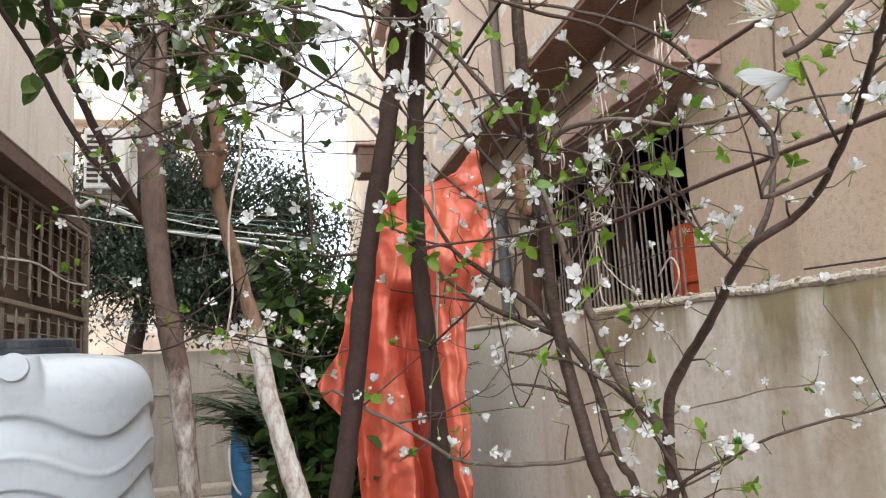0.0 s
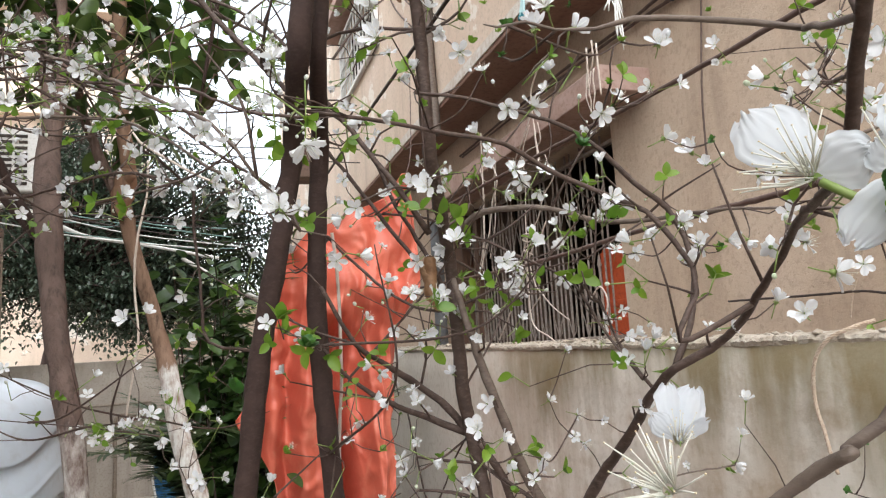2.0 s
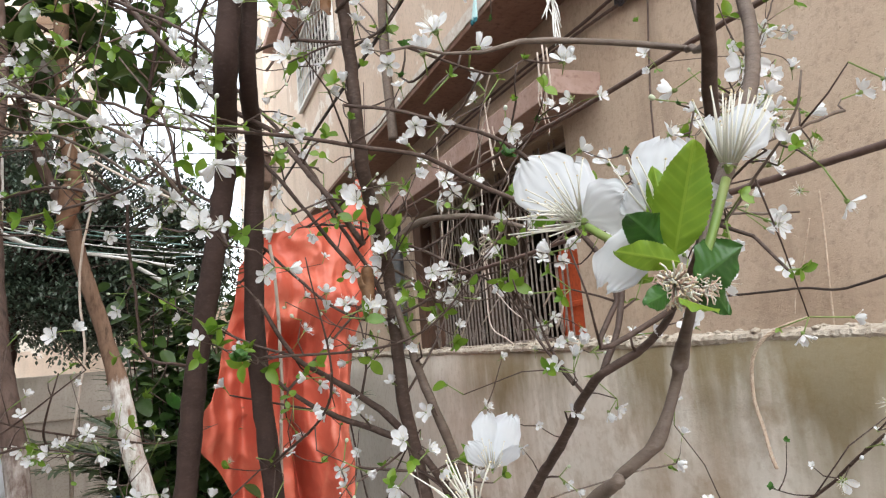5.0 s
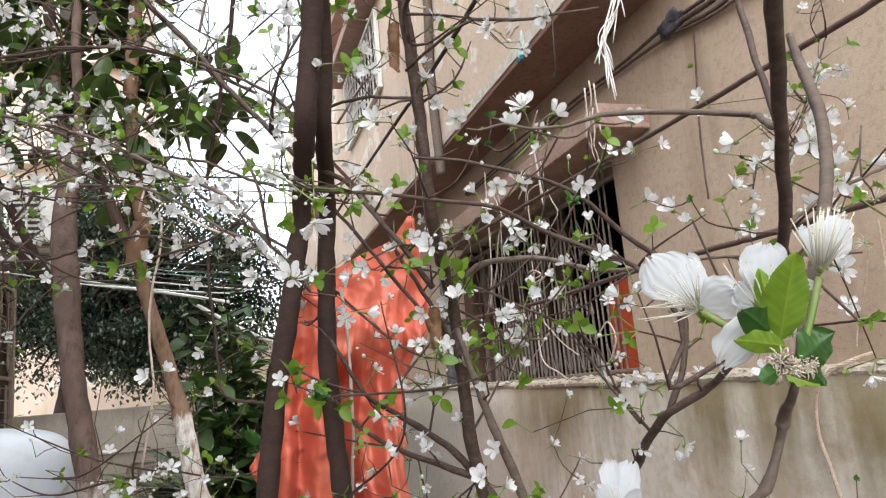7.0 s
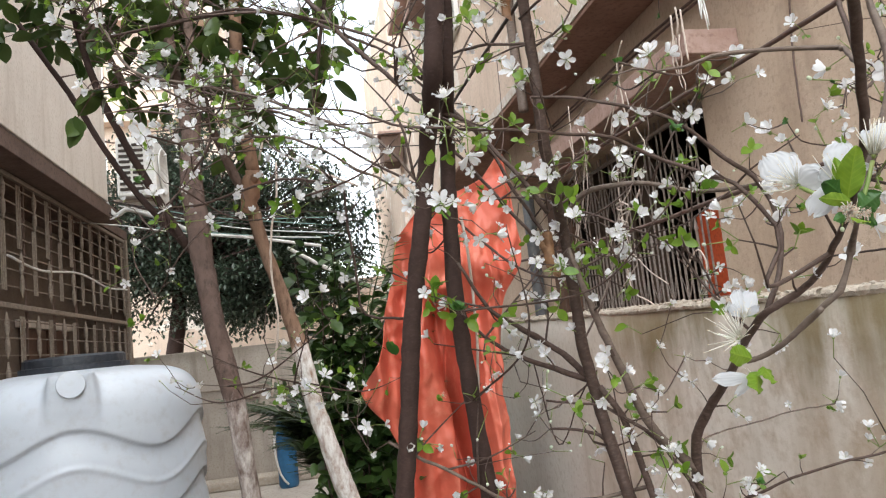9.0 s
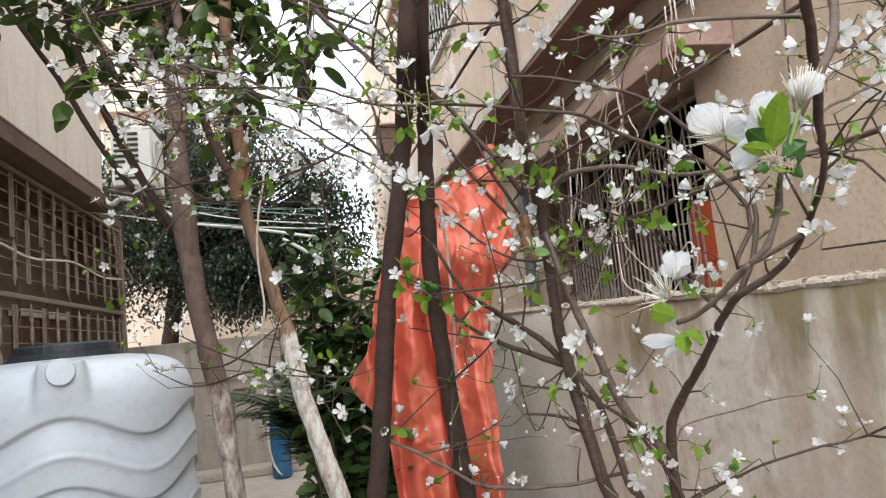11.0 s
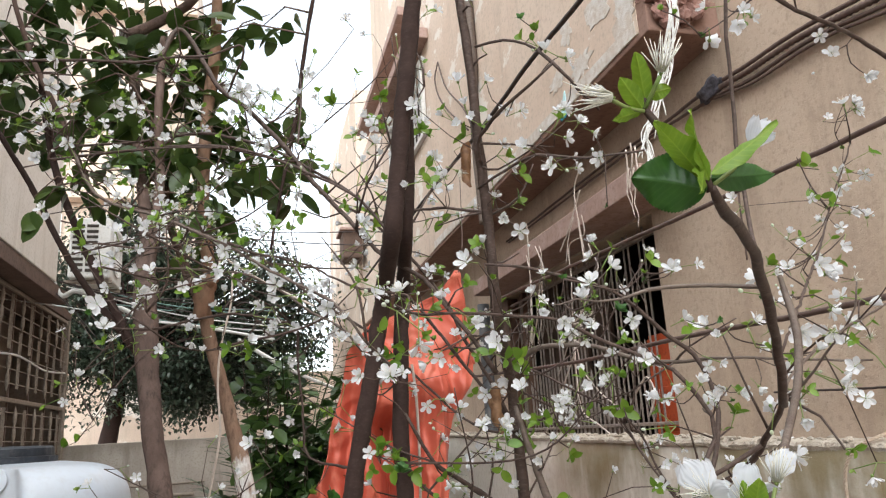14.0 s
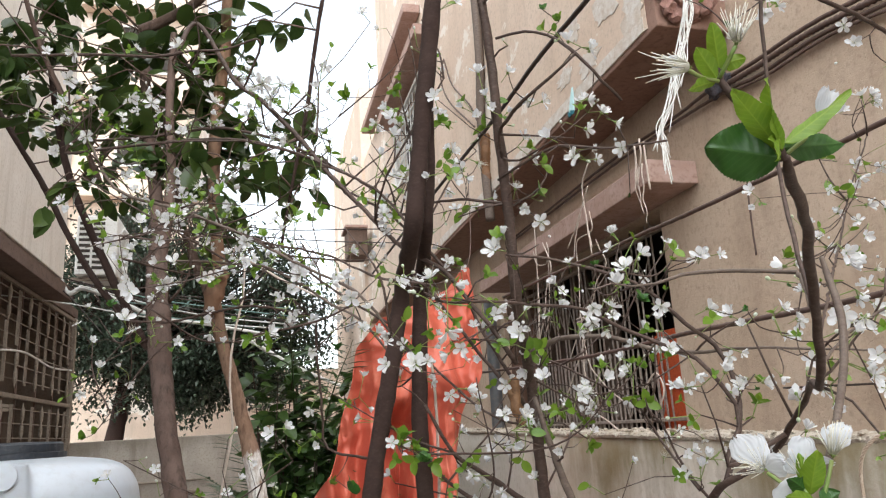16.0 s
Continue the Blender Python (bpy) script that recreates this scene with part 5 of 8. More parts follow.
# blossoms and leaf tufts: x, y, z, width
blossom_spots = []
blossom_spots += [(0.1148, 0.6118, 1.7365, 0.0223), (0.1267, 0.6085, 1.7393, 0.0182), (0.251, 0.5754, 1.5624, 0.0265), (0.3349, 0.6337, 1.4603, 0.0254), (0.8138, 0.9931, 1.4298, 0.0334), (0.5144, 0.5417, 1.6478, 0.0236), (0.3839, 0.4912, 1.7703, 0.0215), (0.4662, 0.4764, 1.7406, 0.0187), (0.4703, 0.4958, 1.7436, 0.0174), (0.471, 0.4734, 1.7528, 0.0168), (0.4643, 0.4638, 1.6903, 0.0235), (0.4752, 0.4621, 1.6852, 0.0208), (0.5079, 0.644, 1.7352, 0.0216), (0.5248, 0.6443, 1.7075, 0.024), (0.52, 0.5731, 1.7051, 0.0218), (0.3616, 0.7016, 1.7877, 0.0237), (0.345, 0.707, 1.7776, 0.0224), (0.3778, 0.6993, 1.7775, 0.0199), (0.2908, 0.7666, 1.811, 0.0278), (0.2749, 0.7681, 1.825, 0.0199)]
blossom_spots += [(0.2896, 0.7392, 1.7882, 0.0192), (0.3158, 0.7063, 1.6926, 0.0152), (0.3468, 0.6974, 1.7028, 0.0182), (0.3472, 0.7214, 1.6808, 0.0174), (0.2873, 0.8138, 1.6448, 0.0244), (0.3047, 0.8037, 1.684, 0.0257), (0.2737, 0.8105, 1.6871, 0.0203), (0.4398, 0.6889, 1.7506, 0.0162), (0.4436, 0.7046, 1.6426, 0.0249), (0.4413, 0.7084, 1.6218, 0.0187), (0.4286, 0.7642, 1.616, 0.0159), (0.4626, 0.6984, 1.6538, 0.0162), (0.4903, 0.6941, 1.6399, 0.0149), (0.4161, 0.7253, 1.5506, 0.0212), (0.4094, 0.7768, 1.5635, 0.0199), (0.4421, 0.7204, 1.543, 0.0125), (0.3366, 0.6442, 1.5243, 0.0153), (0.3277, 0.649, 1.5065, 0.0142), (0.3176, 0.6479, 1.5297, 0.0131), (0.4471, 0.7756, 1.5142, 0.0172)]
blossom_spots += [(0.4363, 0.7768, 1.5227, 0.0159), (0.2891, 0.6399, 1.4902, 0.0222), (0.2951, 0.6399, 1.4809, 0.018), (0.2781, 0.8448, 1.5253, 0.0178), (0.2596, 0.8519, 1.5074, 0.0247), (0.2633, 0.8539, 1.4889, 0.0178), (0.2098, 0.9023, 1.3916, 0.0252), (0.2297, 0.9019, 1.3642, 0.021), (0.2574, 0.8926, 1.382, 0.021), (0.2724, 0.8894, 1.3797, 0.021), (0.3481, 0.6581, 1.417, 0.0142), (0.4221, 0.7555, 1.3458, 0.0187), (0.4795, 0.7351, 1.3906, 0.0187), (0.5731, 0.6777, 1.4173, 0.018), (0.598, 0.6733, 1.4082, 0.018), (0.6197, 0.6638, 1.4366, 0.0168), (0.7213, 0.9824, 1.4383, 0.0154), (0.0917, 0.7138, 1.7839, 0.0257), (0.0758, 0.7166, 1.7894, 0.0222), (0.1028, 0.7128, 1.7728, 0.0199)]
blossom_spots += [(0, 0.9859, 1.8431, 0.0265), (-0.0889, 0.9093, 1.8021, 0.0238), (-0.224, 1.0391, 1.8406, 0.028), (-0.1847, 1.0207, 1.8999, 0.0234), (-0.2332, 1.0809, 1.5833, 0.0218), (-0.2152, 1.0788, 1.5699, 0.0202), (-0.197, 1.0739, 1.5735, 0.0202), (-0.0478, 1.3543, 1.5486, 0.0243), (0.0012, 1.0326, 1.5391, 0.0249), (0.0389, 1.0258, 1.5254, 0.0234), (0.0118, 1.0359, 1.5015, 0.0202), (0.0462, 0.9837, 1.4505, 0.0178), (0.0268, 0.885, 1.7831, 0.021), (0.0547, 0.8744, 1.8092, 0.021), (0.1121, 0.6602, 1.7634, 0.0164), (0.1398, 0.5956, 1.8026, 0.0182), (0.2052, 0.8371, 1.8213, 0.021), (0.2391, 0.8988, 1.7063, 0.0178), (0.2691, 0.9095, 1.5912, 0.0207), (0.1444, 0.8968, 1.527, 0.0168)]
blossom_spots += [(0.2172, 0.932, 1.5248, 0.0222), (0.2517, 0.9354, 1.4497, 0.0192), (0.1826, 0.9556, 1.4244, 0.0192), (0.2935, 0.5639, 1.9533, 0.0249), (0.3447, 0.5488, 1.9594, 0.0237), (0.2903, 0.2294, 1.723, 0.0208), (0.3007, 0.2294, 1.712, 0.0134), (0.887, 0.7773, 2.0457, 0.0328), (0.9294, 0.7678, 2.0388, 0.0273), (0.8801, 0.7907, 2.0002, 0.031), (0.9067, 0.7886, 1.981, 0.0328), (0.8927, 0.7984, 1.9571, 0.0273), (0.8609, 0.8032, 1.9714, 0.0273), (0.7914, 0.7645, 1.9033, 0.0291), (0.6885, 0.6942, 1.8679, 0.0265), (0.7789, 0.7638, 1.919, 0.0257), (0.6021, 0.6169, 1.8429, 0.0252), (0.4027, 0.369, 1.769, 0.0159), (0.1966, 0.3191, 1.761, 0.0195), (0.3224, 0.4034, 1.8011, 0.0222)]
blossom_spots += [(0.2471, 0.504, 1.8189, 0.0164), (0.2399, 0.4143, 1.7606, 0.0187), (0.2254, 0.4181, 1.7605, 0.0168), (0.3688, 0.546, 1.737, 0.0199), (0.4063, 0.5111, 1.7097, 0.0224), (0.4199, 0.5116, 1.6937, 0.0213), (0.4001, 0.5999, 1.702, 0.0187), (0.4182, 0.596, 1.6985, 0.0187), (0.3048, 0.6265, 1.6968, 0.0187), (0.2771, 0.7454, 1.6776, 0.028), (0.2533, 0.7503, 1.6831, 0.0252), (0.0941, 0.4449, 1.7919, 0.0224), (0.1087, 0.5833, 1.7355, 0.0258), (0.0805, 0.5908, 1.7356, 0.0235), (0.2534, 0.6736, 1.7741, 0.0304), (-0.2619, 1, 1.7822, 0.0305), (-0.3702, 1.1147, 2.1539, 0.0411), (-0.3498, 1.0806, 2.2658, 0.043), (-0.3162, 1.0797, 2.2349, 0.0336), (-0.2961, 1.3307, 2.3575, 0.0412)]
blossom_spots += [(-0.264, 1.3014, 2.3553, 0.0339), (-0.3856, 1.1123, 2.1793, 0.0467), (-0.341, 1.0669, 2.3106, 0.0467), (-0.3205, 1.0965, 2.1736, 0.0336), (-0.1095, 0.9347, 2.1709, 0.0377), (-0.1621, 0.927, 2.2554, 0.0377), (-0.1305, 0.9234, 2.2369, 0.0308), (-0.0395, 0.8158, 2.1465, 0.0374), (-0.0266, 0.8178, 2.1253, 0.0311), (-0.0138, 0.8098, 2.1434, 0.028), (-0.0549, 0.5794, 1.8369, 0.0229), (-0.0981, 0.6949, 1.8469, 0.0212), (-0.2179, 0.9274, 1.8953, 0.0249), (-0.1593, 0.8127, 1.8664, 0.028), (-0.1376, 0.8078, 1.8631, 0.0238), (-0.2214, 0.9418, 1.8427, 0.0327), (0.0014, 0.6693, 1.844, 0.0249), (0.0377, 0.6617, 1.8358, 0.0224), (0.0558, 0.6618, 1.8166, 0.0249), (0.0715, 0.6406, 1.8003, 0.0219)]
blossom_spots += [(0.3083, 0.5447, 2.0128, 0.0224), (0.3235, 0.5443, 1.9986, 0.0212), (0.3386, 0.5433, 1.9869, 0.0187), (0.2394, 0.6013, 2.0712, 0.0238), (0.2653, 0.6126, 2.042, 0.0201), (0.2353, 0.7259, 2.005, 0.0266), (0.221, 0.7341, 1.9879, 0.0222), (0.2965, 0.6802, 1.912, 0.0252), (0.276, 0.681, 1.9302, 0.0238), (0.2658, 0.6775, 1.9545, 0.021), (0.2448, 0.7192, 1.8964, 0.0215), (0.7113, 0.6279, 1.6871, 0.0252), (0.8402, 0.6953, 2.1228, 0.0308), (0.5916, 0.4585, 2.0563, 0.0224), (0.6309, 0.4549, 2.0298, 0.0274), (0.5416, 0.42, 2.0503, 0.0175), (0.6168, 0.514, 1.8134, 0.0212), (0.4698, 0.3603, 1.7333, 0.0187), (0.3384, 0.3105, 1.6477, 0.0195), (0.1131, 0.7916, 2.0831, 0.0234)]
blossom_spots += [(0.1358, 0.7898, 2.0667, 0.0218), (0.0608, 0.907, 2.1027, 0.0291), (0.1586, 0.7995, 2.005, 0.0218), (0.2899, 0.4223, 1.7609, 0.0174), (0.3253, 0.3186, 1.6296, 0.0156), (0.6007, 0.4965, 1.4934, 0.0271), (0.6017, 0.4425, 1.5596, 0.0201), (0.5937, 0.5191, 1.5044, 0.0097), (0.6109, 0.4643, 1.5357, 0.009), (0.2032, 0.3185, 1.7717, 0.0207), (0.3941, 0.4002, 1.7539, 0.0179), (0.4093, 0.3925, 1.7678, 0.0156), (0.405, 0.3984, 1.7453, 0.0156), (0.3956, 0.3184, 1.7328, 0.0196), (0.804, 0.6606, 1.9334, 0.028), (0.7717, 0.6619, 1.9776, 0.028), (0.3932, 0.3059, 1.6933, 0.0143), (-0.0578, 0.7797, 1.9109, 0.0257), (-0.0668, 0.787, 1.8888, 0.0199), (-0.1372, 1.0395, 2.0719, 0.028)]
blossom_spots += [(-0.1152, 1.0345, 2.0622, 0.0265), (-0.198, 1.0679, 2.0278, 0.0311), (-0.2112, 1.0594, 2.0901, 0.0343), (-0.2577, 1.3416, 2.3529, 0.0466), (-0.2389, 1.34, 2.3313, 0.0364), (0.2409, 0.8643, 2.0779, 0.0296), (0.2542, 0.8662, 2.0477, 0.0296), (0.2455, 0.8806, 1.9905, 0.0266), (0.2739, 0.8713, 1.9915, 0.0266), (0.1198, 0.8828, 1.9136, 0.0322), (0.1343, 0.8701, 1.9535, 0.021), (0.1436, 0.6306, 1.8023, 0.0182), (0.1253, 0.6824, 1.8389, 0.0164), (0.2615, 0.8793, 1.7083, 0.0238), (0.4161, 0.5481, 1.833, 0.0206), (0.4328, 0.6908, 1.841, 0.0187), (0.3439, 0.6753, 1.794, 0.0234), (0.3717, 0.667, 1.7914, 0.0234)]
tuft_spots = []
tuft_spots += [(0.131, 0.8184, 1.6514, 0.0621), (0.155, 0.8241, 1.6454, 0.0463), (0.4241, 0.6959, 1.7287, 0.0374), (0.4304, 0.6931, 1.7376, 0.0311), (0.4515, 0.7023, 1.6459, 0.0311), (0.5217, 0.6894, 1.4203, 0.0336), (0.4929, 0.7321, 1.3892, 0.0249), (0.3139, 0.7283, 1.687, 0.0249), (0.0817, 0.9531, 1.5947, 0.0592), (0.0566, 0.9576, 1.6034, 0.0444), (0.5283, 0.6235, 1.7023, 0.0292), (0.4203, 0.4831, 1.7673, 0.0262), (0.2819, 0.7625, 1.8508, 0.0304), (0.2945, 0.7617, 1.837, 0.0265), (0.3126, 0.6542, 1.496, 0.0218), (0.333, 0.6554, 1.4572, 0.0196), (0.2896, 0.8224, 1.4513, 0.0185), (-0.3606, 1.4059, 1.6916, 0.0567), (-0.3407, 1.3998, 1.7004, 0.0405), (0.0749, 0.9755, 1.7965, 0.0389)]
tuft_spots += [(0.0914, 0.9622, 1.8572, 0.0311), (0.0462, 0.9701, 1.8751, 0.0311), (-0.0307, 1.0725, 2.002, 0.0428), (-0.1252, 1.2892, 2.0883, 0.0506), (0.2303, 0.8855, 1.8055, 0.0266), (0.1374, 0.8995, 1.5204, 0.028), (0.2529, 0.9261, 1.5081, 0.0266), (0.2115, 0.922, 1.5982, 0.0266), (0.2754, 0.9143, 1.5507, 0.0222), (0.1193, 0.738, 1.6616, 0.0529), (0.1451, 0.7381, 1.6344, 0.0463), (0.2841, 0.3997, 1.7715, 0.0262), (0.2886, 0.3926, 1.7948, 0.0234), (0.2043, 0.3644, 1.7843, 0.0257), (0.2023, 0.3688, 1.7691, 0.0214), (0.2675, 0.5898, 1.9623, 0.0358), (0.2854, 0.5473, 2.1096, 0.0511), (0.2668, 0.5488, 2.1231, 0.0383), (0.3558, 0.414, 2.058, 0.0327), (0.3929, 0.4108, 2.032, 0.0273)]
tuft_spots += [(0.4362, 0.5082, 1.69, 0.0258), (0.3668, 0.6019, 1.7287, 0.0311), (0.354, 0.5599, 1.9063, 0.0249), (0.2467, 0.6569, 1.8463, 0.0238), (0.3384, 0.3731, 2.0277, 0.0253), (0.2567, 1.313, 2.3954, 0.0623), (0.1482, 1.3432, 2.3898, 0.0872), (0.8957, 0.7661, 2.0805, 0.0237), (0.2954, 0.4541, 1.7557, 0.0223), (-0.2403, 0.9417, 1.8627, 0.028), (-0.2483, 0.9205, 1.9537, 0.0311), (-0.1508, 0.8701, 1.8416, 0.0266), (-0.1388, 0.925, 2.239, 0.0308), (-0.036, 0.7676, 1.9148, 0.035), (0.0031, 0.7145, 1.8736, 0.0265), (0.6371, 0.5874, 1.5151, 0.024), (0.6215, 0.6001, 1.4712, 0.0164), (0.1823, 0.327, 1.7623, 0.0202), (0.1771, 0.3263, 1.7741, 0.0173), (0.1711, 0.3315, 1.7577, 0.0173)]
tuft_spots += [(0.2001, 0.3301, 1.7717, 0.0148), (0.3796, 0.6093, 1.7996, 0.0382), (0.4065, 0.5947, 1.8292, 0.0273), (0.3983, 0.395, 1.7726, 0.0218), (0.4244, 0.3864, 1.7741, 0.0195), (0.4114, 0.3124, 1.7378, 0.0111), (0.6215, 0.7057, 1.9982, 0.021), (0.1326, 0.8832, 1.8918, 0.0308), (-0.0242, 0.8244, 1.9011, 0.0311), (-0.0926, 0.9355, 1.988, 0.028), (0.1336, 0.9248, 1.6856, 0.042), (0.17, 0.8995, 1.6474, 0.0411), (0.1005, 1.3691, 1.6553, 0.0506)]


# ---- blossoms and leaves ----
def petal_data(rad, cup, seed, nu=5, nv=6, ruffle=0.07, broad=0.295):
    """One obovate cupped petal along +x from the origin, z up."""
    rng = random.Random(seed)
    verts, faces = [], []
    ph = rng.uniform(0, 6)
    for j in range(nv + 1):
        v = j / nv
        width = broad * rad * (0.10 + 0.90 * math.sin(math.pi * min(0.86, 0.86 * v ** 1.25)) ** 0.9)
        if v > 0.93:
            width *= 0.8
        for i in range(nu + 1):
            u = 2 * i / nu - 1
            x = rad * (0.06 + 0.94 * v) - (0.05 * rad * (1 - abs(u)) if v == 1 else 0) - 0.06 * rad * u * u * v
            y = width * u
            z = cup * rad * (0.55 * v ** 1.5 - 0.25 * v * v * v) + 0.22 * rad * cup * u * u * v + ruffle * rad * math.sin(3.1 * u + ph + 4 * v) * v
            verts.append((x, y, z))
    for j in range(nv):
        for i in range(nu):
            a = j * (nu + 1) + i
            faces.append((a, a + 1, a + nu + 2, a + nu + 1))
    return verts, faces


def turned(data, m):
    return [tuple(m @ Vector(q)) for q in data[0]], data[1]


def stamen_set(rad, count, spread, seed, sides=3, thick=1.0):
    """Filaments and anthers standing in the middle."""
    rng = random.Random(seed)
    fil, ant = [], []
    for k in range(count):
        w = 2 * math.pi * (k + rng.uniform(-0.3, 0.3)) / count
        tilt = spread * rng.uniform(0.1, 1.1)
        ln = rad * rng.uniform(0.42, 0.88)
        d = Vector((math.cos(w) * math.sin(tilt), math.sin(w) * math.sin(tilt), math.cos(tilt)))
        b = Vector((math.cos(w), math.sin(w), 0.25)) * rad * 0.09
        bend = Vector((rng.uniform(-0.14, 0.14) * ln, rng.uniform(-0.14, 0.14) * ln, rng.uniform(-0.1, 0.14) * ln))
        p = [(*(b + d * ln * f + bend * f * f), rad * thick * (0.021 - 0.009 * f)) for f in (0, 0.5, 1.0)]
        fil.append(tube_data(p, sides))
        tip = Vector(p[-1][:3])
        q = rad * 0.026 * thick
        ant.append(([tuple(tip + Vector(o) * q) for o in ((1, 0, 0), (0, 1, 0), (-1, 0, 0), (0, -1, 0), (0, 0, 1), (0, 0, -1))],
                    [(0, 1, 4), (1, 2, 4), (2, 3, 4), (3, 0, 4), (1, 0, 5), (2, 1, 5), (3, 2, 5), (0, 3, 5)]))
    return fil, ant


def calyx_data(rad, sides=7):
    """The green cup, five sepals and the stalk below the flower."""
    out = [tube_data([(0, 0, -0.30 * rad, 0.05 * rad), (0, 0, -0.2 * rad, 0.12 * rad), (0, 0, -0.02 * rad, 0.17 * rad)], sides)]
    for k in range(5):
        m = Matrix.Rotation(2 * math.pi * (k + 0.5) / 5, 4, "Z")
        s = [(0.1, -0.09, -0.03), (0.1, 0.09, -0.03), (0.26, 0.07, -0.05), (0.26, -0.07, -0.05), (0.4, 0, -0.12)]
        out.append(turned(([(x * rad, y * rad, z * rad) for x, y, z in s], [(0, 3, 2, 1), (3, 4, 2)]), m))
    out.append(tube_data([(0.1 * rad, 0.05 * rad, -1.25 * rad, 0.04 * rad), (0.04 * rad, 0, -0.7 * rad, 0.035 * rad), (0, 0, -0.28 * rad, 0.05 * rad)], 5))
    return out


def many(name, groups, smooth=True):
    """One mesh of several groups (pieces, material), each with its own material slot."""
    verts, faces, slots = [], [], []
    me = bpy.data.meshes.new(name)
    for s, (pieces, material) in enumerate(groups):
        me.materials.append(material)
        for v, f in pieces:
            k = len(verts)
            verts += v
            faces += [tuple(i + k for i in q) for q in f]
            slots += [s] * len(f)
    me.from_pydata(verts, [], faces)
    me.polygons.foreach_set("material_index", slots)
    me.polygons.foreach_set("use_smooth", [smooth] * len(me.polygons))
    me.update()
    return me


def blossom_mesh(seed, openness=1.0, petals=5, stamens=16):
    """A plum flower of width 1, facing +z."""
    rng = random.Random(seed)
    rad = 0.52
    pet = []
    for k in range(petals):
        m = Matrix.Rotation(2 * math.pi * (k + rng.uniform(-0.13, 0.13)) / 5, 4, "Z") @ Matrix.Rotation(-(1.2 - openness * 1.2) + rng.uniform(-0.25, 0.25), 4, "Y") @ Matrix.Rotation(rng.uniform(-0.35, 0.35), 4, "X")
        pet.append(turned(petal_data(rad * rng.uniform(0.9, 1.06), rng.uniform(0.2, 0.6), seed * 7 + k), m))
    fil, ant = stamen_set(rad, stamens, 0.75 if petals else 1.1, seed)
    return many("blossom", [(pet, M["petal"]), (fil, M["stamen"]), (ant, M["anther"]), (calyx_data(rad), M["calyx"])])


def bud_mesh(seed):
    b = bmesh.new()
    bmesh.ops.create_uvsphere(b, u_segments=8, v_segments=6, radius=0.26)
    ball = ([(v.co.x, v.co.y, v.co.z * 1.2 + 0.12) for v in b.verts], [tuple(v.index for v in f.verts) for f in b.faces])
    b.free()
    return many("flower_bud", [([ball], M["petal"]), (calyx_data(0.5), M["calyx"])])


def leaf_data(length, width, fold=0.25, curl=0.3, nu=4, nv=7, teeth=0.0, seed=0):
    """A pointed oval leaf along +x, z up, folded on its midrib."""
    verts, faces = [], []
    rng = random.Random(seed)
    for j in range(nv + 1):
        v = j / nv
        half = 0.5 * width * math.sin(math.pi * v ** 0.9) ** 0.62 + 0.004 * width
        for i in range(nu + 1):
            u = 2 * i / nu - 1
            edge = 1 + (teeth * (1 if j % 2 else -1) if abs(u) == 1 else 0)
            verts.append((length * v, half * u * edge, fold * half * abs(u) - curl * length * v * v * 0.5 + 0.01 * length * rng.uniform(-1, 1)))
    for j in range(nv):
        for i in range(nu):
            a = j * (nu + 1) + i
            faces.append((a, a + 1, a + nu + 2, a + nu + 1))
    return verts, faces


def tuft_mesh(seed, leaves=5, spread=0.9, slim=0.45):
    """A tuft of young leaves about 1 wide, standing along +z."""
    rng = random.Random(seed)
    out = []
    for k in range(leaves):
        w = 2.4 * k + rng.uniform(-0.4, 0.4)
        lean = spread * rng.uniform(0.35, 1.1)
        ln = rng.uniform(0.26, 0.58)
        m = Matrix.Rotation(w, 4, "Z") @ Matrix.Rotation(-(math.pi / 2 - lean), 4, "Y") @ Matrix.Rotation(rng.uniform(-0.5, 0.5), 4, "X")
        out.append(turned(leaf_data(ln, ln * slim * rng.uniform(0.8, 1.3), 0.3, rng.uniform(0.1, 0.6), 4, 6, 0.0, seed + k), m))
        out.append(tube_data([(0, 0, 0, 0.012), tuple(m @ Vector((ln * 0.1, 0, 0))) + (0.01,)], 4))
    return many("leaf_tuft", [(out, M["leaf_fresh"] if seed % 3 else M["leaf_mature"])])


def facing(direction, spin):
    return Vector(direction).to_track_quat("Z", "Y").to_matrix().to_4x4() @ Matrix.Rotation(spin, 4, "Z")


open_blossoms = [blossom_mesh(s, o, 5, n) for s, o, n in ((1, 1.0, 16), (2, 0.95, 14), (3, 0.75, 14), (4, 0.5, 12), (5, 0.85, 16), (6, 0.3, 10))]
bare_blossoms = [blossom_mesh(11, 1.0, 0, 20), blossom_mesh(12, 1.0, 2, 18)]
bud_shapes = [bud_mesh(1)]
tuft_shapes = [tuft_mesh(s, n, sp, sl) for s, n, sp, sl in ((1, 6, 0.9, 0.6), (2, 5, 0.7, 0.62), (3, 7, 1.0, 0.66), (4, 6, 1.1, 0.72), (5, 6, 0.8, 0.55))]


def put_part(name, me, place, direction, spin, size, parent):
    ob = new(name, me)
    ob.matrix_basis = Matrix.Translation(place) @ facing(direction, spin) @ Matrix.Diagonal((size, size, size, 1))
    keep(ob, parent)
    return ob


# ---- plum tree ----
tree = thing("plum_tree", (0.35, 0.9, 0.0), "flowering plum tree with white blossoms and fresh green leaves", "tree")
sampled = []


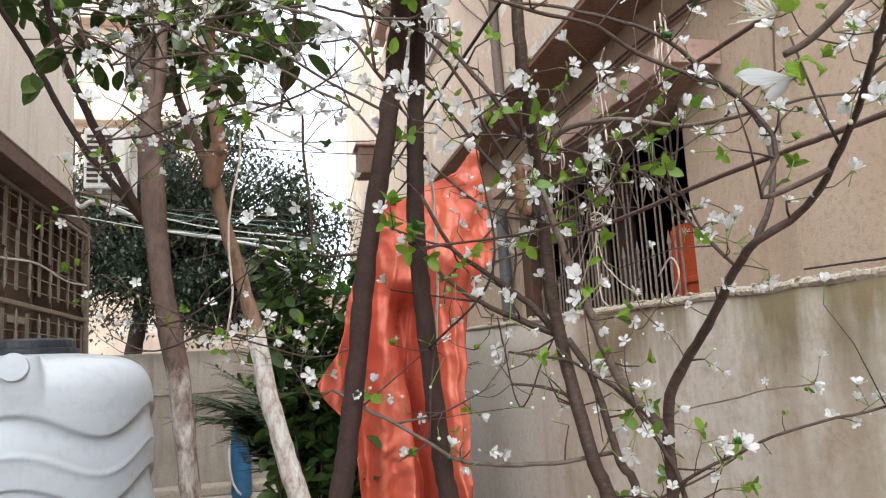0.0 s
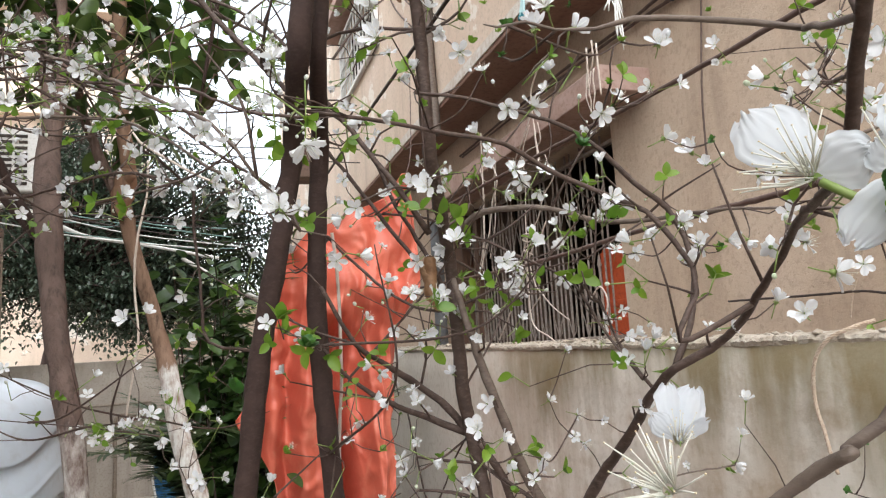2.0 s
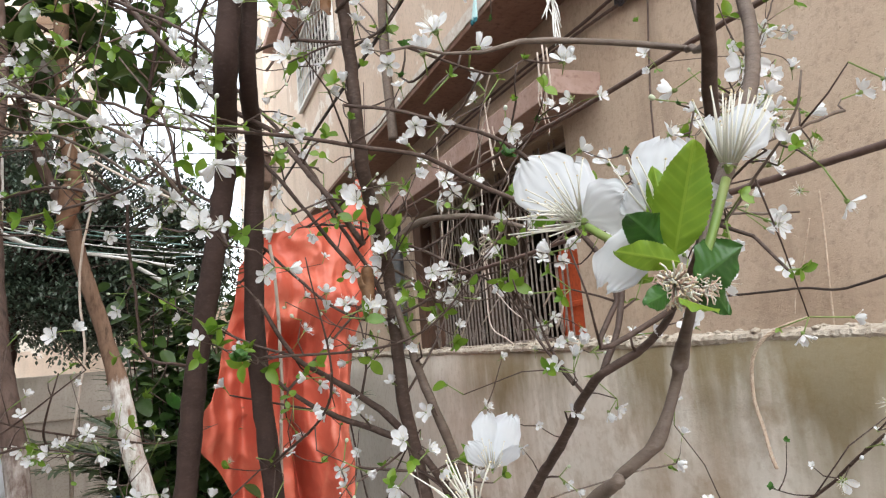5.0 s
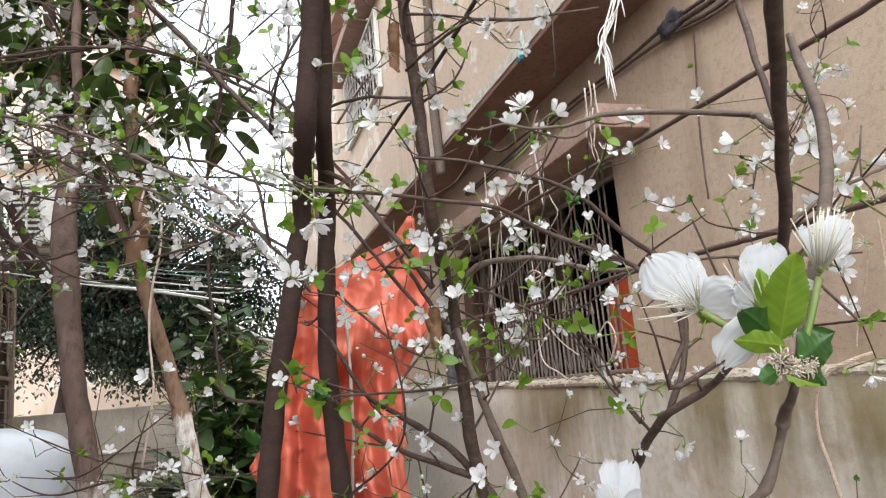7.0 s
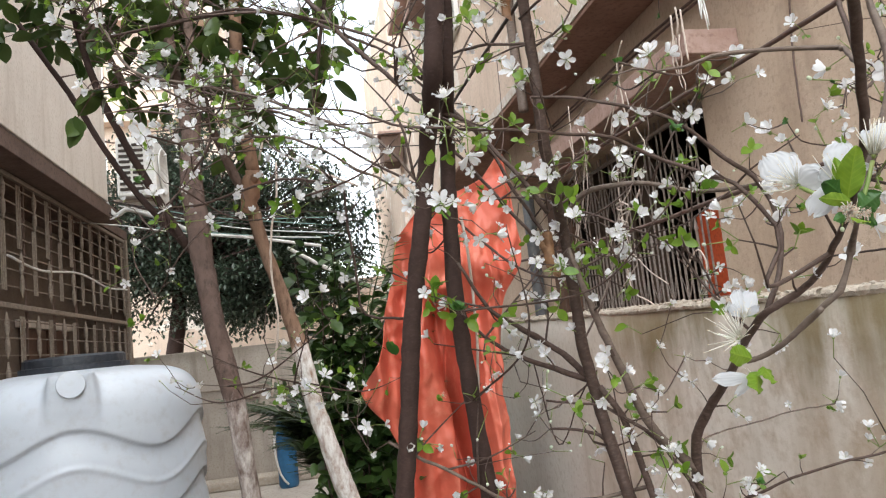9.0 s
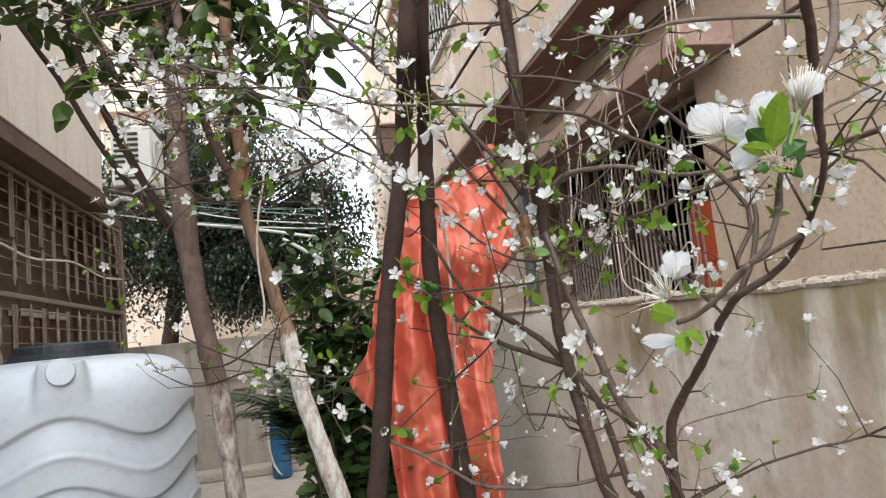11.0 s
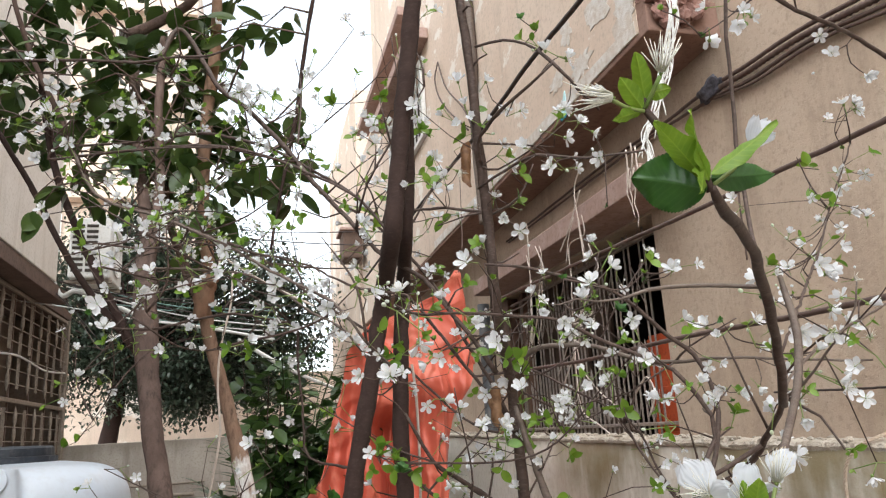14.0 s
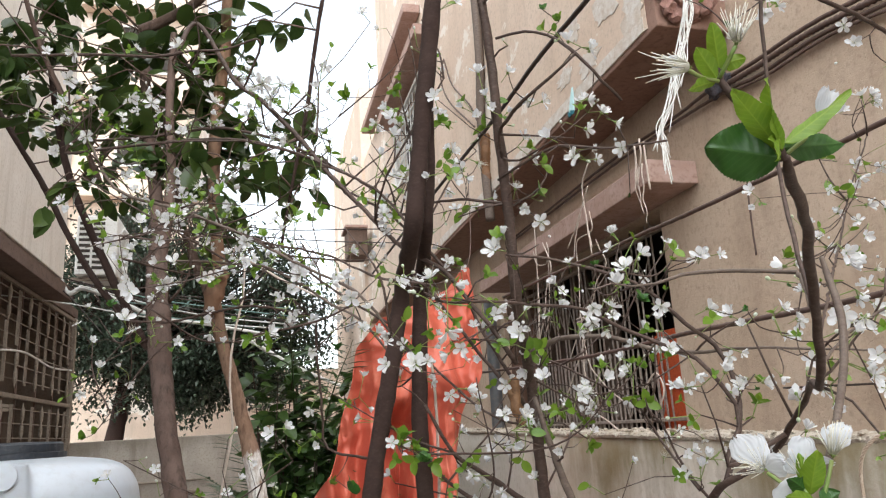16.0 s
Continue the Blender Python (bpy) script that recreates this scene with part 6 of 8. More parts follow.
def rooted(rows, own):
    """Lengthens a loose limb from its thicker end to the nearest other wood."""
    others = np.array([p[:3] for j, (_, _, r) in enumerate(plum_limbs) if j != own for p in spline(r, 0.02)])

    def nearest(p):
        gap = np.linalg.norm(others - np.array(p[:3]), axis=1)
        return float(gap.min()), others[int(gap.argmin())]

    (g0, p0), (g1, p1) = nearest(rows[0]), nearest(rows[-1])
    if min(g0, g1) < 0.015:
        return rows
    head = g0 < 0.16 and (rows[0][3] >= rows[-1][3] or g0 < 0.4 * g1)
    if head:
        return [(*p0, rows[0][3] * 1.1)] + rows
    if g1 < 0.16:
        return rows + [(*p1, rows[-1][3] * 1.1)]
    return rows


for k, (limb, bark, rows) in enumerate(plum_limbs):
    if limb in ("branch", "twig"):
        rows = rooted(rows, k)
    name = {"near_twig": "twig"}.get(limb, limb)
    big = limb in ("trunk", "stem", "near_twig")
    tube(name, rows, M[bark], tree, step=0.0015 if limb == "near_twig" else 0.014, sides=12 if big else 7, lump=0.07, wander=0.0 if limb == "near_twig" else 0.0007, seed=k)
    if limb != "trunk":
        sampled += [(p, limb) for p in spline(rows, 0.05)]

rng = random.Random(21)
for k, (x, y, z, w) in enumerate(blossom_spots):
    r = rng.random()
    shapes = bare_blossoms if r < 0.16 else open_blossoms
    d = (rng.uniform(-0.9, 0.7), -rng.uniform(0.0, 1.0), rng.uniform(-0.5, 0.9))
    put_part("blossom", rng.choice(shapes), (x, y, z), d, rng.uniform(0, 6.3), w * rng.uniform(0.9, 1.1) * (0.84 if x < -0.05 else 0.95), tree)
    if k % 3 == 0:
        o = Vector((rng.uniform(-1, 1), rng.uniform(-1, 1), rng.uniform(-1, 1))) * w * 0.8
        put_part("flower_bud", bud_shapes[0], Vector((x, y, z)) + o, (o.x, o.y, o.z + 0.01), 0, w * 0.26, tree)
for k, (x, y, z, w) in enumerate(tuft_spots):
    d = (rng.uniform(-0.6, 0.6), -rng.uniform(-0.2, 0.7), rng.uniform(0.1, 1.0))
    put_part("leaf_tuft", rng.choice(tuft_shapes), (x, y, z), d, rng.uniform(0, 6.3), w * (0.72 if y > 0.6 else 0.4), tree)

# fine twigs: each flower and tuft hangs on the nearest wood or on a twig grown before it
wood = np.array([p[:3] for p, limb in sampled])
hung_twigs = []
todo = sorted((q for q in blossom_spots + tuft_spots if q[1] > 0.36), key=lambda q: float(np.min(np.linalg.norm(wood - np.array(q[:3]), axis=1))))
rng = random.Random(91)
for x, y, z, w in todo:
    end = np.array((x, y, z))
    gap = np.linalg.norm(wood - end, axis=1)
    k = int(np.argmin(gap))
    if gap[k] < 0.012 or gap[k] > (0.30 if y > 0.75 else 0.13):
        continue
    foot = wood[k]
    sag = Vector((rng.uniform(-1, 1), rng.uniform(-1, 1), rng.uniform(-1.2, 0.3))) * float(gap[k]) * 0.14
    mid = foot + (end - foot) * 0.5 + np.array(sag)
    thick = 0.0007 + 0.0022 * float(gap[k])
    path = spline([(*foot, thick), (*mid, thick * 0.8), (*end, thick * 0.55)], 0.008)
    hung_twigs.append(tube_data(path, 5, 0.1, k))
    wood = np.vstack([wood, [q[:3] for q in path[1:]]])
    if gap[k] > 0.06:
        sampled += [(q, "twiglet") for q in path[4::4]]
ob = new("fine_twig_work", joined("fine_twig_work", hung_twigs, M["bark_brown"]))
keep(ob, tree)
ob["kind"] = "stuff"

# long thin side twigs that carry the spurs
rng = random.Random(77)
twiglets = []
for p, limb in list(sampled):
    base = Vector(p[:3])
    if limb == "near_twig" or base.y < 0.62 or base.z < 1.0:
        continue
    if rng.random() > (0.30 if base.x < 0.2 else 0.08 if base.z < 1.72 else 0.2):
        continue
    d = Vector((rng.uniform(-1, 1), rng.uniform(-0.7, 0.9), rng.uniform(-0.35, 1))).normalized()
    ln = rng.uniform(0.08, 0.28) * (0.4 if base.y < 0.85 else 1.0)
    bend = Vector((rng.uniform(-1, 1), rng.uniform(-1, 1), rng.uniform(-0.6, 1))) * ln * 0.2
    path = spline([(*base, 0.0018), (*(base + d * ln * 0.5 + bend), 0.0014), (*(base + d * ln + bend * 0.4 + Vector((0, 0, 0.02))), 0.0007)], 0.014)
    twiglets.append(tube_data(path, 5))
    sampled += [(q, "twiglet") for q in path[2::2]]
ob = new("side_twig_work", joined("side_twig_work", twiglets, M["bark_brown"]))
keep(ob, tree)
ob["kind"] = "stuff"

# spurs: short side twigs with a bud, a flower or a tuft at the end, joined into one part
spur_wood, spur_flower, spur_fil, spur_ant, spur_green, spur_leaf = [], [], [], [], [], []
spur_bud = []
b = bmesh.new()
bmesh.ops.create_uvsphere(b, u_segments=7, v_segments=5, radius=0.085)
bud_ball = ([(v.co.x, v.co.y, v.co.z * 1.25 + 0.12) for v in b.verts], [tuple(v.index for v in f.verts) for f in b.faces])
b.free()
proto = [petal_data(0.5, 0.5, s, 3, 4) for s in range(5)]
for p, limb in sampled:
    base = Vector(p[:3])
    if limb == "near_twig" or base.y < 0.33:
        continue
    left_side = base.x < 0.12
    for _ in range(3 if left_side else 2):
        if rng.random() > ((0.20 if left_side else 0.32) if limb == "twiglet" else 0.30 if left_side else 0.40):
            continue
        d = Vector((rng.uniform(-1, 1), rng.uniform(-1, 0.8), rng.uniform(-0.5, 1))).normalized()
        ln = rng.uniform(0.015, 0.05) if rng.random() < 0.8 else rng.uniform(0.06, 0.14)
        tip = base + d * ln
        mid = base + d * ln * 0.5 + Vector((rng.uniform(-1, 1), rng.uniform(-1, 1), rng.uniform(-1, 1))) * ln * 0.12
        r0 = min(0.0016, max(0.0008, p[3] * 0.5))
        spur_wood.append(tube_data([(*base, r0), (*mid, r0 * 0.8), (*tip, r0 * 0.6)], 5))
        for _ in range(rng.choice((1, 1, 2, 3))):
            o = Vector((rng.gauss(0, 1), rng.gauss(0, 1), rng.gauss(0, 1))) * 0.011
            foot, end = tip, tip + o + d * 0.006
            spur_green.append(tube_data([(*foot, 0.0006), (*end, 0.0006)], 4))
            size = rng.uniform(0.017, 0.027)
            look_to = d * 0.6 + o * 40 + Vector((0, -0.45, 0.1))
            m = Matrix.Translation(end) @ facing(look_to, rng.uniform(0, 6)) @ Matrix.Scale(size, 4)
            kind = rng.random()
            if kind < 0.46:
                shut = rng.uniform(0.0, 0.9)
                for q in range(5):
                    mp = m @ Matrix.Rotation(2 * math.pi * (q + rng.uniform(-0.15, 0.15)) / 5, 4, "Z") @ Matrix.Rotation(-shut + rng.uniform(-0.3, 0.2), 4, "Y")
                    spur_flower.append(turned(proto[q], mp))
                fil, ant = stamen_set(0.5, 8, 0.8, len(spur_fil))
                spur_fil += [turned(q, m) for q in fil]
                spur_ant += [turned(q, m) for q in ant]
                spur_green += [turned(q, m) for q in calyx_data(0.5, 5)[:1]]
            elif kind > (0.74 if left_side else 0.82):
                spur_bud.append(turned(bud_ball, m))
            else:
                for q in range(rng.randint(2, 4)):
                    mp = m @ Matrix.Rotation(2.4 * q, 4, "Z") @ Matrix.Rotation(-rng.uniform(0.3, 1.2), 4, "Y")
                    ll = (rng.uniform(0.35, 0.8) if left_side else rng.uniform(0.45, 0.95)) * min(1.0, (base.y / 0.75) ** 1.3)
                    spur_leaf.append(turned(leaf_data(ll, ll * 0.6, 0.3, 0.4, 2, 5, 0, q), mp))
for nm, pieces, mat in (("spur_wood", spur_wood, "bark_brown"), ("spur_bloom", spur_flower, "petal"), ("spur_filament", spur_fil, "stamen"), ("spur_anther", spur_ant, "anther"), ("spur_bud", spur_bud, "bud"), ("spur_cup", spur_green, "calyx"), ("spur_foliage", spur_leaf, "leaf_fresh")):
    ob = new(nm, joined(nm, pieces, M[mat]))
    keep(ob, tree)
    ob["kind"] = "stuff"


# ---- citrus tree with limewashed trunks ----
citrus = thing("citrus_tree", (-0.35, 2.5, 0.0), "citrus tree with limewashed trunks and glossy dark leaves", "tree")
crown_pts = []
for k, (limb, bark, rows) in enumerate(citrus_limbs):
    tube(limb, rows, M[bark], citrus, step=0.03, sides=12, lump=0.06, wander=0.001, seed=50 + k, label={"trunk_base": "limewashed foot of the trunk"}.get(limb, ""))
    if limb in ("limb", "twig"):
        crown_pts += [p for p in spline(rows, 0.06) if p[2] > 1.9]
tube("knot", [(-0.205, 2.455, 2.10, 0.020), (-0.192, 2.445, 2.16, 0.031), (-0.182, 2.44, 2.205, 0.033), (-0.176, 2.435, 2.245, 0.022)], M["bark_tan"], citrus, step=0.012, sides=12, lump=0.16, seed=71, label="swollen knot where the limbs part")
tube("stub", [(-0.182, 2.44, 2.195, 0.016), (-0.165, 2.405, 2.215, 0.015), (-0.15, 2.385, 2.22, 0.013)], M["bark_tan"], citrus, step=0.012, sides=10, lump=0.1, seed=72, label="sawn-off stub of a limb")
rng = random.Random(8)
leaf_pieces, twig_pieces = [], []
leaf_proto = [leaf_data(1.0, w, 0.22, c, 4, 7) for w, c in ((0.58, 0.2), (0.64, 0.45), (0.52, 0.1), (0.60, 0.6))]


def leafy_twig(base, d, ln, count, low):
    """A side twig that droops at its end, with leaves along its outer half."""
    tip = base + d * ln + Vector((0, 0, -0.05))
    mid = base + d * ln * 0.5 + Vector((0, 0, 0.025))
    if tip.z < low(tip.x) or base.z < low(base.x) - 0.1:
        return
    twig_pieces.append(tube_data([(*base, 0.0035), (*mid, 0.0026), (*tip, 0.0014)], 5))
    for q in range(count):
        f = rng.uniform(0.3, 1.05)
        at_p = base.lerp(tip, f) + Vector((rng.gauss(0, 0.012), rng.gauss(0, 0.012), rng.gauss(0, 0.012)))
        if at_p.z < low(at_p.x):
            continue
        ld = (d * 0.45 + Vector((rng.uniform(-1, 1), rng.uniform(-1, 1), rng.uniform(-1.1, 0.35)))).normalized()
        m = Matrix.Translation(at_p) @ ld.to_track_quat("X", "Z").to_matrix().to_4x4() @ Matrix.Rotation(rng.uniform(-1.0, 1.0), 4, "X") @ Matrix.Scale(rng.uniform(0.055, 0.108), 4)
        leaf_pieces.append(turned(leaf_proto[q % 4], m))


def crown_low(x):
    """The height under which the crown has no leaves."""
    return 2.80 if x < -0.7 else 2.66 if x < -0.5 else 2.50 if x < -0.28 else 2.30 if x < 0.0 else 2.40


for p in crown_pts:
    for _ in range(2 if p[2] > 2.7 or p[0] < -0.5 else 3):
        d = Vector((rng.uniform(-1, 1), rng.uniform(-0.25, 1.0), rng.uniform(-0.5, 0.9))).normalized()
        base = Vector(p[:3])
        ln = rng.uniform(0.12, 0.42)
        x = base.x + d.x * ln
        if x > 0.2 or x < -1.3 or (x > -0.05 and rng.random() < 0.5):
            continue
        leafy_twig(base, d, ln, rng.randint(5, 8), crown_low)
# outer foliage on the side of the opposite building, and a low spray that hangs under the crown
for k in range(14):
    base = Vector((rng.uniform(-1.0, -0.45), rng.uniform(2.2, 2.8), rng.uniform(2.72, 3.35)))
    d = Vector((rng.uniform(-1, 1), rng.uniform(-0.4, 1.0), rng.uniform(-0.5, 0.6))).normalized()
    leafy_twig(base, d, rng.uniform(0.1, 0.25), rng.randint(4, 7), crown_low)
for k in range(5):
    d = Vector((rng.uniform(-0.8, 0.5), rng.uniform(-0.6, 0.3), rng.uniform(-0.5, 0.1))).normalized()
    leafy_twig(Vector((-0.60, 2.42, 2.56)), d, rng.uniform(0.08, 0.15), 3, lambda x: 2.3)
for nm, pieces, mat in (("twig_work", twig_pieces, "bark_citrus"), ("crown", leaf_pieces, "leaf_citrus")):
    ob = new(nm, joined(nm, pieces, M[mat]))
    keep(ob, citrus)
    ob["kind"] = "stuff"


# ---- dark tree beyond the end wall ----
far_tree = thing("far_tree", (-2.4, 12.2, 0.0), "dense dark evergreen tree behind the end wall", "tree")
tube("trunk", [(-2.2, 12.4, 0, 0.16), (-2.25, 12.4, 1.4, 0.14), (-2.1, 12.3, 2.4, 0.12), (-2.0, 12.3, 3.3, 0.09)], M["bark_dark"], far_tree, sides=10, lump=0.06, step=0.1)
rng = random.Random(31)
far_pieces, limb_pieces = [], []
clumps = []
for k in range(700):
    a, b = rng.uniform(0, 2 * math.pi), rng.uniform(-1, 1)
    r = rng.random() ** 0.4
    c = Vector((-1.2 + 2.35 * r * math.cos(a) * math.sqrt(1 - b * b), 12.2 + 1.1 * r * math.sin(a) * math.sqrt(1 - b * b), 3.7 + 1.9 * r * b))
    if c.z < 2.3 + 0.25 * noise.noise(Vector((c.x * 1.3, 0, 5))) or noise.noise(c * 0.9) < -0.32 or (c.x > -0.2 and c.z > 4.3 and rng.random() < 0.5):
        continue
    clumps.append(c)
small = [leaf_data(1.0, 0.5, 0.3, c, 2, 3) for c in (0.2, 0.5)]
for c in clumps:
    limb_pieces.append(tube_data([(-2.05, 12.3, 2.8, 0.04), (*(Vector((-2.05, 12.3, 2.9)).lerp(c, 0.5) + Vector((0, 0, 0.1))), 0.02), (*c, 0.008)], 5))
    for q in range(85 if c.z > 3.5 else 130):
        o = Vector((rng.gauss(0, 0.17), rng.gauss(0, 0.15), rng.gauss(0, 0.15)))
        ld = Vector((rng.uniform(-1, 1), rng.uniform(-1, 1), rng.uniform(-1, 0.4))).normalized()
        m = Matrix.Translation(c + o) @ ld.to_track_quat("X", "Z").to_matrix().to_4x4() @ Matrix.Scale(rng.uniform(0.05, 0.105), 4)
        far_pieces.append(turned(small[q % 2], m))
for nm, pieces, mat in (("limb_work", limb_pieces, "bark_dark"), ("crown", far_pieces, "leaf_dark")):
    ob = new(nm, joined(nm, pieces, M[mat]))
    keep(ob, far_tree)
    ob["kind"] = "stuff"


# ---- shrub and palm by the tarp ----
def frond(base, tip, width, seed, leaflets=26):
    rng = random.Random(seed)
    b, t = Vector(base), Vector(tip)
    mid = b.lerp(t, 0.55) + Vector((0, 0, 0.12 * (t - b).length))
    rib = spline([(*b, 0.006), (*mid, 0.004), (*t, 0.001)], (t - b).length / leaflets)
    out = [tube_data(rib, 5)]
    lf = leaf_data(1.0, 0.13, 0.3, 0.2, 2, 4)
    for i, p in enumerate(rib[2:]):
        f = i / max(1, len(rib) - 3)
        a = Vector(rib[min(i + 3, len(rib) - 1)][:3]) - Vector(p[:3])
        if a.length < 1e-5:
            continue
        side = a.normalized().cross(Vector((0, 0, 1))).normalized()
        for s in (-1, 1):
            d = (side * s + a.normalized() * 0.7 + Vector((0, 0, rng.uniform(-0.25, 0.15)))).normalized()
            m = Matrix.Translation(p[:3]) @ d.to_track_quat("X", "Z").to_matrix().to_4x4() @ Matrix.Scale(width * (1 - 0.7 * f) * rng.uniform(0.85, 1.1), 4)
            out.append(turned(lf, m))
    return out


palm = thing("palm", (0.15, 3.6, 0.0), "young palm with narrow grey-green fronds beside the tarp", "palm")
tube("trunk", [(0.15, 3.6, 0, 0.09), (0.15, 3.6, 0.5, 0.08), (0.15, 3.6, 1.0, 0.06)], M["bark_citrus"], palm, sides=12, lump=0.2, step=0.03)
rng = random.Random(4)
for k in range(36):
    a = 2 * math.pi * k / 36 + rng.uniform(-0.2, 0.2)
    ln = rng.uniform(0.8, 1.35)
    ln *= 0.65 if math.cos(a) < -0.2 else 1.0
    tip = (0.15 + ln * math.cos(a) * 0.8, 3.6 + ln * math.sin(a) * 0.8, 1.0 + ln * rng.uniform(0.3, 1.05))
    ob = new("frond", joined("frond", frond((0.15, 3.6, 0.98), tip, 0.3, k, 34), M["leaf_palm"]))
    keep(ob, palm)

shrub = thing("shrub", (0.12, 2.9, 0.0), "leafy green shrub growing beside the tarp", "shrub")
rng = random.Random(17)
stem_p, leaf_p = [], []
for k in range(72):
    tip = Vector((0.20 + rng.gauss(0, 0.15), 3.05 + rng.gauss(0, 0.13), rng.uniform(0.5, 1.74) if k % 4 else rng.uniform(1.7, 2.02)))
    foot = Vector((0.18 + rng.gauss(0, 0.05), 3.05 + rng.gauss(0, 0.05), 0.0))
    mid = foot.lerp(tip, 0.55) + Vector((rng.gauss(0, 0.05), rng.gauss(0, 0.05), 0.05))
    path = spline([(*foot, 0.007), (*mid, 0.005), (*tip, 0.0016)], 0.07)
    stem_p.append(tube_data(path, 5))
    for p in path[4:]:
        for q in range(5):
            ld = Vector((rng.uniform(-1, 1), rng.uniform(-1, 0.7), rng.uniform(-0.7, 0.5))).normalized()
            o = Vector((rng.gauss(0, 0.03), rng.gauss(0, 0.03), rng.gauss(0, 0.03)))
            m = Matrix.Translation(Vector(p[:3]) + o) @ ld.to_track_quat("X", "Z").to_matrix().to_4x4() @ Matrix.Rotation(rng.uniform(-0.8, 0.8), 4, "X") @ Matrix.Scale(rng.uniform(0.05, 0.09), 4)
            leaf_p.append(turned(leaf_proto[q % 4], m))
for nm, pieces, mat in (("stem_work", stem_p, "bark_brown"), ("foliage", leaf_p, "leaf_shrub")):
    ob = new(nm, joined(nm, pieces, M[mat]))
    keep(ob, shrub)
    ob["kind"] = "stuff"


# ---- fine blossoms and leaves ----
EYE_SIDE = Vector((0.05, -0.3, 1.64))


def lay(base, tip, roll):
    """The pose of a blade that runs from base to tip with its face to the open side, turned by roll."""
    b, t = Vector(base), Vector(tip)
    d = (t - b).normalized()
    side = d.cross(EYE_SIDE - b).normalized()
    return Matrix.Translation(b) @ Matrix((d, -side, d.cross(side))).transposed().to_4x4() @ Matrix.Rotation(roll, 4, "X"), (t - b).length


def fine_leaf_data(length, width, curl, seed, nu=20, nv=44):
    """A toothed leaf with a sunk midrib and side veins."""
    rng = random.Random(seed)
    ph, tw = rng.uniform(0, 6), rng.uniform(-0.5, 0.5)
    verts, faces = [], []
    for j in range(nv + 1):
        v = j / nv
        half = 0.5 * width * math.sin(math.pi * min(1, v ** 0.86)) ** 0.66 + 0.006 * width
        for i in range(nu + 1):
            u = 2 * i / nu - 1
            edge = 1 + (0.03 * (1 if j % 2 else -1) if abs(u) == 1 else 0)
            y = half * u * edge
            vein = abs(math.sin(math.pi * (7.5 * v - 2.2 * abs(u) * half / max(width, 1e-6)))) ** 0.5
            z = 0.30 * half * abs(u) ** 1.3 - 0.5 * curl * length * v * v - 0.022 * width * math.exp(-(u / 0.09) ** 2)
            z += 0.018 * width * (vein - 0.5) * min(1.0, 4 * abs(u)) + 0.11 * width * math.sin(9 * v + ph + 1.5 * u) * abs(u) * v + 0.05 * width * math.sin(19 * v + 2 * ph) * abs(u) ** 3
            a = tw * v
            verts.append((length * v, y * math.cos(a) - z * math.sin(a), y * math.sin(a) + z * math.cos(a)))
    for j in range(nv):
        for i in range(nu):
            a = j * (nu + 1) + i
            faces.append((a, a + 1, a + nu + 2, a + nu + 1))
    return verts, faces


def fine_petal_data(length, width, seed, nu=24, nv=32):
    """A broad thin petal on a narrow claw, nearly flat, creased and frilled at its uneven edge."""
    rng = random.Random(seed)
    ph, ps, tw = rng.uniform(0, 6), rng.uniform(0, 6), rng.uniform(-0.35, 0.35)
    cup, arch, bow = rng.uniform(0.05, 0.16), rng.uniform(-0.03, 0.10), rng.uniform(-0.10, 0.10)
    verts, faces = [], []
    for j in range(nv + 1):
        v = j / nv
        half = (0.05 + 0.95 * math.sin(0.5 * math.pi * v / 0.62) ** 1.3) if v < 0.62 else math.sqrt(max(0, 1 - ((v - 0.62) / 0.40) ** 2))
        half *= 0.5 * width
        for i in range(nu + 1):
            u = 2 * i / nu - 1
            rim = abs(u) ** 3 * v + v ** 7
            x = length * (v - 0.05 * math.exp(-(u / 0.16) ** 2) * v ** 9 + 0.035 * math.sin(7 * u + ph) * v ** 5 + 0.014 * math.sin(19 * u + ps) * v ** 7)
            y = half * u * (1 + 0.05 * math.sin(11 * v + ph + 2 * (u > 0)) + 0.03 * math.sin(27 * v + ps)) + bow * width * v * v
            z = cup * width * u * u * (0.3 + 0.7 * v) - arch * length * math.sin(math.pi * v * 0.9) + 0.05 * width * math.sin(2.6 * u + 4 * v + ph) * v
            z += (0.045 * math.sin(15 * v + 4 * u + ps) + 0.03 * math.sin(23 * u + 6 * v + ph)) * width * rim
            z += 0.008 * width * math.cos(21 * u * (1 - 0.35 * v)) * math.sin(math.pi * v) - 0.02 * width * math.exp(-(u / 0.07) ** 2) * (1 - v)
            a = tw * v
            verts.append((x, y * math.cos(a) - z * math.sin(a), y * math.sin(a) + z * math.cos(a)))
    for j in range(nv):
        for i in range(nu):
            a = j * (nu + 1) + i
            faces.append((a, a + 1, a + nu + 2, a + nu + 1))
    return verts, faces


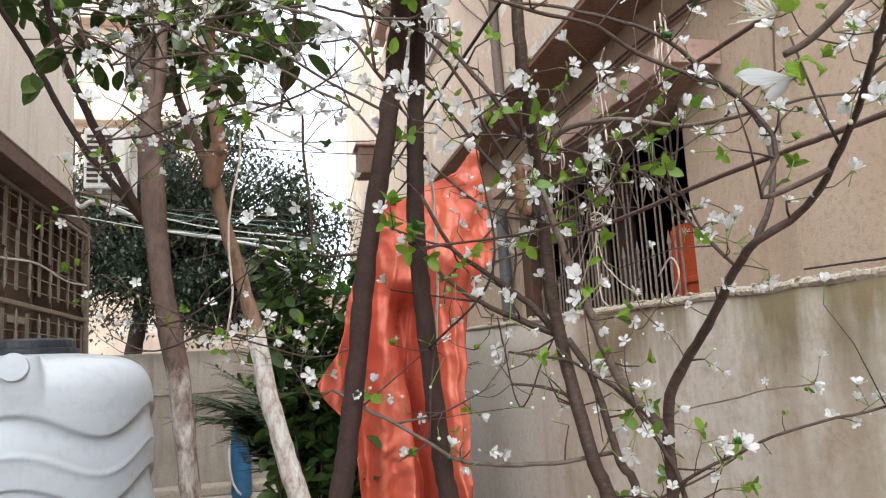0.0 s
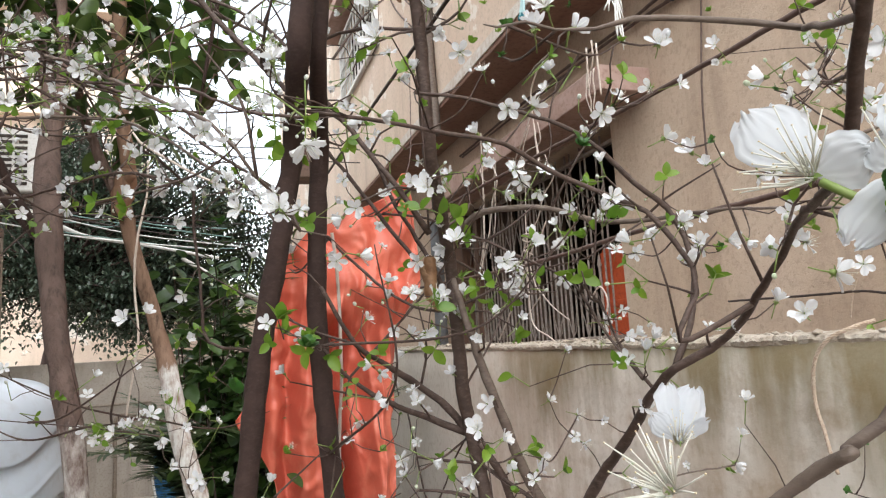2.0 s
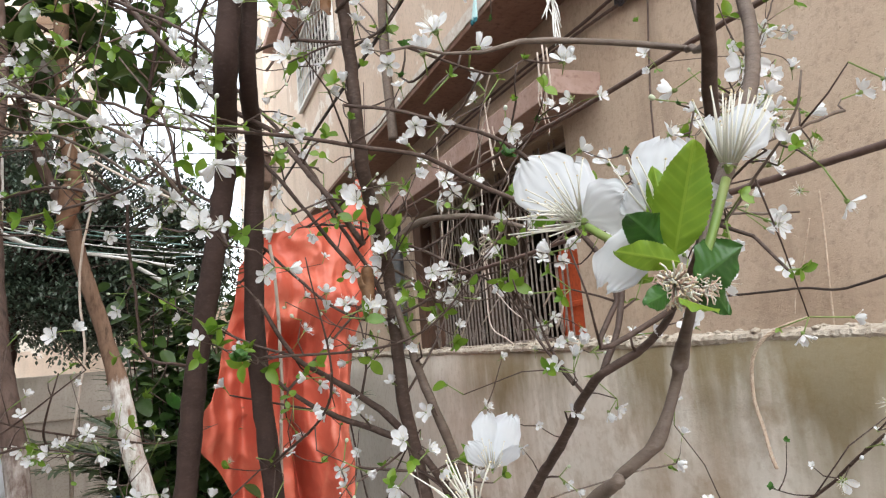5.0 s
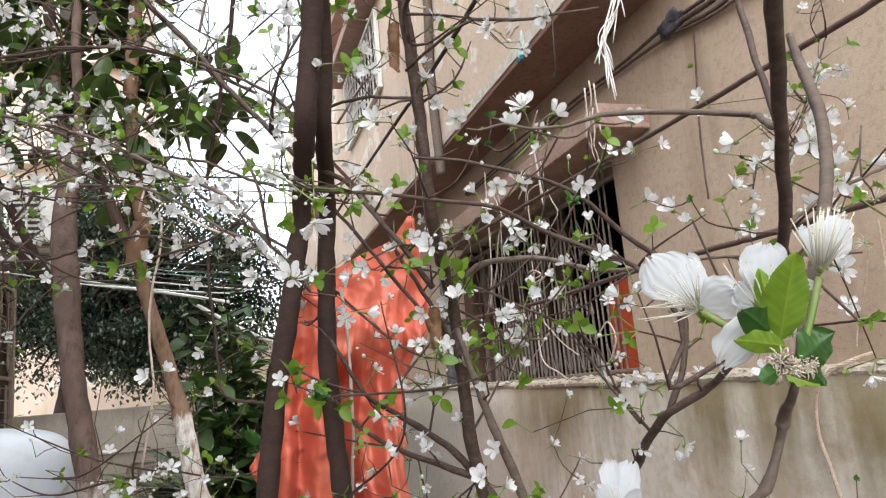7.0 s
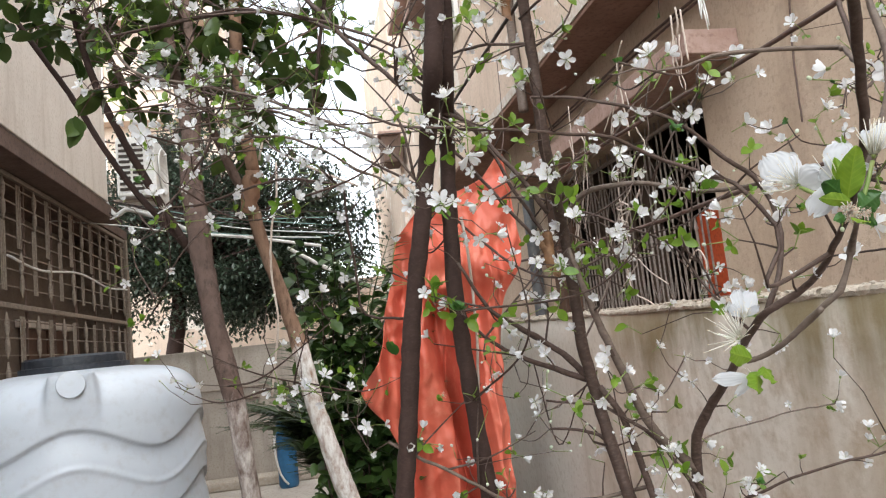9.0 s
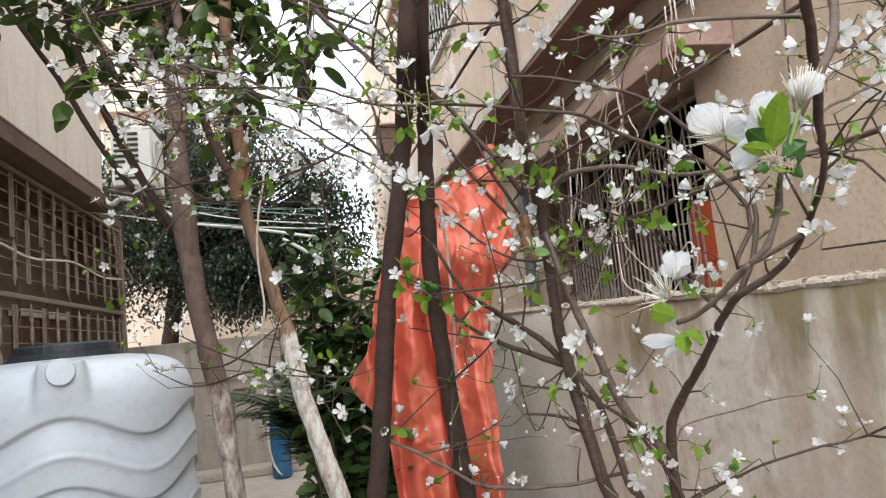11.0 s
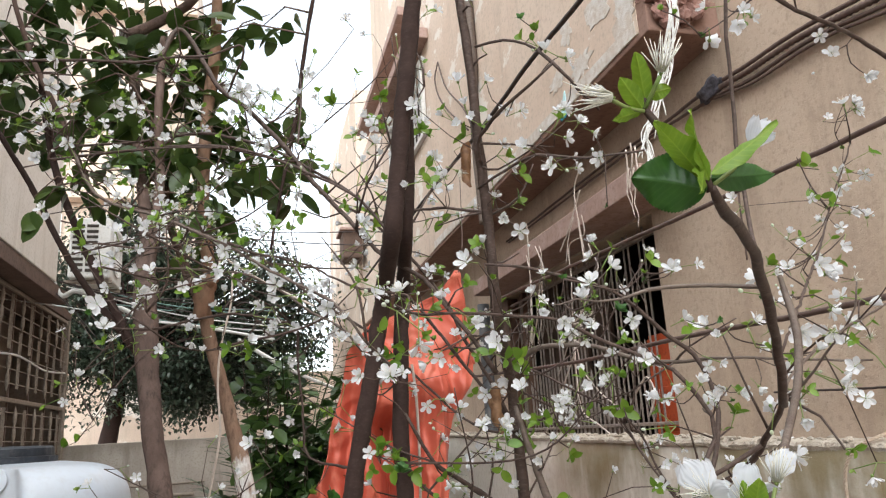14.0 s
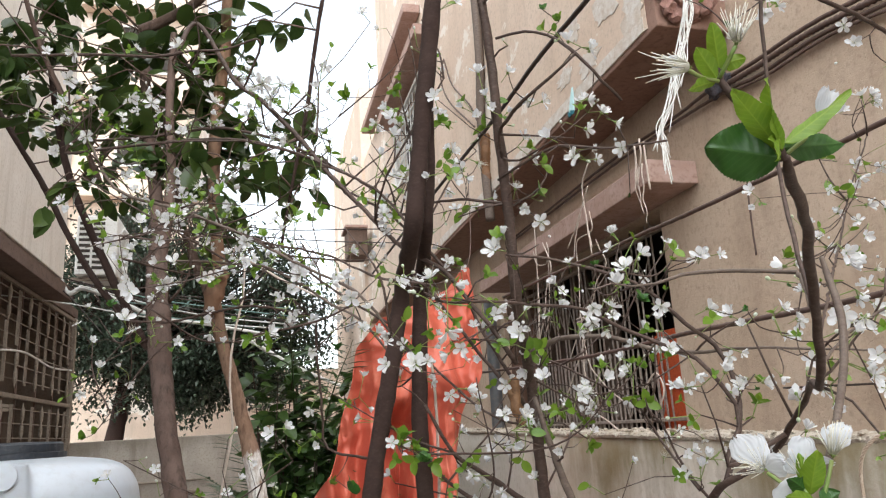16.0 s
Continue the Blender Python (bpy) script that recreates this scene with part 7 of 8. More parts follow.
def spent_flower(base, direction, size, seed):
    """A flower that dropped its petals: an open cup full of short curled stamens."""
    rng = random.Random(seed)
    cup = put_part("spent_blossom", many("cup", [(calyx_data(0.62, 14)[:6], M["calyx"])]), base, direction, 0.4, size, tree)
    pale, dull, tips = [], [], []
    for k in range(96):
        w, r = 2.4 * k, 0.27 * math.sqrt((k + 0.5) / 96)
        o = Vector((math.cos(w), math.sin(w), 0))
        h = rng.uniform(0.10, 0.20) + 0.10 * (1 - r / 0.27)
        b = o * r * 0.55
        m = o * (r * 1.15 + rng.uniform(0.0, 0.08)) + Vector((0, 0, h))
        t = m + o * rng.uniform(-0.13, 0.07) + Vector((rng.uniform(-0.07, 0.07), rng.uniform(-0.07, 0.07), rng.uniform(-0.05, 0.04)))
        path = spline([(*b, 0.018), (*m, 0.015), (*t, 0.011)], 0.07)
        (pale if k % 2 else dull).append(tube_data(path, 5))
        if k % 2:
            q = 0.022
            tips.append(([tuple(t + Vector(e) * q) for e in ((1, 0, 0), (0, 1, 0), (-1, 0, 0), (0, -1, 0), (0, 0, 1), (0, 0, -1))],
                         [(0, 1, 4), (1, 2, 4), (2, 3, 4), (3, 0, 4), (1, 0, 5), (2, 1, 5), (3, 2, 5), (0, 3, 5)]))
    ob = new("stamen_tuft", many("stamen_tuft", [(pale, M["stamen"]), (dull, M["stamen_old"]), (tips, M["anther"])]))
    ob.parent = cup
    ob["kind"] = "stuff"
    ob["label"] = "withered pinkish stamens"
    return cup


def fine_leaf(base, tip, width, roll, material):
    m, ln = lay(base, tip, roll)
    ob = new("leaf", mesh_of("leaf", *fine_leaf_data(ln, width, 0.14, int(ln * 1e5)), material))
    ob.matrix_basis = m
    return keep(ob, tree)


def spray_flower(base, direction, size, petals, stamens):
    """One flower: cup, petals (tip, width, roll) and stamens (direction, length, spread, count)."""
    cup = put_part("blossom", many("cup", [(calyx_data(0.5, 12)[:6], M["calyx"])]), base, direction, 0.4, size, tree)
    bpy.context.view_layer.update()
    back = cup.matrix_world.inverted()
    for k, (tip, width, roll) in enumerate(petals):
        m, ln = lay(base, tip, roll)
        v, f = fine_petal_data(ln * 0.97, width * 0.96, int(1e5 * ln) + k)
        ob = new("petal", mesh_of("petal", v, f, M["petal_fine"]))
        ob.parent = cup
        ob.matrix_parent_inverse = back
        ob.matrix_basis = m
    d, ln, spread, count = stamens
    if count:
        fil, ant = stamen_set(ln / 0.7, count, spread, 7 + count, 6, 0.72)
        ob = new("stamen_tuft", many("stamen_tuft", [(fil, M["stamen"]), (ant, M["anther"])]))
        ob.parent = cup
        ob.matrix_parent_inverse = back
        ob.matrix_basis = Matrix.Translation(base) @ facing(d, 0.3)
        ob["kind"] = "stuff"
    return cup


def withered_leaf(base, tip, width, seed):
    """A dead leaf, rolled lengthwise and crumpled."""
    rng = random.Random(seed)
    m, ln = lay(base, tip, rng.uniform(-0.4, 0.4))
    v, f = fine_leaf_data(ln, width, 0.1, seed, 12, 24)
    out = []
    for x, y, z in v:
        w = 5.2 * y / width
        k = 0.006 * math.sin(9 * x / ln + seed) * (x / ln)
        out.append((x, 0.15 * width * math.sin(w) + 0.4 * k, 0.15 * width * (1 - math.cos(w)) + z * 0.4 + k + 0.004 * noise.noise(Vector((x * 300, y * 300, seed)))))
    ob = new("withered_leaf", mesh_of("withered_leaf", out, f, M["leaf_dry"]))
    ob.matrix_basis = m
    ob["label"] = "curled brown dead leaf"
    return keep(ob, tree)


withered_leaf((0.257, 0.742, 2.055), (0.252, 0.738, 1.985), 0.045, 2)
withered_leaf((0.304, 0.842, 1.735), (0.303, 0.838, 1.675), 0.05, 5)
withered_leaf((0.296, 0.85, 1.725), (0.312, 0.835, 1.668), 0.04, 9)

# ---- blossom sprays next to the eye ----
spray_flower((0.1559, 0.1396, 1.6477), (-0.934, -0.053, 0.354), 0.0117, [((0.1494, 0.1454, 1.6611), 0.0132, 0.15), ((0.1608, 0.1309, 1.6495), 0.0108, -0.3), ((0.1586, 0.1472, 1.6614), 0.0108, 0.2)], ((-0.998, 0.061, -0.012), 0.0096, 0.45, 14))
spray_flower((0.1543, 0.138, 1.6478), (-0.771, -0.434, 0.465), 0.0027, [], ((-0.691, -0.523, 0.498), 0.009, 0.6, 15))
spray_flower((0.1627, 0.1265, 1.6456), (-0.615, -0.755, 0.229), 0.0097, [((0.1678, 0.1266, 1.6597), 0.0118, 0.2), ((0.18, 0.1269, 1.6486), 0.0082, -0.5), ((0.1542, 0.1316, 1.6336), 0.0097, 0.1), ((0.1603, 0.1308, 1.6513), 0.008, 0.3)], ((-0.531, -0.303, 0.791), 0.0097, 0.35, 6))
spray_flower((0.1729, 0.1193, 1.6526), (0.104, -0.243, 0.965), 0.0106, [((0.183, 0.1212, 1.6638), 0.0084, 0.3), ((0.176, 0.1241, 1.6624), 0.0066, -0.4), ((0.1828, 0.1256, 1.6637), 0.0072, 0.1)], ((-0.025, -0.298, 0.954), 0.0103, 0.55, 26))
spent_flower((0.1608, 0.1215, 1.6333), (-0.624, -0.694, -0.36), 0.0107, 3)
spent_flower((0.167, 0.1223, 1.6334), (0.15, -0.987, -0.058), 0.0084, 5)
tube('stalk', [(0.1561, 0.1376, 1.646, 0.0008), (0.1598, 0.1305, 1.6402, 0.0008), (0.1625, 0.1237, 1.6359, 0.00075), (0.1637, 0.1229, 1.6311, 0.00075)], M['calyx'], tree, step=0.002, sides=7)
tube('stalk', [(0.1723, 0.1198, 1.6503, 0.0008), (0.1691, 0.12, 1.6432, 0.0008), (0.1662, 0.1212, 1.6359, 0.0008), (0.1644, 0.1226, 1.6311, 0.0008)], M['calyx'], tree, step=0.002, sides=7)
tube('stalk', [(0.1617, 0.1261, 1.6434, 0.00065), (0.1617, 0.1236, 1.6383, 0.00065), (0.1635, 0.1228, 1.6321, 0.00065)], M['calyx'], tree, step=0.002, sides=7)
fine_leaf((0.1627, 0.1232, 1.6382), (0.1621, 0.1144, 1.6552), 0.0089, 0.35, M['blade_young'])
fine_leaf((0.163, 0.124, 1.6392), (0.1624, 0.1253, 1.6536), 0.0053, 0.5, M['blade_young'])
fine_leaf((0.1642, 0.1248, 1.6383), (0.1537, 0.1224, 1.6454), 0.0073, 0.2, M['blade_full'])
fine_leaf((0.1616, 0.1206, 1.6368), (0.1493, 0.1207, 1.6392), 0.0047, 0.3, M['blade_young'])
fine_leaf((0.164, 0.1202, 1.6337), (0.1726, 0.1193, 1.6387), 0.0089, -0.5, M['blade_full'])
fine_leaf((0.1596, 0.121, 1.6326), (0.1536, 0.1204, 1.6303), 0.0039, 0.2, M['blade_full'])
fine_leaf((0.1681, 0.1238, 1.6352), (0.1733, 0.125, 1.6282), 0.0052, 0.3, M['blade_full'])
fine_leaf((0.1592, 0.1192, 1.6312), (0.1642, 0.1166, 1.6283), 0.0039, 0.9, M['blade_young'])
fine_leaf((0.1067, 0.043, 1.7427), (0.0884, 0.0525, 1.7492), 0.0176, 0.12, M['blade_full'])
fine_leaf((0.1067, 0.0426, 1.7444), (0.087, 0.034, 1.7601), 0.0091, 1, M['blade_young'])
fine_leaf((0.1059, 0.0409, 1.7446), (0.096, 0.0328, 1.7618), 0.0082, -0.9, M['blade_young'])
fine_leaf((0.1067, 0.0403, 1.7462), (0.1252, 0.0314, 1.7585), 0.0063, 0.9, M['blade_young'])
fine_leaf((0.1089, 0.0434, 1.746), (0.1309, 0.0449, 1.7487), 0.0086, 0.1, M['blade_full'])
fine_leaf((0.1046, 0.0396, 1.7476), (0.0984, 0.0354, 1.739), 0.0071, 0.3, M['blade_young'])
fine_leaf((0.0883, 0.0418, 1.7665), (0.0797, 0.0377, 1.7738), 0.0056, 0.3, M['blade_young'])
fine_leaf((0.0891, 0.041, 1.7688), (0.0844, 0.0347, 1.7806), 0.0056, 0.6, M['blade_young'])
fine_leaf((0.0883, 0.042, 1.7656), (0.0774, 0.0413, 1.7621), 0.0043, 0.4, M['blade_young'])
fine_leaf((0.0894, 0.0405, 1.7704), (0.095, 0.0363, 1.7705), 0.005, 0.4, M['blade_young'])
tube('twig', [(0.1083, 0.0436, 1.7421, 0.00135), (0.1046, 0.0426, 1.7496, 0.0015), (0.0993, 0.0423, 1.7564, 0.0014), (0.0936, 0.0426, 1.7611, 0.00135), (0.0899, 0.0424, 1.7659, 0.00115), (0.0889, 0.0409, 1.7725, 0.001)], M['bark_brown'], tree, step=0.004, sides=9, lump=0.05)
spray_flower((0.0777, 0.0397, 1.7682), (-0.994, 0.029, 0.104), 0.0072, [((0.0726, 0.0419, 1.7719), 0.0036, 0.4)], ((-0.999, 0.053, 0.009), 0.0101, 0.42, 24))
spray_flower((0.0913, 0.0345, 1.7744), (0.042, -0.448, 0.893), 0.0075, [], ((0.055, -0.405, 0.913), 0.0085, 0.7, 28))
spray_flower((0.1268, 0.0473, 1.7577), (0.363, -0.417, 0.833), 0.0071, [((0.1264, 0.0415, 1.7665), 0.0045, 0.4), ((0.1337, 0.0427, 1.7613), 0.0042, -0.5), ((0.136, 0.0475, 1.7682), 0.0054, 0.1)], ((0.56, -0.536, 0.631), 0.0053, 0.4, 10))
tube('stalk', [(0.0774, 0.0399, 1.7676, 0.00065), (0.0834, 0.0414, 1.766, 0.00065), (0.0888, 0.0419, 1.7656, 0.00065)], M['calyx'], tree, step=0.002, sides=7)
tube('stalk', [(0.091, 0.0348, 1.7734, 0.00065), (0.0901, 0.0387, 1.7696, 0.00065), (0.0891, 0.0416, 1.7664, 0.00065)], M['calyx'], tree, step=0.002, sides=7)
tube('stalk', [(0.1268, 0.0477, 1.7561, 0.0007), (0.1181, 0.0444, 1.7499, 0.0007), (0.1091, 0.0429, 1.744, 0.00065)], M['calyx'], tree, step=0.002, sides=7)
spray_flower((0.1499, 0.1761, 1.6003), (-0.14, -0.743, 0.654), 0.0058, [((0.1518, 0.1811, 1.6122), 0.0076, -0.2), ((0.1579, 0.1793, 1.6109), 0.0078, 0.25), ((0.1454, 0.1788, 1.6058), 0.0052, 0.5), ((0.156, 0.1734, 1.6045), 0.0047, -0.5)], ((-0.328, -0.652, 0.684), 0.0065, 0.5, 16))
spray_flower((0.1419, 0.1692, 1.5925), (-0.732, -0.305, 0.61), 0.0072, [], ((-0.732, -0.305, 0.61), 0.0109, 0.95, 34))
spray_flower((0.15, 0.175, 1.5761), (-0.99, -0.009, -0.139), 0.0111, [((0.1325, 0.1774, 1.5766), 0.0062, -0.1), ((0.1416, 0.1774, 1.5695), 0.004, 0.5)], ((-0.864, -0.386, 0.323), 0.0053, 0.5, 10))
fine_leaf((0.1345, 0.1514, 1.5856), (0.1235, 0.148, 1.5889), 0.008, 0.2, M['blade_young'])
fine_leaf((0.1505, 0.1693, 1.5804), (0.1516, 0.1647, 1.5738), 0.0095, 0.5, M['blade_young'])
fine_leaf((0.1482, 0.17, 1.5785), (0.144, 0.1666, 1.5703), 0.0086, 0.3, M['blade_young'])


# ---- cables, ropes and cords ----
def rope_line(name, rows, material, label, category, group=""):
    """A rope of three strands laid round each other."""
    path = spline(rows, 0.0035)
    strands = []
    for k in range(3):
        pts = []
        for i, p in enumerate(path):
            a, b = path[max(i - 1, 0)], path[min(i + 1, len(path) - 1)]
            d = Vector(b[:3]) - Vector(a[:3])
            s = d.cross(Vector((0.6, 0.8, 0.05))).normalized()
            n = d.cross(s).normalized()
            w = 2 * math.pi * (k / 3 + i * 0.0035 / 0.024)
            o = (s * math.cos(w) + n * math.sin(w)) * p[3] * 0.55
            pts.append((p[0] + o.x, p[1] + o.y, p[2] + o.z, p[3] * 0.55))
        strands.append(tube_data(pts, 6))
    return tagged(new(name, joined(name, strands, M[material])), label, category, group)


def line(name, rows, material, label, category, group=""):
    ob = tube(name, rows, M[material], step=0.02, sides=7, wander=0.0008, seed=len(rows))
    return tagged(ob, label, category, group)


line('rod', [(0.9500, 4.4587, 1.9772, 0.0058), (0.9500, 2.1969, 1.8694, 0.0058), (0.9500, 1.3780, 1.8579, 0.0058), (0.9500, 0.9194, 1.8452, 0.0058), (0.95, 0.2, 1.84, 0.0058)], 'cable_brown', 'rusty iron rod stretched above the garden wall', 'rod', group='rods above the wall')
line('rod', [(0.9500, 2.7148, 2.1899, 0.0055), (0.9500, 1.6246, 2.1471, 0.0055), (0.9500, 1.3249, 2.1331, 0.0055), (0.9500, 0.9695, 2.1226, 0.0055), (0.9500, 0.7354, 2.1168, 0.0055), (0.95, 0.2, 2.12, 0.0055)], 'cable_brown', 'rusty iron rod stretched above the garden wall', 'rod', group='rods above the wall')
line('cable', [(1.905, 1.5, 3.75, 0.009), (0.9500, 1.4257, 2.9532, 0.009), (0.9500, 1.6878, 2.9448, 0.009), (0.9500, 2.1263, 2.9681, 0.009), (0.9500, 2.6862, 2.9677, 0.009), (0.9500, 4.0986, 3.0185, 0.009), (0.9500, 6.2962, 3.0595, 0.009)], 'cable_black', 'black cable sagging across to the house', 'cable')
line('wall_cable', [(1.8750, 1.40, 2.935, 0.009), (1.8750, 1.804, 3.002, 0.009), (1.8750, 2.121, 3.022, 0.009), (1.8750, 2.379, 3.045, 0.009), (1.8750, 2.742, 3.045, 0.008), (1.8750, 3.466, 3.075, 0.008), (1.8750, 5.034, 3.075, 0.008)], 'cable_brown', 'dark cable running along the house under the overhang', 'cable', group='cables on the house')
line('wall_cable', [(1.8750, 1.40, 2.870, 0.008), (1.8750, 1.768, 2.940, 0.008), (1.8750, 2.105, 2.956, 0.008), (1.8750, 2.34, 2.992, 0.008), (1.8750, 3.111, 3.035, 0.007), (1.8750, 4.989, 3.055, 0.007)], 'cable_brown', 'dark cable running along the house under the overhang', 'cable', group='cables on the house')
line('wall_cable', [(1.8750, 1.38, 2.840, 0.006), (1.8750, 1.72, 2.915, 0.006), (1.8750, 2.08, 2.936, 0.006), (1.8750, 2.33, 2.985, 0.006)], 'cable_brown', 'dark cable running along the house under the overhang', 'cable', group='cables on the house')
# ribbed conduit between the cables, up to the rag that is knotted round them
ribbed = [(x, y, z, 0.0135 if k % 2 else 0.0095) for k, (x, y, z, r) in enumerate(spline([(1.870, 1.40, 2.902, 0.01), (1.870, 1.81, 2.972, 0.01), (1.870, 2.12, 2.992, 0.01), (1.870, 2.34, 3.02, 0.01)], 0.012))]
tagged(new("conduit", joined("conduit", [tube_data(ribbed, 9)], M["cable_brown"])), "brown ribbed conduit running with the wall cables", "conduit")
bm = bmesh.new()
bmesh.ops.create_icosphere(bm, subdivisions=4, radius=0.05)
for v in bm.verts:
    v.co *= 1 + 0.55 * noise.noise(v.co * 22) + 0.25 * noise.noise(v.co * 60)
    v.co = Vector((v.co.x * 0.55, v.co.y * 1.5, v.co.z * 0.75 - 0.25 * v.co.y))
bmesh.ops.translate(bm, vec=(1.865, 2.33, 3.03), verts=bm.verts)
tagged(part("rag", bm, M["rag_dark"], smooth=True), "dark grey-blue rag knotted round the wall cables", "rag")
line('wall_cable', [(1.8700, 2.2543, 1.7456, 0.004), (1.8700, 1.7231, 1.7293, 0.004), (1.8700, 1.4041, 1.7317, 0.004), (1.87, 0.4, 2.0, 0.004)], 'cable_black', 'thin dark wire looped along the house wall', 'cable', group='cables on the house')
line('wall_cable', [(1.8800, 2.2225, 2.9353, 0.004), (1.8800, 2.2655, 2.6725, 0.004), (1.8800, 2.2873, 2.4947, 0.004), (1.8800, 2.2976, 2.2687, 0.004)], 'cable_brown', 'thin brown wire hanging down the house wall', 'cable', group='cables on the house')
rope_line('rope', [(1.1000, 0.9688, 1.6328, 0.003), (1.0500, 0.9696, 1.6228, 0.0033), (1.0250, 0.9977, 1.6042, 0.0033), (1.0200, 1.0257, 1.5671, 0.0033), (1.0200, 1.0340, 1.5047, 0.0033), (1.0200, 1.0220, 1.4533, 0.0033), (1.0200, 1.0137, 1.4122, 0.0033), (1.0200, 1.0056, 1.3901, 0.003)], 'rope', 'pale twisted rope hanging over the garden wall', 'rope')
rope_line('rope', [(1.8700, 1.6249, 1.9295, 0.003), (1.8700, 1.6675, 1.8170, 0.003), (1.8700, 1.7141, 1.7197, 0.003), (1.8700, 1.7336, 1.6524, 0.003)], 'rope', 'faded rope hanging on the house wall', 'rope')
rope_line('rope', [(1.8700, 1.5759, 2.0038, 0.0032), (1.8700, 1.5815, 1.8705, 0.0032), (1.8700, 1.5932, 1.7068, 0.0032), (1.8700, 1.5987, 1.5770, 0.0032)], 'rope', 'faded rope hanging on the house wall', 'rope')
line('twine', [(1.5200, 2.9445, 2.8901, 0.0035), (1.5200, 3.0321, 2.8034, 0.0035), (1.5200, 3.0232, 2.6244, 0.0035), (1.5200, 3.0038, 2.4420, 0.0035)], 'twine', 'pale twine knotted below the hood', 'twine', group='twine on the hood')
line('twine', [(1.5200, 3.6990, 2.8243, 0.0035), (1.5200, 3.7124, 2.6567, 0.0035), (1.5200, 3.7248, 2.4578, 0.0035), (1.5200, 3.7456, 2.2637, 0.0035), (1.5200, 3.8131, 2.0612, 0.0035)], 'twine', 'pale twine knotted below the hood', 'twine', group='twine on the hood')
line('twine', [(1.5200, 3.6037, 2.6622, 0.0035), (1.5200, 3.5140, 2.5095, 0.0035), (1.5200, 3.5956, 2.4149, 0.0035), (1.5200, 3.6941, 2.2231, 0.0035), (1.5200, 3.8959, 2.0210, 0.0035)], 'twine', 'pale twine knotted below the hood', 'twine', group='twine on the hood')
line('twine', [(1.5200, 3.1027, 2.1187, 0.0035), (1.5200, 3.3149, 1.9342, 0.0035), (1.5200, 3.4985, 1.7745, 0.0035), (1.5200, 3.7367, 1.6030, 0.0035)], 'twine', 'pale twine knotted below the hood', 'twine', group='twine on the hood')
line('twine', [(1.5200, 3.2076, 2.0919, 0.0035), (1.5200, 3.2221, 1.8979, 0.0035), (1.5200, 3.1979, 1.7329, 0.0035), (1.5200, 3.0334, 1.6622, 0.0035), (1.5200, 2.8841, 1.5980, 0.0035)], 'twine', 'pale twine knotted below the hood', 'twine', group='twine on the hood')
line('twine', [(1.5200, 2.9818, 2.1811, 0.0035), (1.5200, 3.0722, 2.1141, 0.0035), (1.5200, 3.2404, 2.0964, 0.0035), (1.5200, 3.1503, 2.0562, 0.0035)], 'twine', 'pale twine knotted below the hood', 'twine', group='twine on the hood')
line('twine', [(1.5200, 2.6646, 1.7800, 0.0035), (1.5200, 2.5576, 1.8410, 0.0035), (1.5200, 2.5096, 1.7702, 0.0035), (1.5200, 2.5742, 1.6846, 0.0035)], 'twine', 'pale twine knotted below the hood', 'twine', group='twine on the hood')
line('twine', [(1.5200, 2.9711, 2.7823, 0.0035), (1.5200, 3.1434, 2.6300, 0.0035), (1.5200, 3.2719, 2.5443, 0.0035)], 'twine', 'pale twine knotted below the hood', 'twine', group='twine on the hood')
line('twine', [(1.5400, 2.4526, 2.8040, 0.004), (1.5400, 2.4520, 2.6891, 0.004), (1.5400, 2.4486, 2.5877, 0.004)], 'twine', 'pale twine knotted below the hood', 'twine', group='twine on the hood')
line('twine', [(1.5400, 2.5292, 2.8170, 0.004), (1.5400, 2.5330, 2.7192, 0.004), (1.5400, 2.5414, 2.6447, 0.004)], 'twine', 'pale twine knotted below the hood', 'twine', group='twine on the hood')
line('twine', [(1.5400, 2.4855, 2.8305, 0.004), (1.5400, 2.4849, 2.7526, 0.004), (1.5400, 2.5101, 2.7107, 0.004)], 'twine', 'pale twine knotted below the hood', 'twine', group='twine on the hood')
line('twine', [(1.630, 3.204, 2.727, 0.0032), (1.630, 3.200, 2.622, 0.0032), (1.630, 3.390, 2.607, 0.0032), (1.630, 3.406, 2.416, 0.0032), (1.630, 3.439, 2.250, 0.0032), (1.630, 3.427, 2.180, 0.0032)], 'twine', 'pale twine looped from the hood down to the window', 'twine', group='twine on the hood')
line('twine', [(1.630, 3.163, 2.563, 0.0030), (1.630, 3.129, 2.497, 0.0030), (1.630, 3.083, 2.420, 0.0030), (1.630, 3.205, 2.354, 0.0030), (1.630, 3.287, 2.254, 0.0030), (1.630, 3.414, 2.196, 0.0030)], 'twine', 'pale twine looped from the hood down to the window', 'twine', group='twine on the hood')
line('twine', [(1.660, 3.490, 2.192, 0.0030), (1.660, 3.609, 2.086, 0.0030), (1.660, 3.770, 1.949, 0.0030)], 'twine', 'pale twine looped from the hood down to the window', 'twine', group='twine on the hood')
line('twine', [(1.660, 3.499, 2.194, 0.0032), (1.660, 3.489, 2.066, 0.0032), (1.660, 3.443, 1.944, 0.0032), (1.660, 3.362, 1.881, 0.0032), (1.660, 3.256, 1.810, 0.0032), (1.660, 3.104, 1.739, 0.0032)], 'twine', 'pale twine looped from the hood down to the window', 'twine', group='twine on the hood')
line('twine', [(1.660, 3.397, 1.872, 0.0030), (1.660, 3.503, 1.818, 0.0030), (1.660, 3.628, 1.761, 0.0030)], 'twine', 'pale twine looped from the hood down to the window', 'twine', group='twine on the hood')
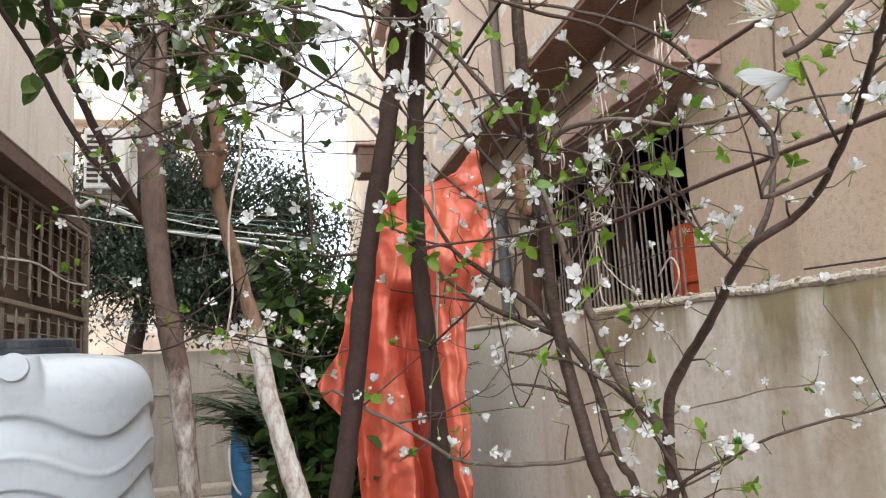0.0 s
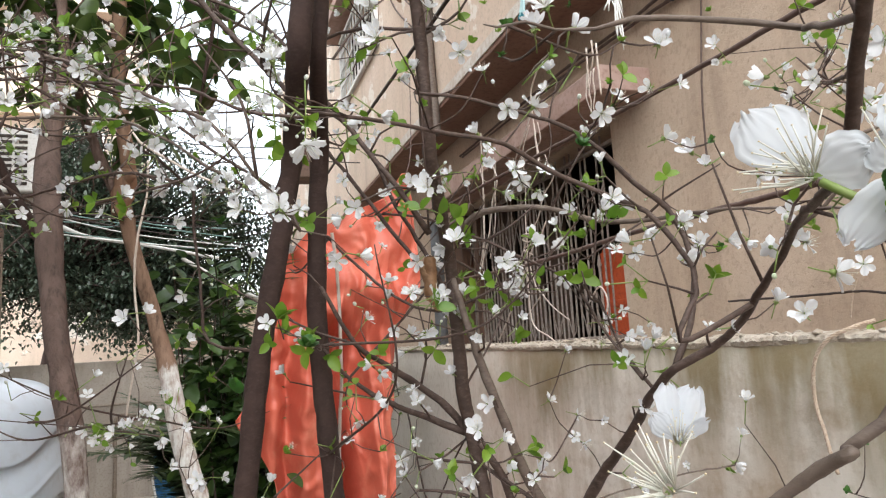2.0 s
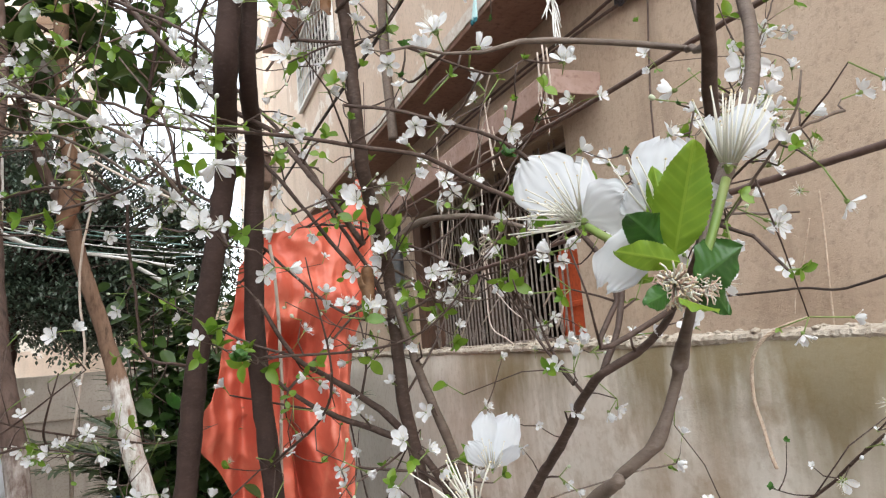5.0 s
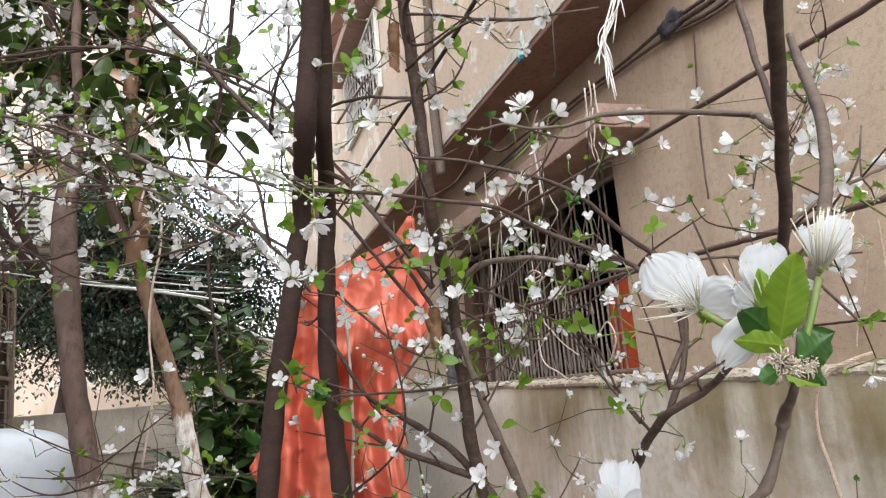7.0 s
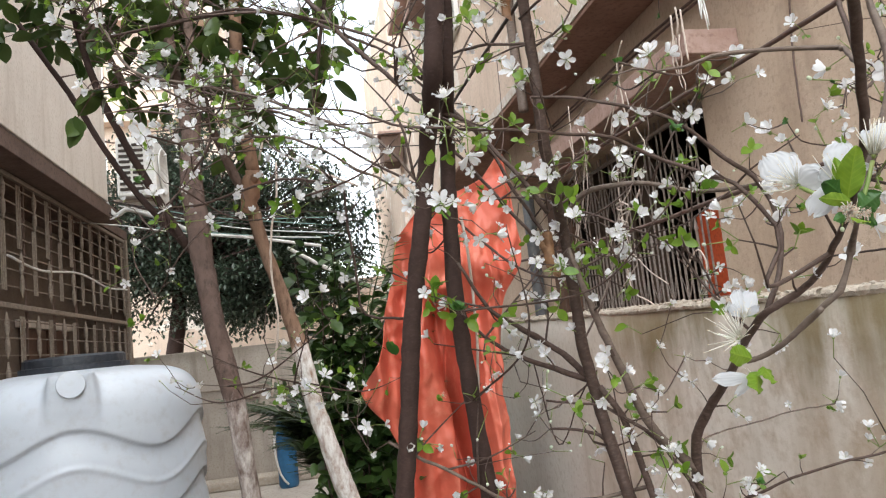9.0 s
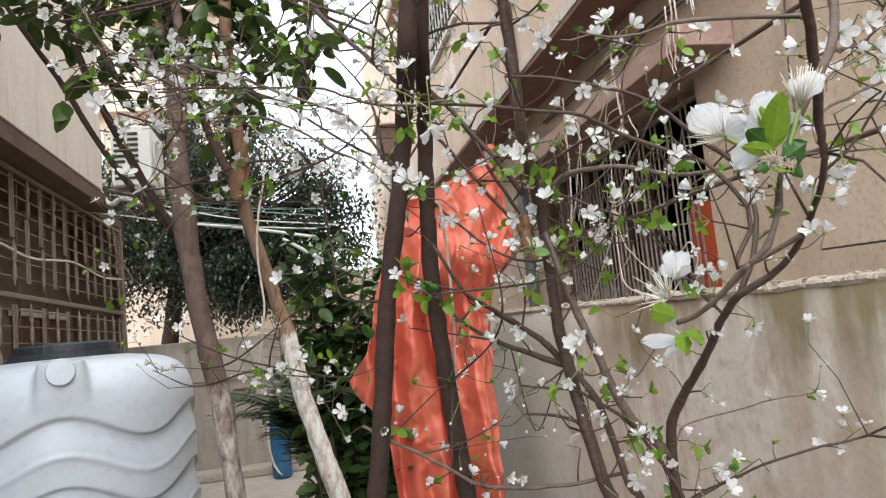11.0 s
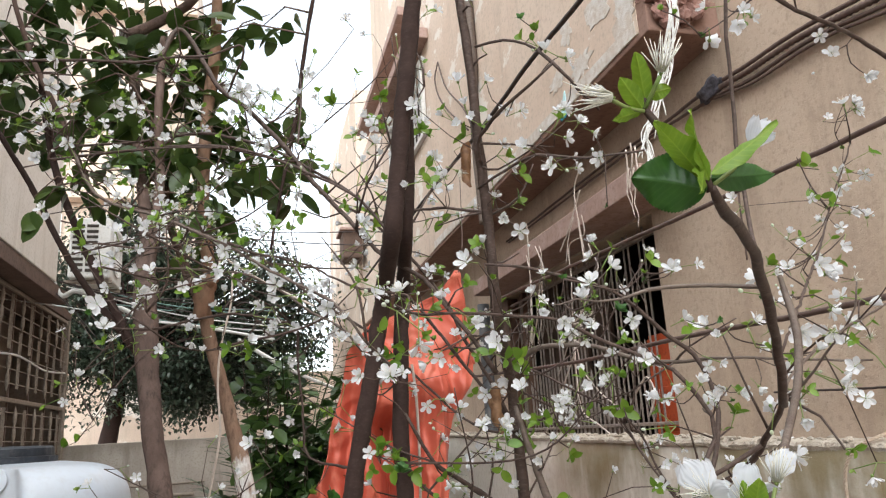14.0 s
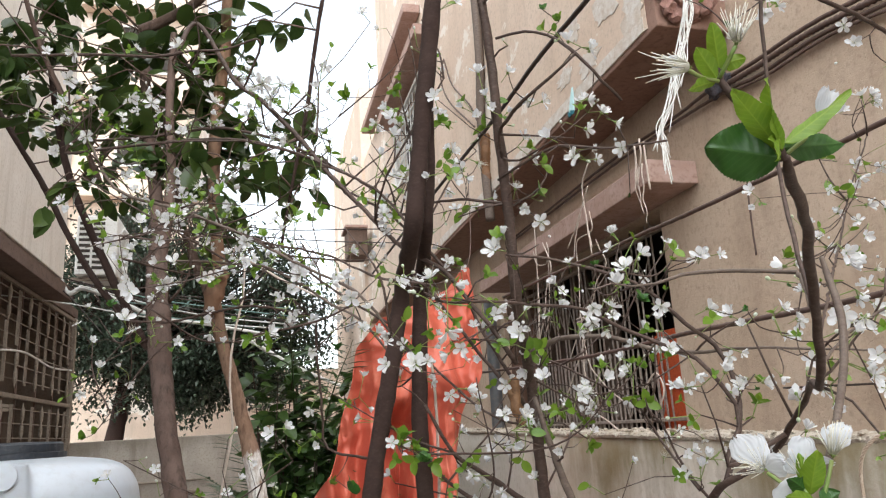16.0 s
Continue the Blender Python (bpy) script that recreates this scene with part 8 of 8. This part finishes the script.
line('twine', [(1.620, 3.473, 2.199, 0.0040), (1.620, 3.405, 2.200, 0.0040), (1.620, 3.326, 2.165, 0.0040), (1.620, 3.401, 2.156, 0.0040), (1.620, 3.468, 2.179, 0.0040), (1.620, 3.386, 2.185, 0.0040)], 'twine', 'pale twine looped from the hood down to the window', 'twine', group='twine on the hood')
line('twine', [(1.630, 4.029, 2.719, 0.0028), (1.630, 3.987, 2.627, 0.0028), (1.630, 3.848, 2.595, 0.0028), (1.630, 3.782, 2.645, 0.0028), (1.630, 3.806, 2.718, 0.0028)], 'twine', 'pale twine looped from the hood down to the window', 'twine', group='twine on the hood')
line('twine', [(1.660, 4.053, 2.558, 0.0030), (1.660, 4.098, 2.419, 0.0030), (1.660, 4.123, 2.265, 0.0030), (1.660, 4.212, 2.131, 0.0030)], 'twine', 'pale twine looped from the hood down to the window', 'twine', group='twine on the hood')
line('twine', [(1.660, 3.872, 2.658, 0.0030), (1.660, 3.894, 2.486, 0.0030), (1.660, 3.931, 2.318, 0.0030), (1.660, 4.037, 2.161, 0.0030)], 'twine', 'pale twine looped from the hood down to the window', 'twine', group='twine on the hood')
line('twine', [(1.620, 3.281, 2.738, 0.0028), (1.620, 3.373, 2.639, 0.0028), (1.620, 3.431, 2.517, 0.0028)], 'twine', 'pale twine looped from the hood down to the window', 'twine', group='twine on the hood')
line('twine', [(1.620, 3.223, 2.718, 0.0028), (1.620, 3.213, 2.628, 0.0028), (1.620, 3.191, 2.526, 0.0028)], 'twine', 'pale twine looped from the hood down to the window', 'twine', group='twine on the hood')
line('cord', [(-0.0816, 1.9686, 2.1478, 0.003), (-0.0868, 1.9878, 2.0613, 0.003), (-0.1126, 2.0191, 1.9476, 0.0032), (-0.1215, 2.0454, 1.8324, 0.0032), (-0.1134, 2.0665, 1.7156, 0.0032), (-0.1308, 2.0953, 1.6012, 0.0032), (-0.1509, 2.1249, 1.4870, 0.003)], 'twine', 'pale cord hanging down beside the trunks', 'cord', group='cords')
line('cord', [(0.2048, 0.9302, 1.7768, 0.0022), (0.2111, 0.9365, 1.7208, 0.0022), (0.2130, 0.9464, 1.6514, 0.0022), (0.2136, 0.9569, 1.5820, 0.0022), (0.2103, 0.9688, 1.5130, 0.0022), (0.2113, 0.9770, 1.4575, 0.0022)], 'twine', 'pale cord tied round the dark trunk', 'cord', group='cords')
line('cord', [(-0.1172, 1.7624, 2.1012, 0.003), (-0.1005, 1.7476, 2.1551, 0.003), (-0.0837, 1.7452, 2.1290, 0.003), (-0.0266, 1.7296, 2.0869, 0.003), (0.0421, 1.7098, 2.0437, 0.003), (0.1225, 1.6856, 1.9995, 0.003)], 'twine', 'pale cord looped between the branches', 'cord', group='cords')
line('conduit', [(-2.0660, 7.8741, 3.6146, 0.02), (-2.0144, 7.8914, 3.3735, 0.026), (-1.9259, 7.8899, 3.2349, 0.026), (-1.7997, 7.8601, 3.2812, 0.026), (-1.5783, 7.8262, 3.2000, 0.026), (-1.3433, 7.8956, 3.0880, 0.026), (-1.0710, 7.9571, 2.9816, 0.02), (-0.4936, 8.0595, 2.8945, 0.018), (0.1745, 8.1485, 2.7698, 0.018)], 'paint_white', 'white plastic conduit from the air conditioner', 'conduit')
line('conduit', [(-0.1990, 8.1559, 2.7796, 0.02), (0.0732, 8.1297, 2.6005, 0.024), (0.2849, 8.1077, 2.4672, 0.024), (0.6334, 8.2682, 2.3121, 0.02), (1.1570, 8.3949, 2.1073, 0.02), (2.0107, 8.6614, 1.8481, 0.02)], 'paint_white', 'white plastic conduit from the air conditioner', 'conduit')
line('overhead_wire', [(-2.6185, 7.9219, 3.2387, 0.007), (-1.8798, 7.7930, 3.1064, 0.007), (-1.0305, 7.6491, 2.9165, 0.007), (0.1667, 7.4341, 2.7556, 0.007)], 'paint_white', 'thin wire strung across the yard', 'wire', group='overhead wires')
line('overhead_wire', [(-2.9920, 7.9508, 3.6253, 0.006), (-2.1435, 7.8084, 3.4238, 0.006), (-1.2972, 7.6696, 3.1934, 0.006), (0.1813, 7.4096, 2.9462, 0.006)], 'cable_black', 'thin wire strung across the yard', 'wire', group='overhead wires')
line('overhead_wire', [(-2.3668, 7.8414, 3.5161, 0.006), (-1.3003, 7.6748, 3.1530, 0.006), (-0.4518, 7.5324, 2.9515, 0.006), (0.5141, 7.3637, 2.7790, 0.006)], 'cable_black', 'thin wire strung across the yard', 'wire', group='overhead wires')
line('overhead_wire', [(-1.8643, 7.7671, 3.3085, 0.007), (-0.7389, 7.5870, 2.9629, 0.007), (0.3985, 7.3869, 2.7731, 0.007)], 'paint_white', 'thin wire strung across the yard', 'wire', group='overhead wires')
line('overhead_wire', [(-2.9609, 7.8989, 4.0296, 0.006), (-2.5303, 7.8595, 3.6372, 0.006), (-1.9831, 7.7954, 3.2622, 0.006), (-1.5591, 7.7672, 2.7833, 0.006)], 'cable_black', 'thin wire strung across the yard', 'wire', group='overhead wires')
line('overhead_wire', [(-0.4590, 7.5296, 3.8979, 0.006), (0.2219, 7.3860, 3.7896, 0.006), (1.2456, 7.1522, 3.7426, 0.006), (2.0970, 6.9699, 3.6246, 0.006)], 'cable_black', 'thin wire strung across the yard', 'wire', group='overhead wires')
line('overhead_wire', [(-0.2342, 7.4983, 3.7580, 0.006), (0.6743, 7.3013, 3.6483, 0.006), (1.8110, 7.0472, 3.5602, 0.006)], 'cable_black', 'thin wire strung across the yard', 'wire', group='overhead wires')
line('overhead_wire', [(-1.2140, 7.8165, 3.1907, 0.006), (-0.3617, 7.6278, 3.1130, 0.006), (0.4331, 7.4566, 3.0098, 0.006)], 'cable_black', 'thin wire strung across the yard', 'wire', group='overhead wires')
line('overhead_wire', [(-1.507, 7.75, 3.26, 0.007), (-1.195, 7.75, 3.163, 0.007), (-0.772, 7.75, 3.082, 0.007), (-0.191, 7.75, 2.998, 0.007), (0.294, 7.75, 2.932, 0.007)], 'cable_teal', 'thin green wire strung across the yard', 'wire', group='overhead wires')
line('overhead_wire', [(-1.56, 7.76, 3.13, 0.007), (-1.16, 7.76, 3.087, 0.007), (-0.843, 7.76, 3.045, 0.007), (-0.70, 7.76, 3.12, 0.007), (-0.374, 7.76, 3.058, 0.007), (0.30, 7.76, 3.02, 0.007)], 'cable_teal', 'thin green wire strung across the yard', 'wire', group='overhead wires')
line('overhead_wire', [(-1.50, 7.74, 3.04, 0.006), (-1.16, 7.74, 2.974, 0.006), (-0.701, 7.74, 2.909, 0.006), (-0.12, 7.74, 2.822, 0.006), (0.329, 7.74, 2.814, 0.006)], 'cable_teal', 'thin green wire strung across the yard', 'wire', group='overhead wires')
line('wall_wire', [(-2.174, 7.75, 3.60, 0.009), (-2.174, 7.75, 3.712, 0.009), (-2.19, 7.75, 3.957, 0.009), (-2.131, 7.75, 4.023, 0.009), (-1.90, 7.90, 4.018, 0.009)], 'cable_brown', 'brown hose bent from the wall to the air conditioner', 'hose')
line('wall_wire', [(-2.1500, 5.6542, 2.5381, 0.01), (-2.1500, 6.3188, 2.4981, 0.01), (-2.1500, 7.3508, 2.5787, 0.01), (-2.1500, 8.3131, 2.5294, 0.01), (-2.1500, 9.1730, 2.5729, 0.01)], 'paint_white', 'pale wire sagging across the window cage', 'wire')
line('wall_wire', [(1.5200, 5.4327, 4.8074, 0.0068), (1.5200, 5.2208, 4.4575, 0.0068), (1.5200, 4.7928, 4.0763, 0.0068), (1.5200, 4.6161, 3.8572, 0.0068)], 'cable_brown', 'thin loose wire on the upper wall', 'wire', group='wires on the upper wall')
line('wall_wire', [(1.5200, 5.4327, 4.8074, 0.0068), (1.5200, 5.5666, 4.6861, 0.0068), (1.5200, 5.3400, 4.3600, 0.0068), (1.5200, 4.6934, 3.8459, 0.0068)], 'cable_brown', 'thin loose wire on the upper wall', 'wire', group='wires on the upper wall')
line('wall_wire', [(1.5200, 11.7836, 7.0415, 0.0068), (1.5200, 12.5302, 6.8623, 0.0068), (1.5200, 11.8831, 5.8619, 0.0068), (1.5200, 11.7356, 5.1013, 0.0068)], 'cable_brown', 'thin loose wire on the upper wall', 'wire', group='wires on the upper wall')
line('downpipe', [(1.5100, 4.4451, 4.8544, 0.034), (1.5100, 4.4345, 4.2873, 0.034), (1.5100, 4.5095, 3.7433, 0.034), (1.5100, 4.4612, 3.0496, 0.034)], 'bark_grey', 'grey drainpipe on the upper wall', 'drainpipe')
tassel = thing("twine_tassel", (1.61, 2.68, 2.70), "frayed pale twine hanging from the hood corner", "twine")
rng = random.Random(64)
for k in range(3):
    y0, z0 = 2.70 - 0.022 * k, 2.80 - 0.008 * k
    rows = [(1.642, y0, z0, 0.004)]
    for q in range(1, 6):
        rows.append((1.632 + rng.uniform(-0.005, 0.005), y0 + rng.uniform(-0.012, 0.012), z0 - (0.040 + 0.008 * k) * q, 0.004 - 0.0004 * q))
    tube("strand", rows, M["twine"], tassel, step=0.01, sides=6, lump=0.3, seed=k)
bundle = thing("string_bundle", (0.784, 1.0, 2.46), "bundle of frayed white plastic strings hanging from a cable", "string")
rng = random.Random(65)
ends = ((0.672, 2.145), (0.668, 2.150), (0.686, 2.103), (0.682, 2.108), (0.700, 2.135), (0.693, 2.082), (0.697, 2.090), (0.676, 2.16), (0.704, 2.15), (0.71, 2.19), (0.742, 2.28), (0.75, 2.31), (0.735, 2.235), (0.765, 2.335), (0.715, 2.27))
for k, (xe, ze) in enumerate(ends):
    rows = [(0.945, 1.43, 2.955, 0.0012)]
    for x, z in ((0.86, 2.70), (0.802, 2.52), (0.784, 2.45), (0.765, 2.39), (0.750, 2.33), (0.722, 2.255), (0.690, 2.200)):
        if z > ze + 0.03:
            rows.append((x + rng.uniform(-0.012, 0.012), 1.0 + 0.43 * max(0.0, z - 2.5) / 0.45 + rng.uniform(-0.008, 0.008), z, 0.0012))
    rows.append((0.5 * (rows[-1][0] + xe) + rng.uniform(-0.004, 0.004), 1.0, 0.5 * (rows[-1][2] + ze), 0.0014))
    rows.append((xe, 1.0 + rng.uniform(-0.006, 0.006), ze, 0.001))
    tube("strand", rows, M["paint_white"], bundle, step=0.012, sides=6, lump=0.2, seed=k)
